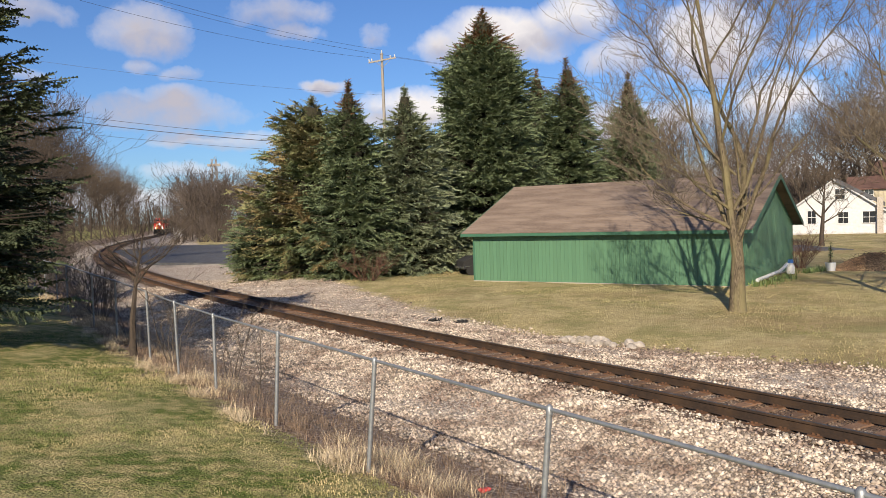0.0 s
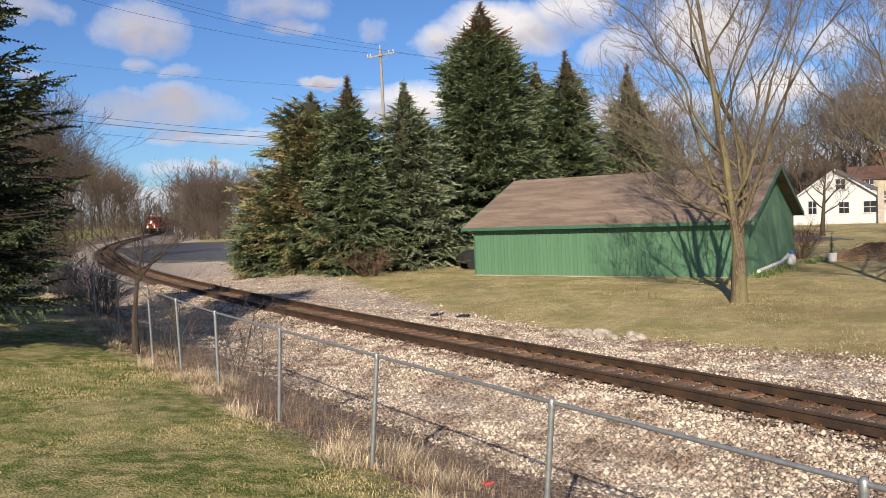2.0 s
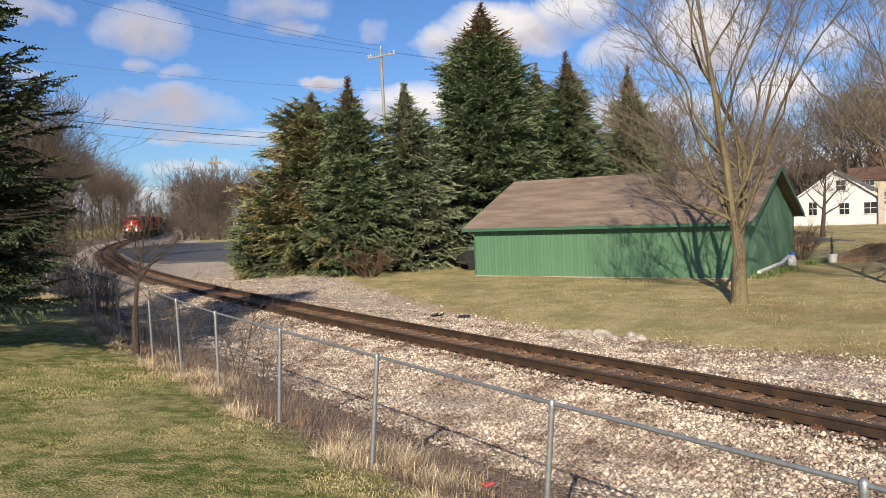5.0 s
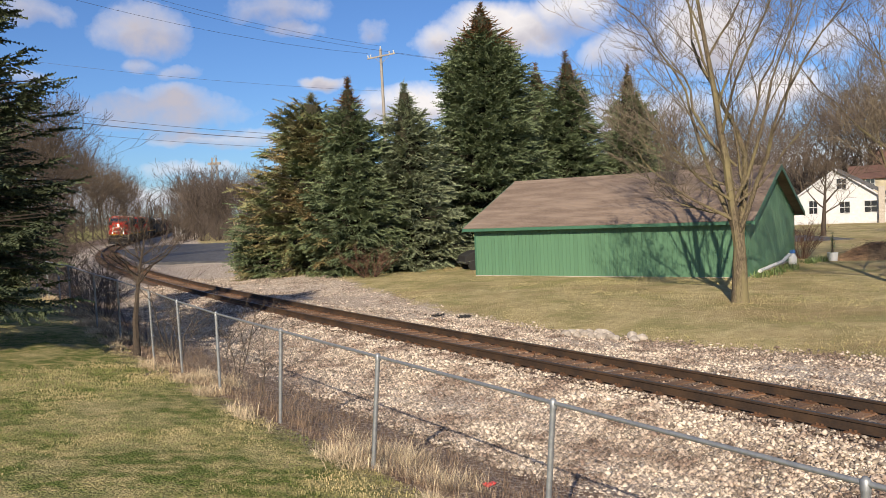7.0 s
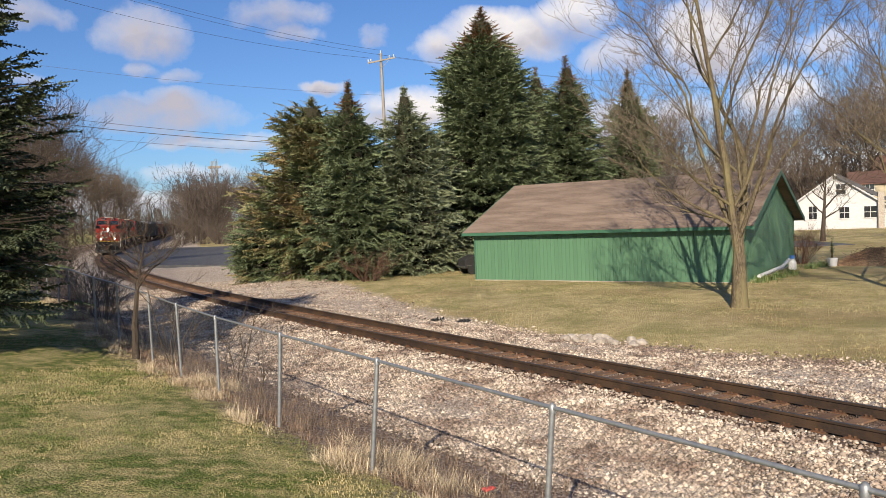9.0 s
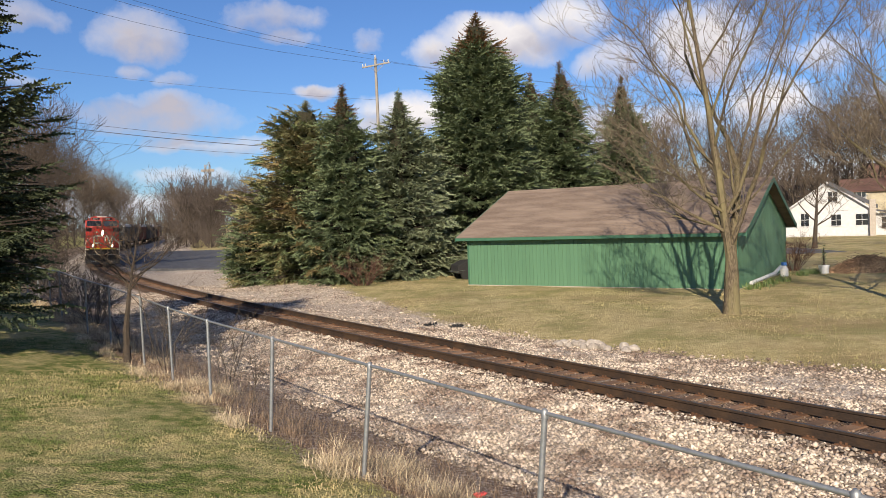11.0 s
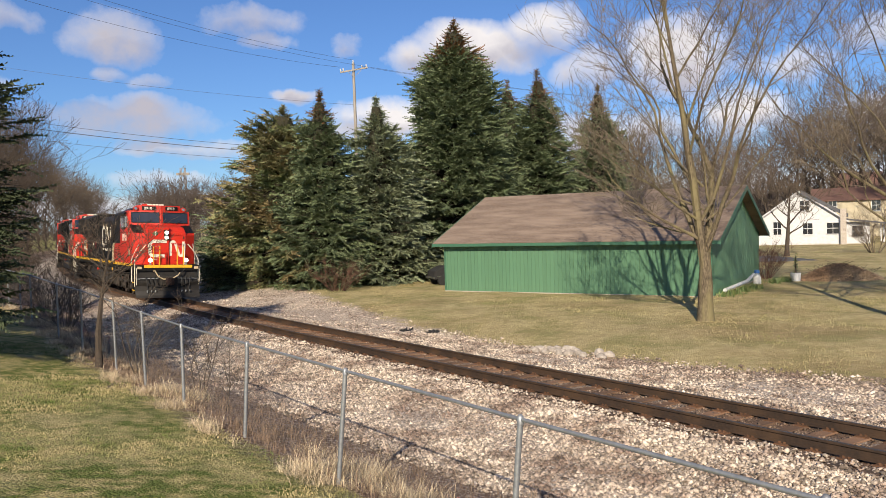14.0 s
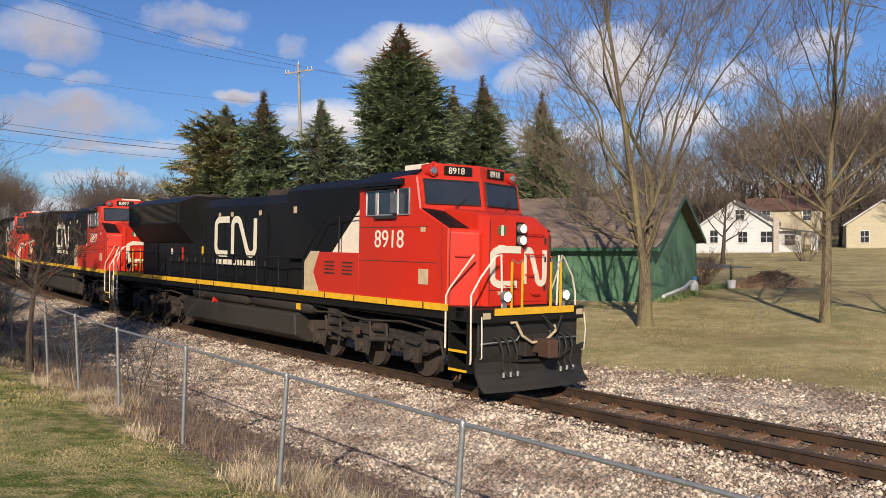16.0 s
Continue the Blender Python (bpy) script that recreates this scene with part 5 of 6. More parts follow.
        part("cab_groove", Geo().box(7.02, 9.6, min(s * 1.518, s * 1.524), max(s * 1.518, s * 1.524), 3.30, 3.315).box(7.02, 9.9, min(s * 1.518, s * 1.524), max(s * 1.518, s * 1.524), 2.55, 2.565).box(10.05, 10.06, min(s * 1.518, s * 1.524), max(s * 1.518, s * 1.524), 1.75, 3.4), GRIME, cab)
        part("placard", Geo().box(9.3, 9.62, min(s * 1.52, s * 1.53), max(s * 1.52, s * 1.53), 2.1, 2.42), PAINT_TAN, cab)
        part("placard", Geo().box(9.35, 9.5, min(s * 1.52, s * 1.53), max(s * 1.52, s * 1.53), 3.2, 3.3), PAINT_TAN, cab)
        if number:
            turn = Euler((radians(90), 0, 0)) if s < 0 else Euler((radians(90), 0, radians(180)))
            number_text(number, 0.56, PAINT_WHITE, cab, Matrix.Translation((7.65 if s < 0 else 9.0, s * 1.524, 2.86)) @ turn.to_matrix().to_4x4(), "cream road number")
    # nose: sloping black shoulders, a flush panel on one half, a recessed door on the other
    def nose_block(rows):
        """Rings of (x, y of both sides, height, drop at the outer corners), joined from the cab to the front."""
        g, ring = Geo(), []
        for x, ya, yb, top, drop_a, drop_b in rows:
            ring += [(x, ya, 1.70), (x, yb, 1.70), (x, yb, top - drop_b), (x, yb - (0.10 if drop_b else 0), top), (x, ya + (0.10 if drop_a else 0), top), (x, ya, top - drop_a)]
        n = len(rows)
        faces = [tuple(range(5, -1, -1)), tuple(range(6 * n - 6, 6 * n))]
        faces += [(a * 6 + k, a * 6 + (k + 1) % 6, (a + 1) * 6 + (k + 1) % 6, (a + 1) * 6 + k) for a in range(n - 1) for k in range(6)]
        return g.add(ring, faces)
    nz = part("nose", nose_block([(9.45, -1.5, 1.5, 3.27, 0.08, 0.08), (10.44, -1.5, 1.5, 3.27, 0.08, 0.08), (10.80, -1.0, 1.0, 3.25, 0.08, 0.08)]), PAINT_RED, loco, "red tapered nose", bevel=0.015)
    part("nose_panel", nose_block([(9.25, -0.96, 0.13, 3.78, 0.04, 0.0), (10.70, -0.96, 0.13, 3.60, 0.04, 0.0), (10.95, -0.88, 0.13, 3.55, 0.04, 0.0)]), PAINT_RED, nz, "flush red front panel", bevel=0.015)
    part("nose_cover", nose_block([(9.25, 0.135, 0.96, 3.78, 0.0, 0.04), (10.50, 0.135, 0.96, 3.58, 0.0, 0.04), (10.84, 0.135, 0.97, 3.34, 0.0, 0.04)]), PAINT_RED, nz, "red cover over the door")
    part("nose_door", Geo().box(10.83, 10.855, 0.18, 0.88, 1.76, 3.16), PAINT_RED, nz, "recessed red front door", bevel=0.012)
    for z in (2.0, 2.6, 3.0):
        part("door_hinge", Geo().box(10.855, 10.87, 0.84, 0.90, z, z + 0.12), GRIME, nz)
    for sy in (-1, 1):
        part("antiglare_panel", Geo().prism([(9.35, 3.685), (10.24, 3.283), (10.24, 3.298), (9.35, 3.70)], "y", min(sy * 0.97, sy * 1.50), max(sy * 0.97, sy * 1.50)), PAINT_BLACK, cab, "black antiglare shoulder")
        rail_tube("grab_iron", [(9.8, sy * 1.33, 3.52), (9.8, sy * 1.35, 3.66), (10.3, sy * 1.33, 3.46), (10.3, sy * 1.31, 3.34)], 0.013, PAINT_BLACK, nz)
        rail_tube("grab_iron", [(10.52, sy * 1.40, 2.72), (10.56, sy * 1.45, 2.72), (10.76, sy * 1.20, 2.72), (10.72, sy * 1.15, 2.72)], 0.014, PAINT_RED, nz)
        part("front_corner_groove", Geo().tube([(10.452, sy * 1.493, 1.74), (10.452, sy * 1.493, 3.2)], 0.008, 4), GRIME, nz)
    part("nose_seam", Geo().box(10.948, 10.956, -0.865, -0.85, 1.75, 3.45).box(10.948, 10.956, -0.86, 0.12, 2.02, 2.03), GRIME, nz)
    for z in (3.30, 3.06):
        lamp = part("headlight", Geo().tube([(10.94, 0.0, z), (11.06, 0.0, z)], [0.10, 0.105], 18, cap=False).tube([(11.06, 0.0, z), (10.945, 0.0, z)], [0.088, 0.08], 18, cap=False), GALV, nz, "round headlight")
        part("reflector", Geo().cyl((10.953, 0.0, z), (10.957, 0.0, z), 0.086, 0.086, 16), PAINT_WHITE, lamp)
        part("lens", Geo().cyl((10.957, 0.0, z), (10.965, 0.0, z), 0.072, 0.068, 16), HEADLIGHT if lit else GLASS_DARK, lamp)
    part("headlight_plate", Geo().box(10.93, 10.953, -0.125, 0.125, 2.92, 3.44), PAINT_BLACK, nz, "black headlight mount", bevel=0.01)
    part("placard", Geo().cyl((10.952, -0.52, 3.25), (10.960, -0.52, 3.25), 0.115, n=14), BADGE, nz, "small round green badge")
    part("badge_bar", Geo().box(10.960, 10.966, -0.555, -0.485, 3.14, 3.36), PAINT_WHITE, nz)
    part("badge_plate", Geo().box(10.952, 10.960, -0.62, -0.44, 2.90, 2.95), PAINT_WHITE, nz)
    part("badge_plate", Geo().box(10.952, 10.960, -0.62, -0.42, 1.93, 2.0), PAINT_TAN, nz)
    bracket, wave = emblem(0.72)
    for band, face, start, wide in ((bracket, 10.952, -0.78, 1.75), (wave, 10.857, -0.26, 0.86)):
        g = Geo()
        stroke(g, [(start + p[0] * wide, 2.14 + p[1]) for p in band], 0.15 if wide > 1 else 0.13, x=face)
        part("emblem_band", g, PAINT_WHITE, nz, "cream painted band on the nose")
    for y, z in ((0.36, 3.22), (0.66, 3.22), (0.36, 2.78), (0.66, 2.78), (0.36, 2.35), (0.55, 1.95), (-0.30, 2.12)):
        x = 10.855 if y > 0 else 10.95
        rail_tube("grab_iron", [(x, y - 0.11, z), (x + 0.08, y - 0.11, z - 0.02), (x + 0.08, y + 0.11, z - 0.02), (x, y + 0.11, z)], 0.014, PAINT_RED, nz)
    # front platform, pilot, steps, coupler
    plat = part("front_platform", Geo().box(10.3, 11.05, -1.5, 1.5, 1.42, 1.68), PAINT_BLACK, loco)
    part("front_stripe", Geo().box(11.05, 11.08, -1.15, 1.15, 1.56, 1.70), PAINT_YEL, loco, "yellow front sill stripe")
    pil = part("pilot", Geo().box(10.45, 10.6, -1.25, 1.25, 0.6, 1.5), PAINT_BLACK, loco, bevel=0.02)
    plow, levels = Geo(), [(0.10, 0.30), (0.22, 0.16), (0.42, 0.06), (0.66, 0.06), (0.90, 0.16)]
    stations = [(-1.52, -0.10), (-1.05, 0.02), (-0.55, 0.12), (0.0, 0.16), (0.55, 0.12), (1.05, 0.02), (1.52, -0.10)]
    for off in (0.0, -0.05):
        plow.v += [(11.0 + fwd * 0.8 + bow + off, y * (1 + 0.03 * z), min(z, 0.62 + 0.42 * max(abs(y) - 0.5, 0)) if k == 4 else z) for k, (z, bow) in enumerate(levels) for y, fwd in stations]
    n, m = len(stations), len(levels)
    for base in (0, n * m):
        plow.f += [(base + a * n + b, base + a * n + b + 1, base + (a + 1) * n + b + 1, base + (a + 1) * n + b) for a in range(m - 1) for b in range(n - 1)]
    rim = list(range(n)) + [a * n + n - 1 for a in range(1, m)] + [n * m - 1 - b for b in range(1, n)] + [a * n for a in range(m - 2, 0, -1)]
    plow.f += [(a, b, b + n * m, a + n * m) for a, b in zip(rim, rim[1:] + rim[:1])]
    part("snowplow", plow, TANK_BLACK, loco, "black dusty concave snowplow")
    part("plow_lip", Geo().box(11.2, 11.36, -0.5, 0.5, 0.09, 0.13), RUSTY, loco, "rusty plow edge")
    part("pilot_plate", Geo().box(10.86, 10.92, -1.45, 1.45, 0.62, 1.45), TANK_BLACK, loco, bevel=0.015)
    part("drawbar_pocket", Geo().box(10.90, 11.12, -0.34, 0.34, 0.70, 1.14), GRIME, loco, bevel=0.02)
    for s in (-1, 1):
        rail_tube("uncoupling_lever", [(10.94, s * 1.42, 1.0), (11.0, s * 1.3, 1.02), (11.02, s * 0.5, 1.04), (11.08, s * 0.42, 1.2)], 0.016, GALV, loco)
        rail_tube("safety_chain", [(11.06, s * 1.5, 1.55), (11.10, s * 1.52, 1.2), (11.08, s * 1.5, 0.75), (11.0, s * 1.48, 0.72)], 0.014, PAINT_WHITE, loco)
    part("coupler", Geo().box(11.0, 11.35, -0.13, 0.13, 0.78, 1.06).prism([(11.3, -0.18), (11.62, -0.2), (11.68, 0.02), (11.5, 0.06), (11.48, 0.2), (11.3, 0.2)], "z", 0.72, 1.08), RUSTY, loco, "rusty knuckle coupler", bevel=0.02)
    for y in (-1.05, -0.85, -0.65, 0.65, 0.85, 1.05):
        part("air_hose", Geo().tube([(10.95, y, 1.12), (11.10, y, 1.06), (11.17, y * 0.97, 0.85), (11.14, y * 0.94, 0.55), (11.22, y * 0.92 + 0.05, 0.36)], 0.024, 6), RUBBER, loco)
        part("hose_end", Geo().cyl((11.2, y * 0.97, 0.46), (11.2, y * 0.97, 0.36), 0.03, n=6), GALV, loco)
    part("mu_cable", Geo().tube([(11.06, -0.70, 1.40), (11.16, -0.66, 1.42), (11.2, -0.52, 1.15), (11.22, -0.25, 1.0), (11.22, 0.15, 1.03), (11.2, 0.45, 1.2), (11.08, 0.55, 1.3)], 0.03, 6), PAINT_TAN, loco, "hanging tan cable")
    part("mu_cable", Geo().tube([(11.06, 0.2, 1.52), (11.18, 0.5, 1.2), (11.06, 0.8, 1.5)], 0.025, 6), RUBBER, loco)
    for s in (-1, 1):
        dl = part("ditch_light", Geo().tube([(10.97, s * 0.86, 1.93), (10.99, s * 0.86, 1.93), (11.02, s * 0.86, 1.93)], [0.06, 0.10, 0.112], 16).tube([(11.02, s * 0.86, 1.93), (11.12, s * 0.86, 1.93)], [0.112, 0.116], 16, cap=False).tube([(11.12, s * 0.86, 1.93), (11.02, s * 0.86, 1.93)], [0.10, 0.096], 16, cap=False).box(11.0, 11.06, s * 0.86 - 0.03, s * 0.86 + 0.03, 1.68, 1.85), GALV, loco, "round ditch light")
        part("lens", Geo().cyl((11.022, s * 0.86, 1.93), (11.030, s * 0.86, 1.93), 0.08, 0.076, 16), DITCH if lit else GLASS_DARK, dl)
        st = part("step_well", Geo().box(10.3, 10.85, min(s * 0.9, s * 0.95), max(s * 0.9, s * 0.95), 0.4, 1.6).box(10.83, 10.87, min(s * 0.9, s * 1.5), max(s * 0.9, s * 1.5), 0.4, 1.6).box(10.28, 10.32, min(s * 0.9, s * 1.5), max(s * 0.9, s * 1.5), 0.4, 1.6), PAINT_BLACK, loco)
        for z in (0.42, 0.8, 1.18):
            edged = PAINT_YEL if z < 1 else PAINT_BLACK
            part("step", Geo().box(10.3, 10.85, min(s * 0.95, s * 1.5), max(s * 0.95, s * 1.5), z, z + 0.04), PAINT_BLACK, st)
            part("step_edge", Geo().box(10.3, 10.85, min(s * 1.5, s * 1.515), max(s * 1.5, s * 1.515), z + 0.0, z + 0.05), edged, st, "worn step edge")
        part("placard", Geo().box(11.051, 11.06, s * 1.36 - 0.1, s * 1.36 + 0.1, 1.5, 1.62), PAINT_TAN, loco)
        # white handrails by the front steps
        rail_tube("handrail", [(10.22, s * 1.53, 0.85), (10.22, s * 1.53, 1.9), (10.32, s * 1.53, 2.05), (10.8, s * 1.3, 2.75)], 0.021, PAINT_WHITE, loco, "white front handrail")
        rail_tube("handrail", [(10.95, s * 1.5, 0.6), (11.0, s * 1.53, 0.7), (10.98, s * 1.53, 1.95), (11.05, s * 1.35, 2.3), (11.1, s * 1.0, 2.72), (11.1, s * 0.85, 2.76), (11.1, s * 0.8, 1.7)], 0.021, PAINT_WHITE, loco, "white front handrail")
        for y in (0.72, 0.42):
            part("gate_stanchion", Geo().box(11.06, 11.095, s * y - 0.018, s * y + 0.018, 1.68, 2.62), PAINT_YEL, loco, "yellow stanchion")
        rail_tube("chain", [(11.09, s * 0.72, 2.66), (11.09, s * 0.57, 2.58), (11.09, s * 0.42, 2.66)], 0.012, GALV, loco)
        # walkway handrails along the hood
        rail_tube("side_handrail", [(-9.9, s * 1.47, 2.55), (4.4, s * 1.47, 2.55), (5.0, s * 1.45, 3.2), (5.3, s * 1.35, 3.55), (6.9, s * 1.3, 3.6)], 0.018, PAINT_BLACK, loco)
        for k in range(12):
            x = -9.9 + k * 1.3
            rail_tube("stanchion", [(x, s * 1.47, 1.68), (x, s * 1.47, 2.55)], 0.018, PAINT_BLACK, loco)
        rail_tube("stanchion", [(5.9, s * 1.35, 2.7), (5.9, s * 1.35, 3.58)], 0.018, PAINT_BLACK, loco)
        # rear steps and rails
        for k in (-10.55, -10.1):
            rail_tube("handrail", [(k, s * 1.52, 0.6), (k, s * 1.52, 2.2), (k - 0.1, s * 1.3, 2.7)], 0.024, PAINT_WHITE, loco, "white rear handrail")
        part("rear_step", Geo().box(-10.6, -10.05, min(s * 0.95, s * 1.5), max(s * 0.95, s * 1.5), 0.4, 0.45).box(-10.6, -10.05, min(s * 0.95, s * 1.5), max(s * 0.95, s * 1.5), 0.8, 0.85).box(-10.6, -10.05, min(s * 0.95, s * 1.5), max(s * 0.95, s * 1.5), 1.2, 1.25), PAINT_BLACK, loco)
        # tanks and pipes under the frame
        part("air_reservoir", Geo().tube([(-2.9, s * 1.22, 1.3), (-2.8, s * 1.22, 1.3), (1.0, s * 1.22, 1.3), (1.1, s * 1.22, 1.3)], [0.12, 0.2, 0.2, 0.12], 14).tube([(1.3, s * 1.22, 1.3), (1.4, s * 1.22, 1.3), (4.6, s * 1.22, 1.3), (4.7, s * 1.22, 1.3)], [0.12, 0.2, 0.2, 0.12], 14), TANK_BLACK, loco, smooth=True)
        part("tag", Geo().box(4.0, 4.2, min(s * 1.41, s * 1.43), max(s * 1.41, s * 1.43), 1.2, 1.36), PAINT_YEL, loco)
        part("fuel_filler", Geo().cyl((-1.2, s * 1.3, 1.12), (-1.2, s * 1.42, 1.14), 0.09, n=10), PAINT_RED, loco)
        part("traction_motor_duct", Geo().box(5.2, 5.9, min(s * 0.8, s * 1.2), max(s * 0.8, s * 1.2), 1.0, 1.42).cyl((5.5, s * 1.25, 1.25), (5.9, s * 1.25, 1.25), 0.13, n=10), GRIME, loco)
        g = Geo()
        for k in range(5):
            g.tube([(-10 + k * 4.1, s * 1.35, 1.38), (-7.2 + k * 4.1, s * 1.35, 1.36), (-6.2 + k * 4.1, s * 1.2, 1.2)], 0.03, 5)
        part("air_pipe", g, GRIME, loco)
    part("fuel_tank", Geo().prism([(-1.0, 0.30), (1.0, 0.30), (1.38, 0.5), (1.42, 1.05), (1.2, 1.12), (-1.2, 1.12), (-1.42, 1.05), (-1.38, 0.5)], "x", -3.6, 3.9), TANK_BLACK, loco, "black fuel tank", bevel=0.03)
    for ob in loco.children:
        kind = ob.name.split(".")[0]
        if kind in ("front_platform", "front_stripe", "pilot", "snowplow", "coupler", "air_hose", "hose_end", "plow_lip", "pilot_plate", "drawbar_pocket", "uncoupling_lever", "safety_chain", "mu_cable", "ditch_light", "gate_stanchion", "chain", "placard"):
            ob.location.x += 0.2
        elif kind == "nose":
            ob.location.x -= 0.18

    wheels = truck(loco, 6.75) + truck(loco, -6.75)
    return loco, wheels


def boxcar(label, mat, roof_mat):
    car = thing("boxcar", label, "freight car", group="freight cars of the train")
    part("body", Geo().box(-8.2, 8.2, -1.5, 1.5, 1.1, 4.3), mat, car, bevel=0.03)
    part("roof", Geo().prism([(-1.55, 4.25), (-1.0, 4.5), (1.0, 4.5), (1.55, 4.25)], "x", -8.3, 8.3), roof_mat, car)
    part("upper_band", Geo().box(-8.25, 8.25, -1.53, 1.53, 3.95, 4.25), roof_mat, car)
    for k in range(14):
        x = -8.0 + k * 1.2
        for s in (-1, 1):
            part("side_rib", Geo().box(x, x + 0.1, min(s * 1.5, s * 1.56), max(s * 1.5, s * 1.56), 1.1, 3.95), mat, car)
    for s in (-1, 1):
        part("sliding_door", Geo().box(-1.6, 1.6, min(s * 1.56, s * 1.62), max(s * 1.56, s * 1.62), 1.15, 3.9), mat, car)
    part("underframe", Geo().box(-8.4, 8.4, -0.4, 0.4, 0.75, 1.1), GRIME, car)
    for cx in (-6.2, 6.2):
        part("truck", Geo().box(cx - 1.2, cx + 1.2, -1.1, -0.95, 0.35, 0.7).box(cx - 1.2, cx + 1.2, 0.95, 1.1, 0.35, 0.7).box(cx - 0.3, cx + 0.3, -1, 1, 0.5, 0.8), GRIME, car)
        for ax in (-0.88, 0.88):
            for s in (-1, 1):
                part("wheel", Geo().cyl((cx + ax, s * 0.7, 0.46), (cx + ax, s * 0.83, 0.46), 0.46, n=16), GRIME, car)
    return car


def rolling_pose(s_front, ahead, length, pivot):
    """The pose of a vehicle whose front reaches s_front; it rides on two pivots."""
    a, b = line_at(s_front + ahead - pivot), line_at(s_front + ahead + pivot)
    p, q = Vector((float(a[0]), float(a[1]), 0)), Vector((float(b[0]), float(b[1]), 0))
    mid = (p + q) / 2
    h = math.atan2(p.y - q.y, p.x - q.x)
    return Matrix.Translation((mid.x, mid.y, 0.035)) @ Matrix.Rotation(h, 4, "Z") @ Matrix.Rotation(-CANT, 4, "X")


TRAIN = []  # thing, distance of its middle behind the front of the train, half the pivots' distance, wheels


def build_train():
    one, w1 = locomotive("red and black six-axle diesel locomotive leading a freight train", "8918", True)
    two, w2 = locomotive("second red and black diesel locomotive of the freight train", "8897", False)
    three, w3 = locomotive("third red and black diesel locomotive of the freight train", "", False)
    for k, (ob, wh) in enumerate(((one, w1), (two, w2), (three, w3))):
        TRAIN.append((ob, 11.25 + 21.9 * k, 6.75, wh if k < 2 else []))
    back = 11.25 + 21.9 * 2 + 11.2 + 8.8
    for k in range(7):
        car = boxcar("dark grey boxcar with a pale roof edge" if k % 3 != 2 else "oxide red boxcar with a pale roof edge", BOX_RED if k % 3 == 2 else BOX_GREY, WHITE if k % 2 == 0 else BOX_GREY)
        TRAIN.append((car, back + 17.4 * k, 6.2, []))


def motions():
    for ob, behind, pivot, wheels in TRAIN:
        walk(ob, [(t, rolling_pose(SPEED * (16 - t), behind, 0, pivot)) for t in [0.5 * i for i in range(33)]])
        for wh, x in wheels:
            rows = []
            for i in range(0, 481):
                t = i / 30
                rows.append((t, Matrix.Translation((x, 0, 0.53)) @ Matrix.Rotation(SPEED * t / 0.53, 4, "Y")))
            walk(wh, rows)


# ---- shed ----
def build_shed():
    a, b = Vector((1.65, 42.2, 0)), Vector((13.1, 34.5, 0))
    long_ = (b - a).length
    rz = math.degrees(math.atan2(b.y - a.y, b.x - a.x))
    shed = thing("shed", "long green board-sided shed with a brown shingle roof on dry grass", "shed", pose(a.x, a.y, -0.22, 0, 0, rz))
    deep, eave, ridge = 11.0, 2.72, 5.02
    half = deep / 2
    L = long_
    # walls of boards: x along the front, y to the back
    front = part("front_wall", Geo().box(0, L, 0.02, 0.12, 0, eave), GREEN, shed, "green vertical board wall")
    back = part("back_wall", Geo().box(0, L, deep - 0.12, deep - 0.02, 0, eave), GREEN, shed)
    gable = [(0, 0), (deep, 0), (deep, eave), (half, ridge - 0.1), (0, eave)]
    for x0, nm in ((0.02, "side_wall"), (L - 0.12, "side_wall")):
        part(nm, Geo().prism(gable, "x", x0, x0 + 0.1), GREEN, shed, "green gable wall")
    wide = 0.203
    n = int(L / wide)
    board = mesh_of("board", Geo().prism([(0.006, 0.021), (0.006, 0.004), (0.012, 0), (wide - 0.016, 0), (wide - 0.010, 0.004), (wide - 0.010, 0.021)], "z", 0.05, eave - 0.02), GREEN)
    for i in range(n + 1):
        ob = new("board", board)
        ob.parent, ob.matrix_local = front, pose(min(i * wide, L - wide), 0, 0)
    for i in range(int(deep / wide)):
        y0 = i * wide
        top = eave + (ridge - eave) * (1 - abs(y0 + wide / 2 - half) / half) - 0.25
        ob = part("board", Geo().prism([(L - 0.021, y0 + 0.006), (L, y0 + 0.012), (L, y0 + wide - 0.014), (L - 0.021, y0 + wide - 0.008)], "z", 0.05, top), GREEN, shed)
    part("foundation", Geo().box(-0.01, L + 0.01, -0.01, deep + 0.01, -0.25, 0.045), ROCK, shed, "low pale concrete footing")
    # roof: two slopes with an overhang, courses of shingles stepped on each
    over, ends = 0.42, 0.45
    slope = (ridge - eave) / half
    for sgn in (-1, 1):
        def rp(d, lift):  # d metres down from the ridge, on the flat
            y = half + sgn * d
            return (y, ridge - slope * d + lift)
        full = half + over
        roof = part("roof_slope", Geo().prism([rp(0, 0), rp(full, 0), rp(full, -0.12), rp(0, -0.14)], "x", -ends, L + ends), SHINGLE, shed, "weathered brown shingle roof")
        courses = 34
        for k in range(courses):
            d0, d1 = full * k / courses, full * (k + 1) / courses
            part("shingle_course", Geo().prism([rp(d0, 0.004), rp(d1 + 0.012, 0.013), rp(d1 + 0.012, 0.004)], "x", -ends - 0.01, L + ends + 0.01), SHINGLE, roof)
        part("fascia", Geo().prism([rp(full + 0.004, -0.02), rp(full + 0.03, -0.02), rp(full + 0.03, -0.16), rp(full + 0.004, -0.16)], "x", -ends, L + ends), GREEN_TRIM, shed, "green fascia board")
        part("soffit", Geo().prism([(half + sgn * (half - 0.0), eave - 0.04), (half + sgn * (full), eave - slope * over - 0.03), (half + sgn * full, eave - slope * over - 0.06), (half + sgn * half, eave - 0.09)], "x", -ends, L + ends), GREEN_TRIM, shed)
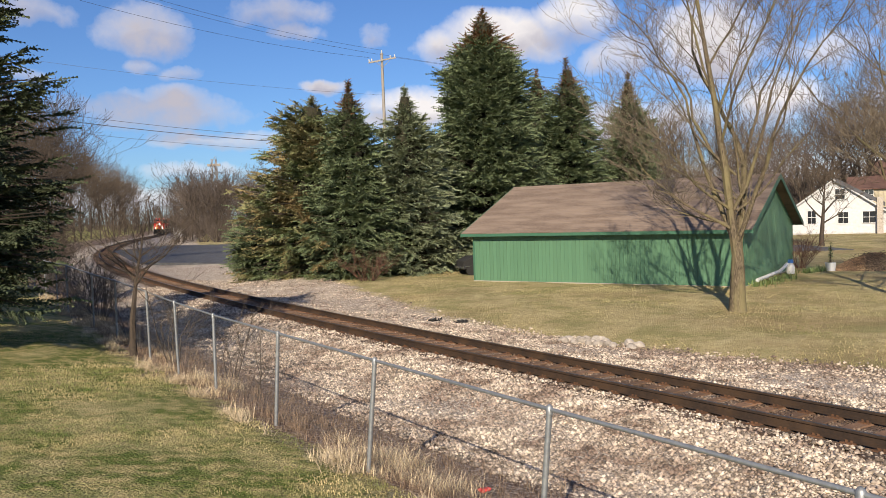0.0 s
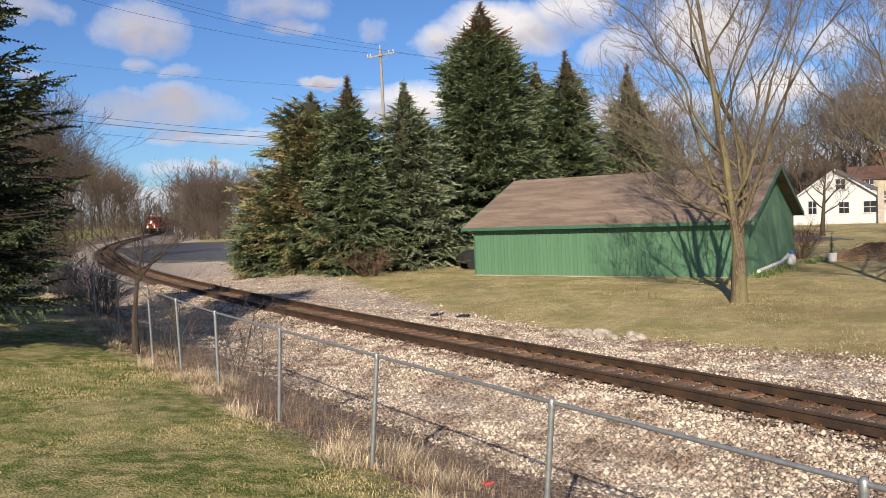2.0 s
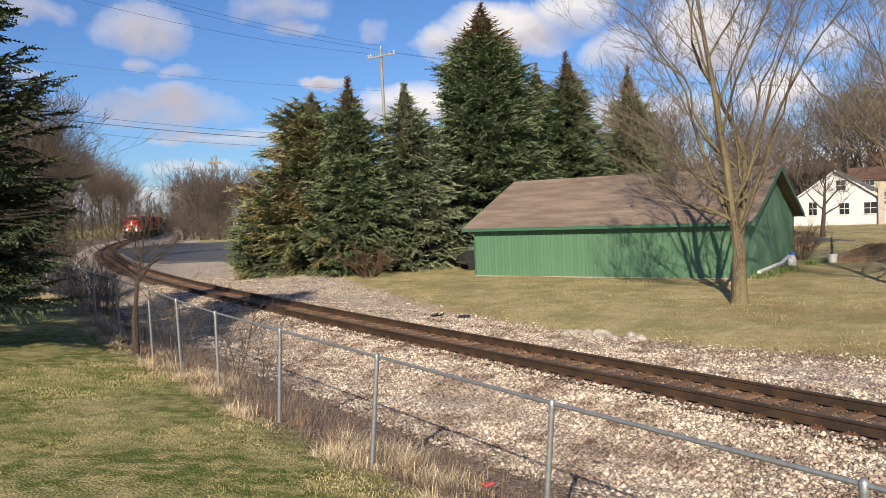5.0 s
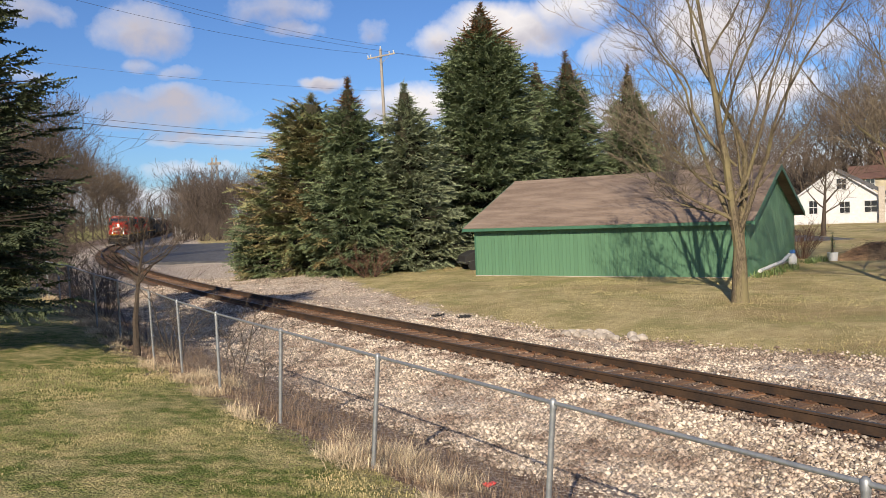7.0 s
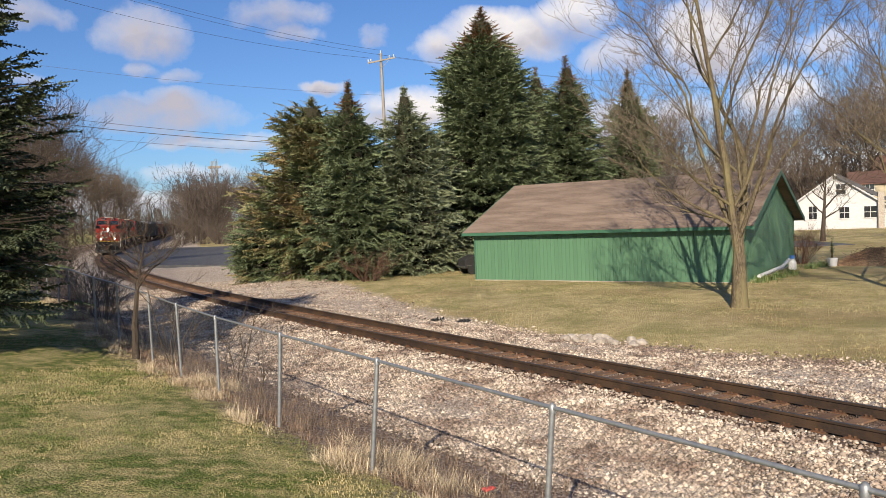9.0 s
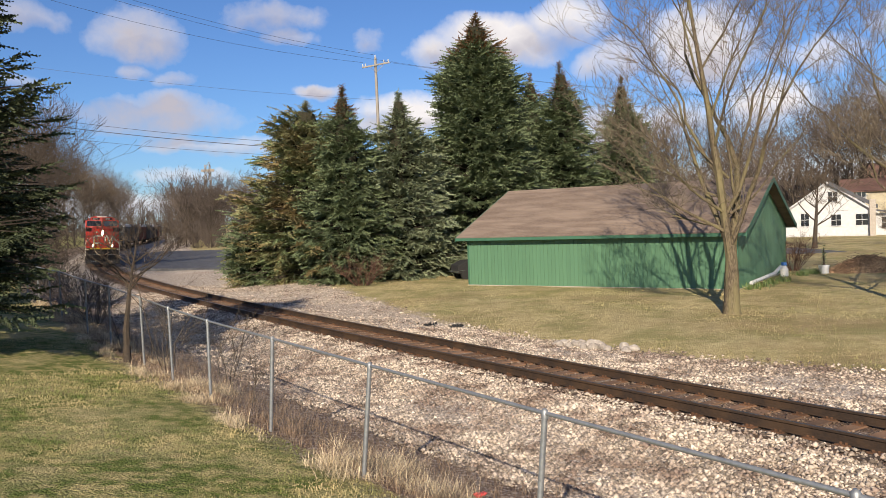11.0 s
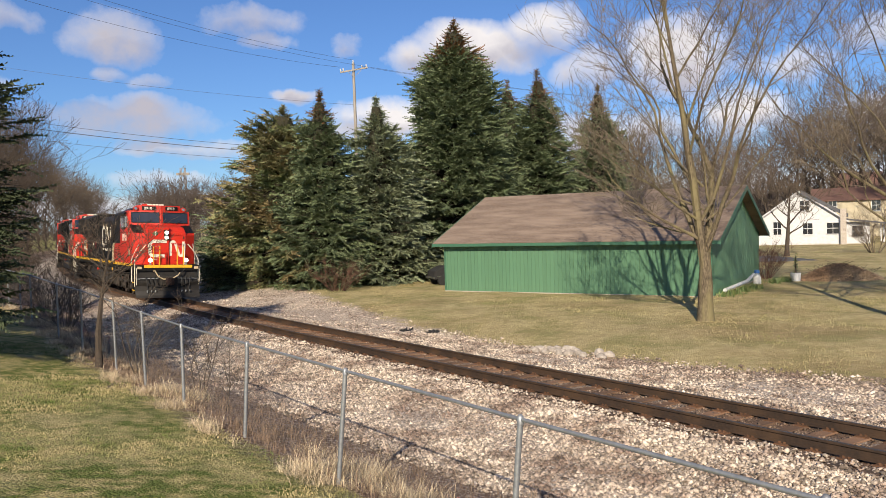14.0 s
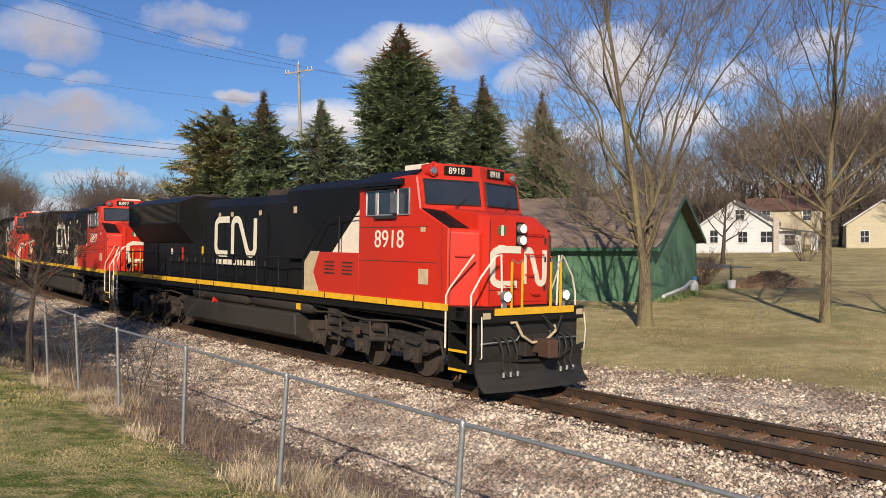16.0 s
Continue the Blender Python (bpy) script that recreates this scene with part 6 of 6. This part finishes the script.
        for x0 in (-ends - 0.03, L + ends):
            part("bargeboard", Geo().prism([rp(0, 0.02), rp(full + 0.03, 0.02), rp(full + 0.03, -0.22), rp(0, -0.22)], "x", x0, x0 + 0.03), GREEN_TRIM, shed, "green bargeboard")
    part("ridge_cap", Geo().prism([(half - 0.15, ridge - 0.05), (half, ridge + 0.035), (half + 0.15, ridge - 0.05)], "x", -ends, L + ends), SHINGLE, shed)
    for x0 in (0, L - 0.09):
        part("corner_trim", Geo().box(x0, x0 + 0.09, -0.016, 0.0, 0.05, eave), GREEN_TRIM, shed)
    # the gutter's pipe on the ground at the gable end
    pipe = thing("drain_pipe", "white plastic drain pipe lying along the shed's end", "pipe")
    m = shed.matrix_world
    p0, p1, p2 = m @ Vector((L + 0.35, 0.8, 0.25)), m @ Vector((L + 0.45, 5.2, 0.32)), m @ Vector((L + 0.5, 6.6, 0.55))
    part("pipe", Geo().tube([p0, p1, p2], 0.085, 10), WHITE, pipe, smooth=True)
    q = m @ Vector((L + 0.55, 7.2, 0.0))
    jug = thing("water_jug", "small blue and white plastic jug beside the shed", "jug", Matrix.Translation((q.x, q.y, -0.2)))
    part("body", Geo().tube([(0, 0, 0.0), (0, 0, 0.35), (0, 0, 0.5), (0, 0, 0.56)], [0.2, 0.2, 0.12, 0.06], 12), WHITE, jug)
    part("cap", Geo().tube([(0, 0, 0.56), (0, 0, 0.72)], [0.14, 0.13], 12), PLASTIC_BLUE, jug, "blue cap")
    for i, (u, v) in enumerate(((L + 0.7, 1.5), (L + 0.8, 3.0), (L + 0.9, 4.5), (L + 1.2, 8.0), (L + 1.6, 9.2), (L + 0.5, 0.4))):
        q = m @ Vector((u, v, 0))
        leafy = thing("leafy_plant", "clump of green strap-like leaves by the shed", "plant", Matrix.Translation((q.x, q.y, -0.2)), "plants by the shed")
        np.random.seed(50 + i)
        part("foliage", raw_mesh("foliage", *blades(np.random.normal(0, 0.22, (26, 3)) * [1, 1, 0], np.full(26, 0.38), 0.9, 0.016, 4), LEAF), LEAF, leafy)


# ---- fence ----
def build_fence():
    fence = thing("chain_link_fence", "grey galvanised chain-link fence with round posts and a top rail", "fence", kind="structure")
    a, d = np.array([-0.80, 9.98]), np.array([math.cos(-0.9744), math.sin(-0.9744)])
    posts = [(-34.0, 2.0), (-31.2, 2.0), (-28.2, 2.0), (-25.2, 1.985), (-22.9, 1.99), (-18.25, 1.88), (-15.0, 1.84), (-11.58, 1.742), (-9.17, 1.659), (-6.54, 1.60), (-3.35, 1.583), (-0.193, 1.568), (3.127, 1.557), (6.055, 1.559), (9.1, 1.56), (12.1, 1.56), (15.1, 1.56)]
    rnd = random.Random(2)
    leans = {-0.193: (-0.15, 0.0), -3.35: (-0.10, 0), 3.127: (-0.14, 0)}
    top = []
    for k, z in posts:
        p = a + d * k
        lx, ly = leans.get(k, (rnd.uniform(-0.03, 0.03), rnd.uniform(-0.03, 0.03)))
        zb = ground_at(*p) - 0.15
        part("post", Geo().tube([(p[0] + lx, p[1] + ly, zb), (p[0], p[1], z - 0.02)], 0.03, 10), GALV, fence, smooth=True)
        part("post_cap", Geo().tube([(p[0], p[1], z - 0.05), (p[0], p[1], z + 0.02), (p[0], p[1], z + 0.045)], [0.036, 0.036, 0.015], 10), GALV, fence, smooth=True)
        top.append((p[0], p[1], z))
    for p, q in zip(top[:-1], top[1:]):
        part("top_rail", Geo().tube([p, q], 0.021, 8), GALV, fence, smooth=True)
    # woven wire: two sets of slanting strands
    g = Geo()
    ks = [p[0] for p in posts]
    zs = [p[1] for p in posts]
    cell = 0.085
    n = int((ks[-1] - ks[0]) / cell)
    for i in range(n):
        for sgn in (-1, 1):
            k0 = ks[0] + i * cell
            k1 = k0 + sgn * 1.3
            if not ks[0] <= k1 <= ks[-1]:
                continue
            p, q = a + d * k0, a + d * k1
            zt, zb = np.interp(k0, ks, zs), np.interp(k1, ks, zs) - 1.36
            g.tube([(p[0] + 0.012 * sgn, p[1], zt), (q[0] + 0.012 * sgn, q[1], zb)], 0.0014, 3)
    part("wire_mesh", g, WEATHERED, fence, "woven wire mesh")


# ---- houses ----
def window(parent, x, z, w, h, y, panes=2):
    """A framed sash window set in a wall that faces -y."""
    win = part("window", Geo().box(x - w / 2, x + w / 2, y - 0.03, y + 0.02, z, z + h), GLASS_DARK, parent, "dark glazed sash window")
    t = 0.09
    part("frame", Geo().box(x - w / 2 - t, x - w / 2, y - 0.06, y + 0.02, z - t, z + h + t).box(x + w / 2, x + w / 2 + t, y - 0.06, y + 0.02, z - t, z + h + t)
         .box(x - w / 2, x + w / 2, y - 0.06, y + 0.02, z + h, z + h + t).box(x - w / 2, x + w / 2, y - 0.07, y + 0.02, z - t, z)
         .box(x - w / 2, x + w / 2, y - 0.05, y + 0.02, z + h / 2 - 0.03, z + h / 2 + 0.03).box(x - 0.02, x + 0.02, y - 0.05, y + 0.02, z, z + h), WHITE, win)


def house(name, label, m, w, d, eave, ridge, wall_mat, roof_mat, wins, gable_front=True):
    h = thing(name, label, "house", m)
    z0 = -0.3
    out = [(0, z0), (w, z0), (w, eave), (w / 2, ridge), (0, eave)]
    if gable_front:
        wall = part("wall", Geo().prism(out, "y", 0, d), wall_mat, h)
        sl = (ridge - eave) / (w / 2)
        for sgn in (-1, 1):
            e = w / 2 + 0.4
            part("roof", Geo().prism([(w / 2, ridge + 0.16), (w / 2 + sgn * e, ridge - sl * e + 0.16), (w / 2 + sgn * e, ridge - sl * e + 0.02), (w / 2, ridge + 0.02)], "y", -0.35, d + 0.35), roof_mat, h)
            part("bargeboard", Geo().prism([(w / 2, ridge + 0.14), (w / 2 + sgn * e, ridge - sl * e + 0.14), (w / 2 + sgn * e, ridge - sl * e - 0.04), (w / 2, ridge - 0.04)], "y", -0.40, -0.352), WHITE, h)
    else:
        wall = part("wall", Geo().prism([(0, z0), (d, z0), (d, eave), (d / 2, ridge), (0, eave)], "x", 0, w), wall_mat, h)
        sl = (ridge - eave) / (d / 2)
        for sgn in (-1, 1):
            e = d / 2 + 0.4
            part("roof", Geo().prism([(d / 2, ridge + 0.16), (d / 2 + sgn * e, ridge - sl * e + 0.16), (d / 2 + sgn * e, ridge - sl * e + 0.02), (d / 2, ridge + 0.02)], "x", -0.35, w + 0.35), roof_mat, h)
    siding = Geo()
    z = 0.0
    while z < eave - 0.2:
        siding.prism([(-0.012, z), (-0.03, z), (-0.012, z + 0.14)], "x", 0.05, w - 0.05)
        z += 0.15
    part("siding", siding, wall_mat, wall)
    for x, z, ww, hh in wins:
        window(h, x, z, ww, hh, -0.03)
    return h


def build_houses():
    m = pose(38.8, 88.9, -0.35, 0, 0, math.degrees(math.atan2(84.9 - 88.9, 46.95 - 38.8)))
    white = house("white_house", "small white clapboard house with a grey roof and a porch", m, 9.1, 9.0, 2.75, 6.0, WHITE, DARK_ROOF,
                  [(2.3, 1.3, 0.8, 1.4), (5.4, 1.3, 0.95, 1.2), (7.9, 1.3, 1.2, 1.2), (5.1, 3.9, 0.9, 1.1)])
    part("foundation", Geo().box(-0.02, 9.12, -0.02, 9.0, -0.4, 0.25), ROCK, white)
    part("downspout", Geo().box(9.05, 9.15, -0.12, -0.03, 0.1, 2.7), DARK_ROOF, white)
    part("porch_roof", Geo().prism([(9.1, 2.95), (13.4, 2.35), (13.4, 2.2), (9.1, 2.75)], "y", 0.6, 8.0), DARK_ROOF, white)
    part("porch_wall", Geo().box(9.1, 11.6, 1.4, 7.6, -0.3, 2.45), WHITE, white)
    part("rear_wing_roof", Geo().prism([(4.7, 6.2), (9.4, 3.45), (9.4, 3.0), (4.7, 5.75)], "y", -0.42, -0.30), DARK_ROOF, white, "dark shingle roof edge")
    part("chimney", Geo().box(8.6, 9.2, -0.62, -0.02, -0.3, 4.0), ROCK, white, "grey masonry chimney", bevel=0.02)
    for y0 in (0.8, 4.2, 7.7):
        part("porch_post", Geo().box(13.1, 13.25, y0, y0 + 0.15, -0.3, 2.3), WHITE, white)
    part("porch_floor", Geo().box(9.1, 13.4, 0.6, 8.0, -0.3, 0.1), WHITE, white)
    window(white, 10.4, 0.9, 1.1, 1.2, 1.37)
    x, y = at_px(27.2, 122)
    house("yellow_house", "pale yellow two-storey house with a reddish roof behind the white one", pose(x, y, -0.3, 0, 0, -25), 10, 8, 5.2, 6.8, CREAM, RED_ROOF, [(2.2, 3.6, 1.0, 1.5), (7.5, 3.6, 1.0, 1.5), (2.2, 0.8, 1.0, 1.5)], False)
    x, y = at_px(33.0, 110)
    house("yellow_house", "pale yellow gabled house with a red-brown roof", pose(x, y, -0.4, 0, 0, -30), 8, 9, 3.2, 6.0, CREAM, RED_ROOF, [(5.5, 3.4, 0.8, 1.2), (5.5, 0.9, 0.9, 1.4), (2.0, 0.9, 0.9, 1.4)])
    x, y = at_px(28.5, 185)
    house("brown_roof_house", "far house with a red-brown hipped roof among trees", pose(x, y, -0.2, 0, 0, -20), 9, 9, 7, 11.5, CREAM, RED_ROOF, [(3, 3.6, 1.0, 1.5), (8, 3.6, 1.0, 1.5)], False)
    x, y = at_px(-10.4, 66)
    house("brick_house", "orange brick house hidden behind the pines", pose(x, y, -0.2, 0, 0, 10), 12, 8, 2.9, 5.0, BRICK, DARK_ROOF, [(3, 0.9, 1.2, 1.3), (8, 0.9, 1.2, 1.3)], False)


# ---- poles and wires ----
def wire(name, label, p, q, sag, r=0.012):
    g = Geo()
    pts = [Vector(p).lerp(Vector(q), t) - Vector((0, 0, sag * 4 * t * (1 - t))) for t in np.linspace(0, 1, 17)]
    ob = tagged(new(name, mesh_of(name, g.tube(pts, r, 4), WIRE)), label, "cable", "overhead cables")
    return ob


def ray_point(az, el, dist):
    a, e = radians(az), radians(el)
    return Vector((dist * math.sin(a), dist * math.cos(a), EYE[2] + dist * math.tan(e)))


def build_poles():
    x, y = -4.95, 74.8
    z = ground_at(x, y)
    pole = thing("utility_pole", "weathered wooden utility pole with one crossarm", "utility pole", Matrix.Translation((x, y, z)))
    top = 18.5 - z
    part("shaft", Geo().tube([(0.1, 0, -0.3), (0, 0, top * 0.5), (-0.05, 0, top)], [0.19, 0.16, 0.12], 10), POLE, pole, smooth=True)
    arm = part("crossarm", Geo().box(-1.3, 1.3, -0.22, -0.12, top - 0.78, top - 0.64), POLE, pole, bevel=0.01)
    tip = Matrix.Translation((0, 0, top - 0.7)) @ Matrix.Rotation(radians(-9), 4, "Y") @ Matrix.Translation((0, 0, 0.7 - top))
    arm.matrix_local = tip
    for xx in (-1.2, -0.95, 0.8, 1.2):
        part("insulator", Geo().tube([(xx, -0.17, top - 0.64), (xx, -0.17, top - 0.5), (xx, -0.17, top - 0.38)], [0.04, 0.07, 0.03], 8), WHITE, arm)
    part("insulator", Geo().tube([(-0.05, 0, top), (-0.05, 0, top + 0.15), (-0.05, 0, top + 0.25)], [0.04, 0.07, 0.03], 8), WHITE, pole)
    for s in (-1, 1):
        part("brace", Geo().tube([(s * 0.7, -0.17, top - 0.72), (0, -0.17, top - 1.4)], 0.02, 5), POLE, pole)
    head = Vector((x, y, z + top))
    for dx, dz, az, el in ((-0.05, 0.25, -31, 17.6), (-1.2, -0.4, -31, 15.9), (1.2, -0.4, -31, 17.2)):
        wire("overhead_wire", "thin black overhead power line", head + Vector((dx, 0, dz)), ray_point(az, el, 62), 0.9)
    for dx, dz in ((1.2, -0.4), (0.8, -0.4)):
        wire("overhead_wire", "thin black overhead power line", head + Vector((dx, 0, dz)), head + Vector((60 + dx, 26, -1.5 + dz)), 1.2)
    for e0, e1, r in ((7.75, 5.6, 0.022), (7.35, 5.25, 0.035), (6.6, 4.7, 0.018)):
        wire("overhead_wire", "black overhead cable across the line", ray_point(-32, e0 + 0.35, 78), ray_point(-9.5, e1, 74), 0.4, r)
    wire("overhead_wire", "thin black overhead cable to the pole", ray_point(-32, 11.0, 78), Vector((x, y, 14.6)), 0.5, 0.012)


# ---- small things ----
def build_small():
    # cluster of pale field stones at the gravel's edge
    rnd = random.Random(8)
    np.random.seed(8)
    for i in range(26):
        s, w = 6.2 - 2.5 * rnd.random() ** 0.8, 0
        w = float(far_edge(s)) + rnd.uniform(-0.35, 0.35)
        p = beside(s, w)
        r = rnd.uniform(0.09, 0.18)
        bm = bmesh.new()
        bmesh.ops.create_icosphere(bm, subdivisions=2, radius=r)
        sq = (rnd.uniform(0.8, 1.3), rnd.uniform(0.7, 1.1), rnd.uniform(0.55, 0.85))
        for vert in bm.verts:
            vert.co *= 1 + 0.35 * noise.noise(vert.co / r * 1.1 + Vector((i * 3.1, 0, 0)))
            vert.co = Vector((vert.co.x * sq[0], vert.co.y * sq[1], vert.co.z * sq[2]))
        me = bpy.data.meshes.new("rock")
        bm.to_mesh(me)
        bm.free()
        me.materials.append(ROCK)
        ob = tagged(new("rock", me), "pale rounded field stone in a loose heap", "rock", "heap of field stones")
        ob.matrix_world = Matrix.Translation((float(p[0]), float(p[1]), float(height(s, w)) + r * 0.35))
    for x, y, r in ((-0.32, 28.2, 0.12), (0.57, 27.7, 0.14)):
        v, f = stones(np.random.normal(0, 1, (9, 3)) * [r, r, 0.02] + [0, 0, r * 0.35], np.full(9, r * 0.55))
        ob = tagged(new("debris_lump", raw_mesh("debris_lump", v, f, RUBBER)), "small black lump of debris on the gravel", "debris", "black lumps")
        ob.matrix_world = Matrix.Translation((x, y, ground_at(x, y)))
    v, f = stones(np.array([[0, 0, 0.03], [0.06, 0.02, 0.04], [-0.05, 0.03, 0.03]]), np.array([0.05, 0.04, 0.04]))
    ob = tagged(new("wrapper", raw_mesh("wrapper", v, f, PLASTIC_RED)), "crumpled red wrapper in the weeds", "litter")
    ob.matrix_world = Matrix.Translation((0.42, 9.7, ground_at(0.42, 9.7) + 0.06))
    # small potted conifer
    x, y = 20.1, 41.2
    pot = thing("plant_pot", "white bucket used as a plant pot", "pot", Matrix.Translation((x, y, ground_at(x, y))))
    part("bucket", Geo().tube([(0, 0, 0), (0, 0, 0.42), (0, 0, 0.43), (0, 0, 0.36)], [0.22, 0.27, 0.25, 0.24], 16), WHITE, pot)
    part("soil", Geo().cyl((0, 0, 0.3), (0, 0, 0.37), 0.24, 0.24, 12), DIRT, pot)
    conifer("potted_conifer", "small green conifer growing in a white bucket", x, y, 0.95, 0.34, 41, NEEDLE, 0.5, low=0.1, shag=0.3, z=ground_at(x, y) + 0.36, inner=0.1, leaf=0.42)
    shrub("shrub", "bare red-brown twiggy shrub beside the shed", 19.6, 43.6, 1.9, 1.7, 5, TWIG_RED, 34)
    shrub("shrub", "bare grey-brown shrub at the gravel's edge", -4.2, 44.6, 1.7, 2.4, 6, TWIG_RED, 34)
    shrub("shrub", "dark bare bush on the far lawn", *at_px(30.6, 77), 3.6, 3.0, 15, TWIG, 26)
    bare_tree("small_tree", "small spreading leafless tree in front of the white house", *at_px(25.5, 72), 6.8, 0.2, 61, BARK_DARK, TWIG, forks=4, spread=0.8, depth=6, bare_to=0.2, thin=0.012)
    # heap of brush and leaves
    x, y = 22.6, 41.5
    heap = thing("brush_heap", "low heap of brown leaves and brush on the lawn", "heap", Matrix.Translation((x, y, ground_at(x, y))))
    n = 9000
    a, q = np.random.uniform(0, 6.28, n), np.sqrt(np.random.rand(n))
    px, py = np.cos(a) * q * 2.3, np.sin(a) * q * 1.6
    pz = 0.85 * (1 - q ** 1.4) * np.random.uniform(0.75, 1.05, n)
    part("leaf_litter", raw_mesh("leaf_litter", *stones(np.c_[px, py, pz], np.random.uniform(0.015, 0.045, n)), LEAVES), LEAVES, heap)
    g = Geo()
    for _ in range(60):
        b = rnd.uniform(0, 6.28)
        r0 = rnd.uniform(0.1, 1.7)
        p = Vector((math.cos(b) * r0 * 1.2, math.sin(b) * r0 * 0.8, 0.8 * (1 - (r0 / 2.3) ** 1.4)))
        g.tube([p, p + Vector((rnd.uniform(-0.7, 0.7), rnd.uniform(-0.7, 0.7), rnd.uniform(0, 0.25)))], 0.012, 4)
    part("brushwood", g, TWIG, heap)
    core = Geo().tube([(0, 0, 0), (0, 0, 0.32), (0, 0, 0.55)], [1.4, 0.7, 0.12], 14)
    part("soil_core", core, DIRT, heap)
    # parked dark vehicle behind the shed's corner
    x, y = 2.15, 46.8
    car = thing("parked_trailer", "dark utility trailer parked behind the shed's corner", "trailer", pose(x, y, ground_at(x, y), 0, 0, 20))
    part("body", Geo().prism([(-1.2, 0.35), (1.2, 0.35), (1.25, 0.85), (0.5, 0.9), (0.3, 1.1), (-0.6, 1.1), (-1.2, 0.85)], "y", -0.6, 0.6), RUBBER, car, bevel=0.04)
    for sx in (-0.75, 0.75):
        for sy in (-0.68, 0.5):
            part("wheel", Geo().cyl((sx, sy, 0.28), (sx, sy + 0.18, 0.28), 0.28, n=14), RUBBER, car)
    part("bumper", Geo().box(-1.3, -1.2, -0.6, 0.6, 0.42, 0.52).box(-1.1, 1.1, -0.64, -0.6, 0.5, 0.56), CHROME, car, "bright metal trim")
    x, y = -8.7, 50.0
    stake = thing("marker_post", "slim orange utility marker post", "marker post", Matrix.Translation((x, y, ground_at(x, y))))
    part("post", Geo().tube([(0, 0, -0.1), (0, 0, 1.05), (0, 0, 1.1)], [0.06, 0.06, 0.03], 8), ORANGE, stake)
    # railway cabinet by the line, far off
    p = beside(205.0, -6.6)
    cab = thing("signal_cabinet", "white metal signal cabinet by the line", "cabinet", pose(float(p[0]), float(p[1]), -0.3, 0, 0, 15))
    part("body", Geo().box(-1.2, 1.2, -0.8, 0.8, 0, 2.3), WHITE, cab, bevel=0.03)
    part("roof", Geo().box(-1.3, 1.3, -0.9, 0.9, 2.3, 2.42), WHITE, cab)
    part("door", Geo().box(-1.0, -0.05, -0.82, -0.8, 0.15, 2.1), WHITE, cab)
    part("door", Geo().box(0.05, 1.0, -0.82, -0.8, 0.15, 2.1), WHITE, cab)
    # far mast over the trees
    x, y = at_px(-15.7, 210)
    mast = thing("signal_mast", "distant lattice mast above the trees", "mast", Matrix.Translation((x, y, 0)))
    g = Geo()
    for sx, sy in ((-1, -1), (1, -1), (1, 1), (-1, 1)):
        g.tube([(sx * 1.2, sy * 1.2, 0), (sx * 0.5, sy * 0.5, 19)], 0.12, 4)
    for z in range(2, 19, 2):
        r0 = 1.2 - 0.7 * z / 19
        g.tube([(-r0, -r0, z), (r0, -r0, z + 1.6)], 0.06, 3).tube([(r0, -r0, z), (r0, r0, z + 1.6)], 0.06, 3)
    g.box(-1.6, 1.6, -0.3, 0.3, 17.2, 17.8)
    part("lattice", g, POLE, mast)
    # saplings and brush by the fence
    rnd2 = random.Random(17)
    for k, (s, w, tall) in enumerate(((8.2, 6.6, 2.4), (5.0, 6.2, 1.8), (6.3, 5.9, 2.0), (9.8, 6.2, 1.7), (3.6, 6.4, 1.3), (12.5, 6.6, 2.2))):
        x, y, _ = beside(s, w)
        shrub("sapling", "thin leafless sapling growing beside the fence", float(x), float(y), tall, 0.5 * tall, 70 + k, TWIG, 2 if k else 4, "saplings at the fence")
    for k, (s, w, tall) in enumerate(((19.5, 6.2, 2.0), (24, 6.0, 2.2), (33, 8.4, 4.0), (36, 6.2, 3.4), (40, 7.6, 4.6), (44, 6.2, 4.6), (48, 8.0, 5.5), (52, 6.0, 5.0), (58, 6.6, 4.6), (66, 6.8, 4.6), (76, 7.0, 5.0), (90, 7.0, 5.0))):
        x, y, _ = beside(s, w)
        shrub("brush", "tangled dark leafless brush along the fence", float(x), float(y), tall, 0.75 * tall, 90 + k, TWIG, 26, "brush along the fence")
    near = beside(9.4, 7.25)
    bare_tree("small_tree", "dark crooked little leafless tree grown into the fence", float(near[0]), float(near[1]), 3.6, 0.085, 88, BARK_DARK, TWIG, forks=5, spread=0.9, depth=5, bare_to=0.38)


def build_road():
    g = Geo()
    z = -0.16
    out = [(-28.2, 73.5), (-17.0, 66.5), (4.0, 60.0), (30.0, 58.0), (30.0, 66.0), (4.0, 70.0), (-14.0, 112.0), (-31.6, 120.0), (-43.0, 125.5), (-44.5, 108.0), (-36.0, 90.0)]
    g.prism(out, "z", z - 0.25, z)
    tagged(new("road", mesh_of("road", g, ASPHALT)), "dark asphalt road beside the line, striped with tree shade", "road", kind="structure")


build_ground()
build_ballast()
build_grass()
build_track()
build_road()
build_shed()
build_fence()
build_houses()
build_poles()
build_trees()
build_woods()
build_train()
build_small()
motions()
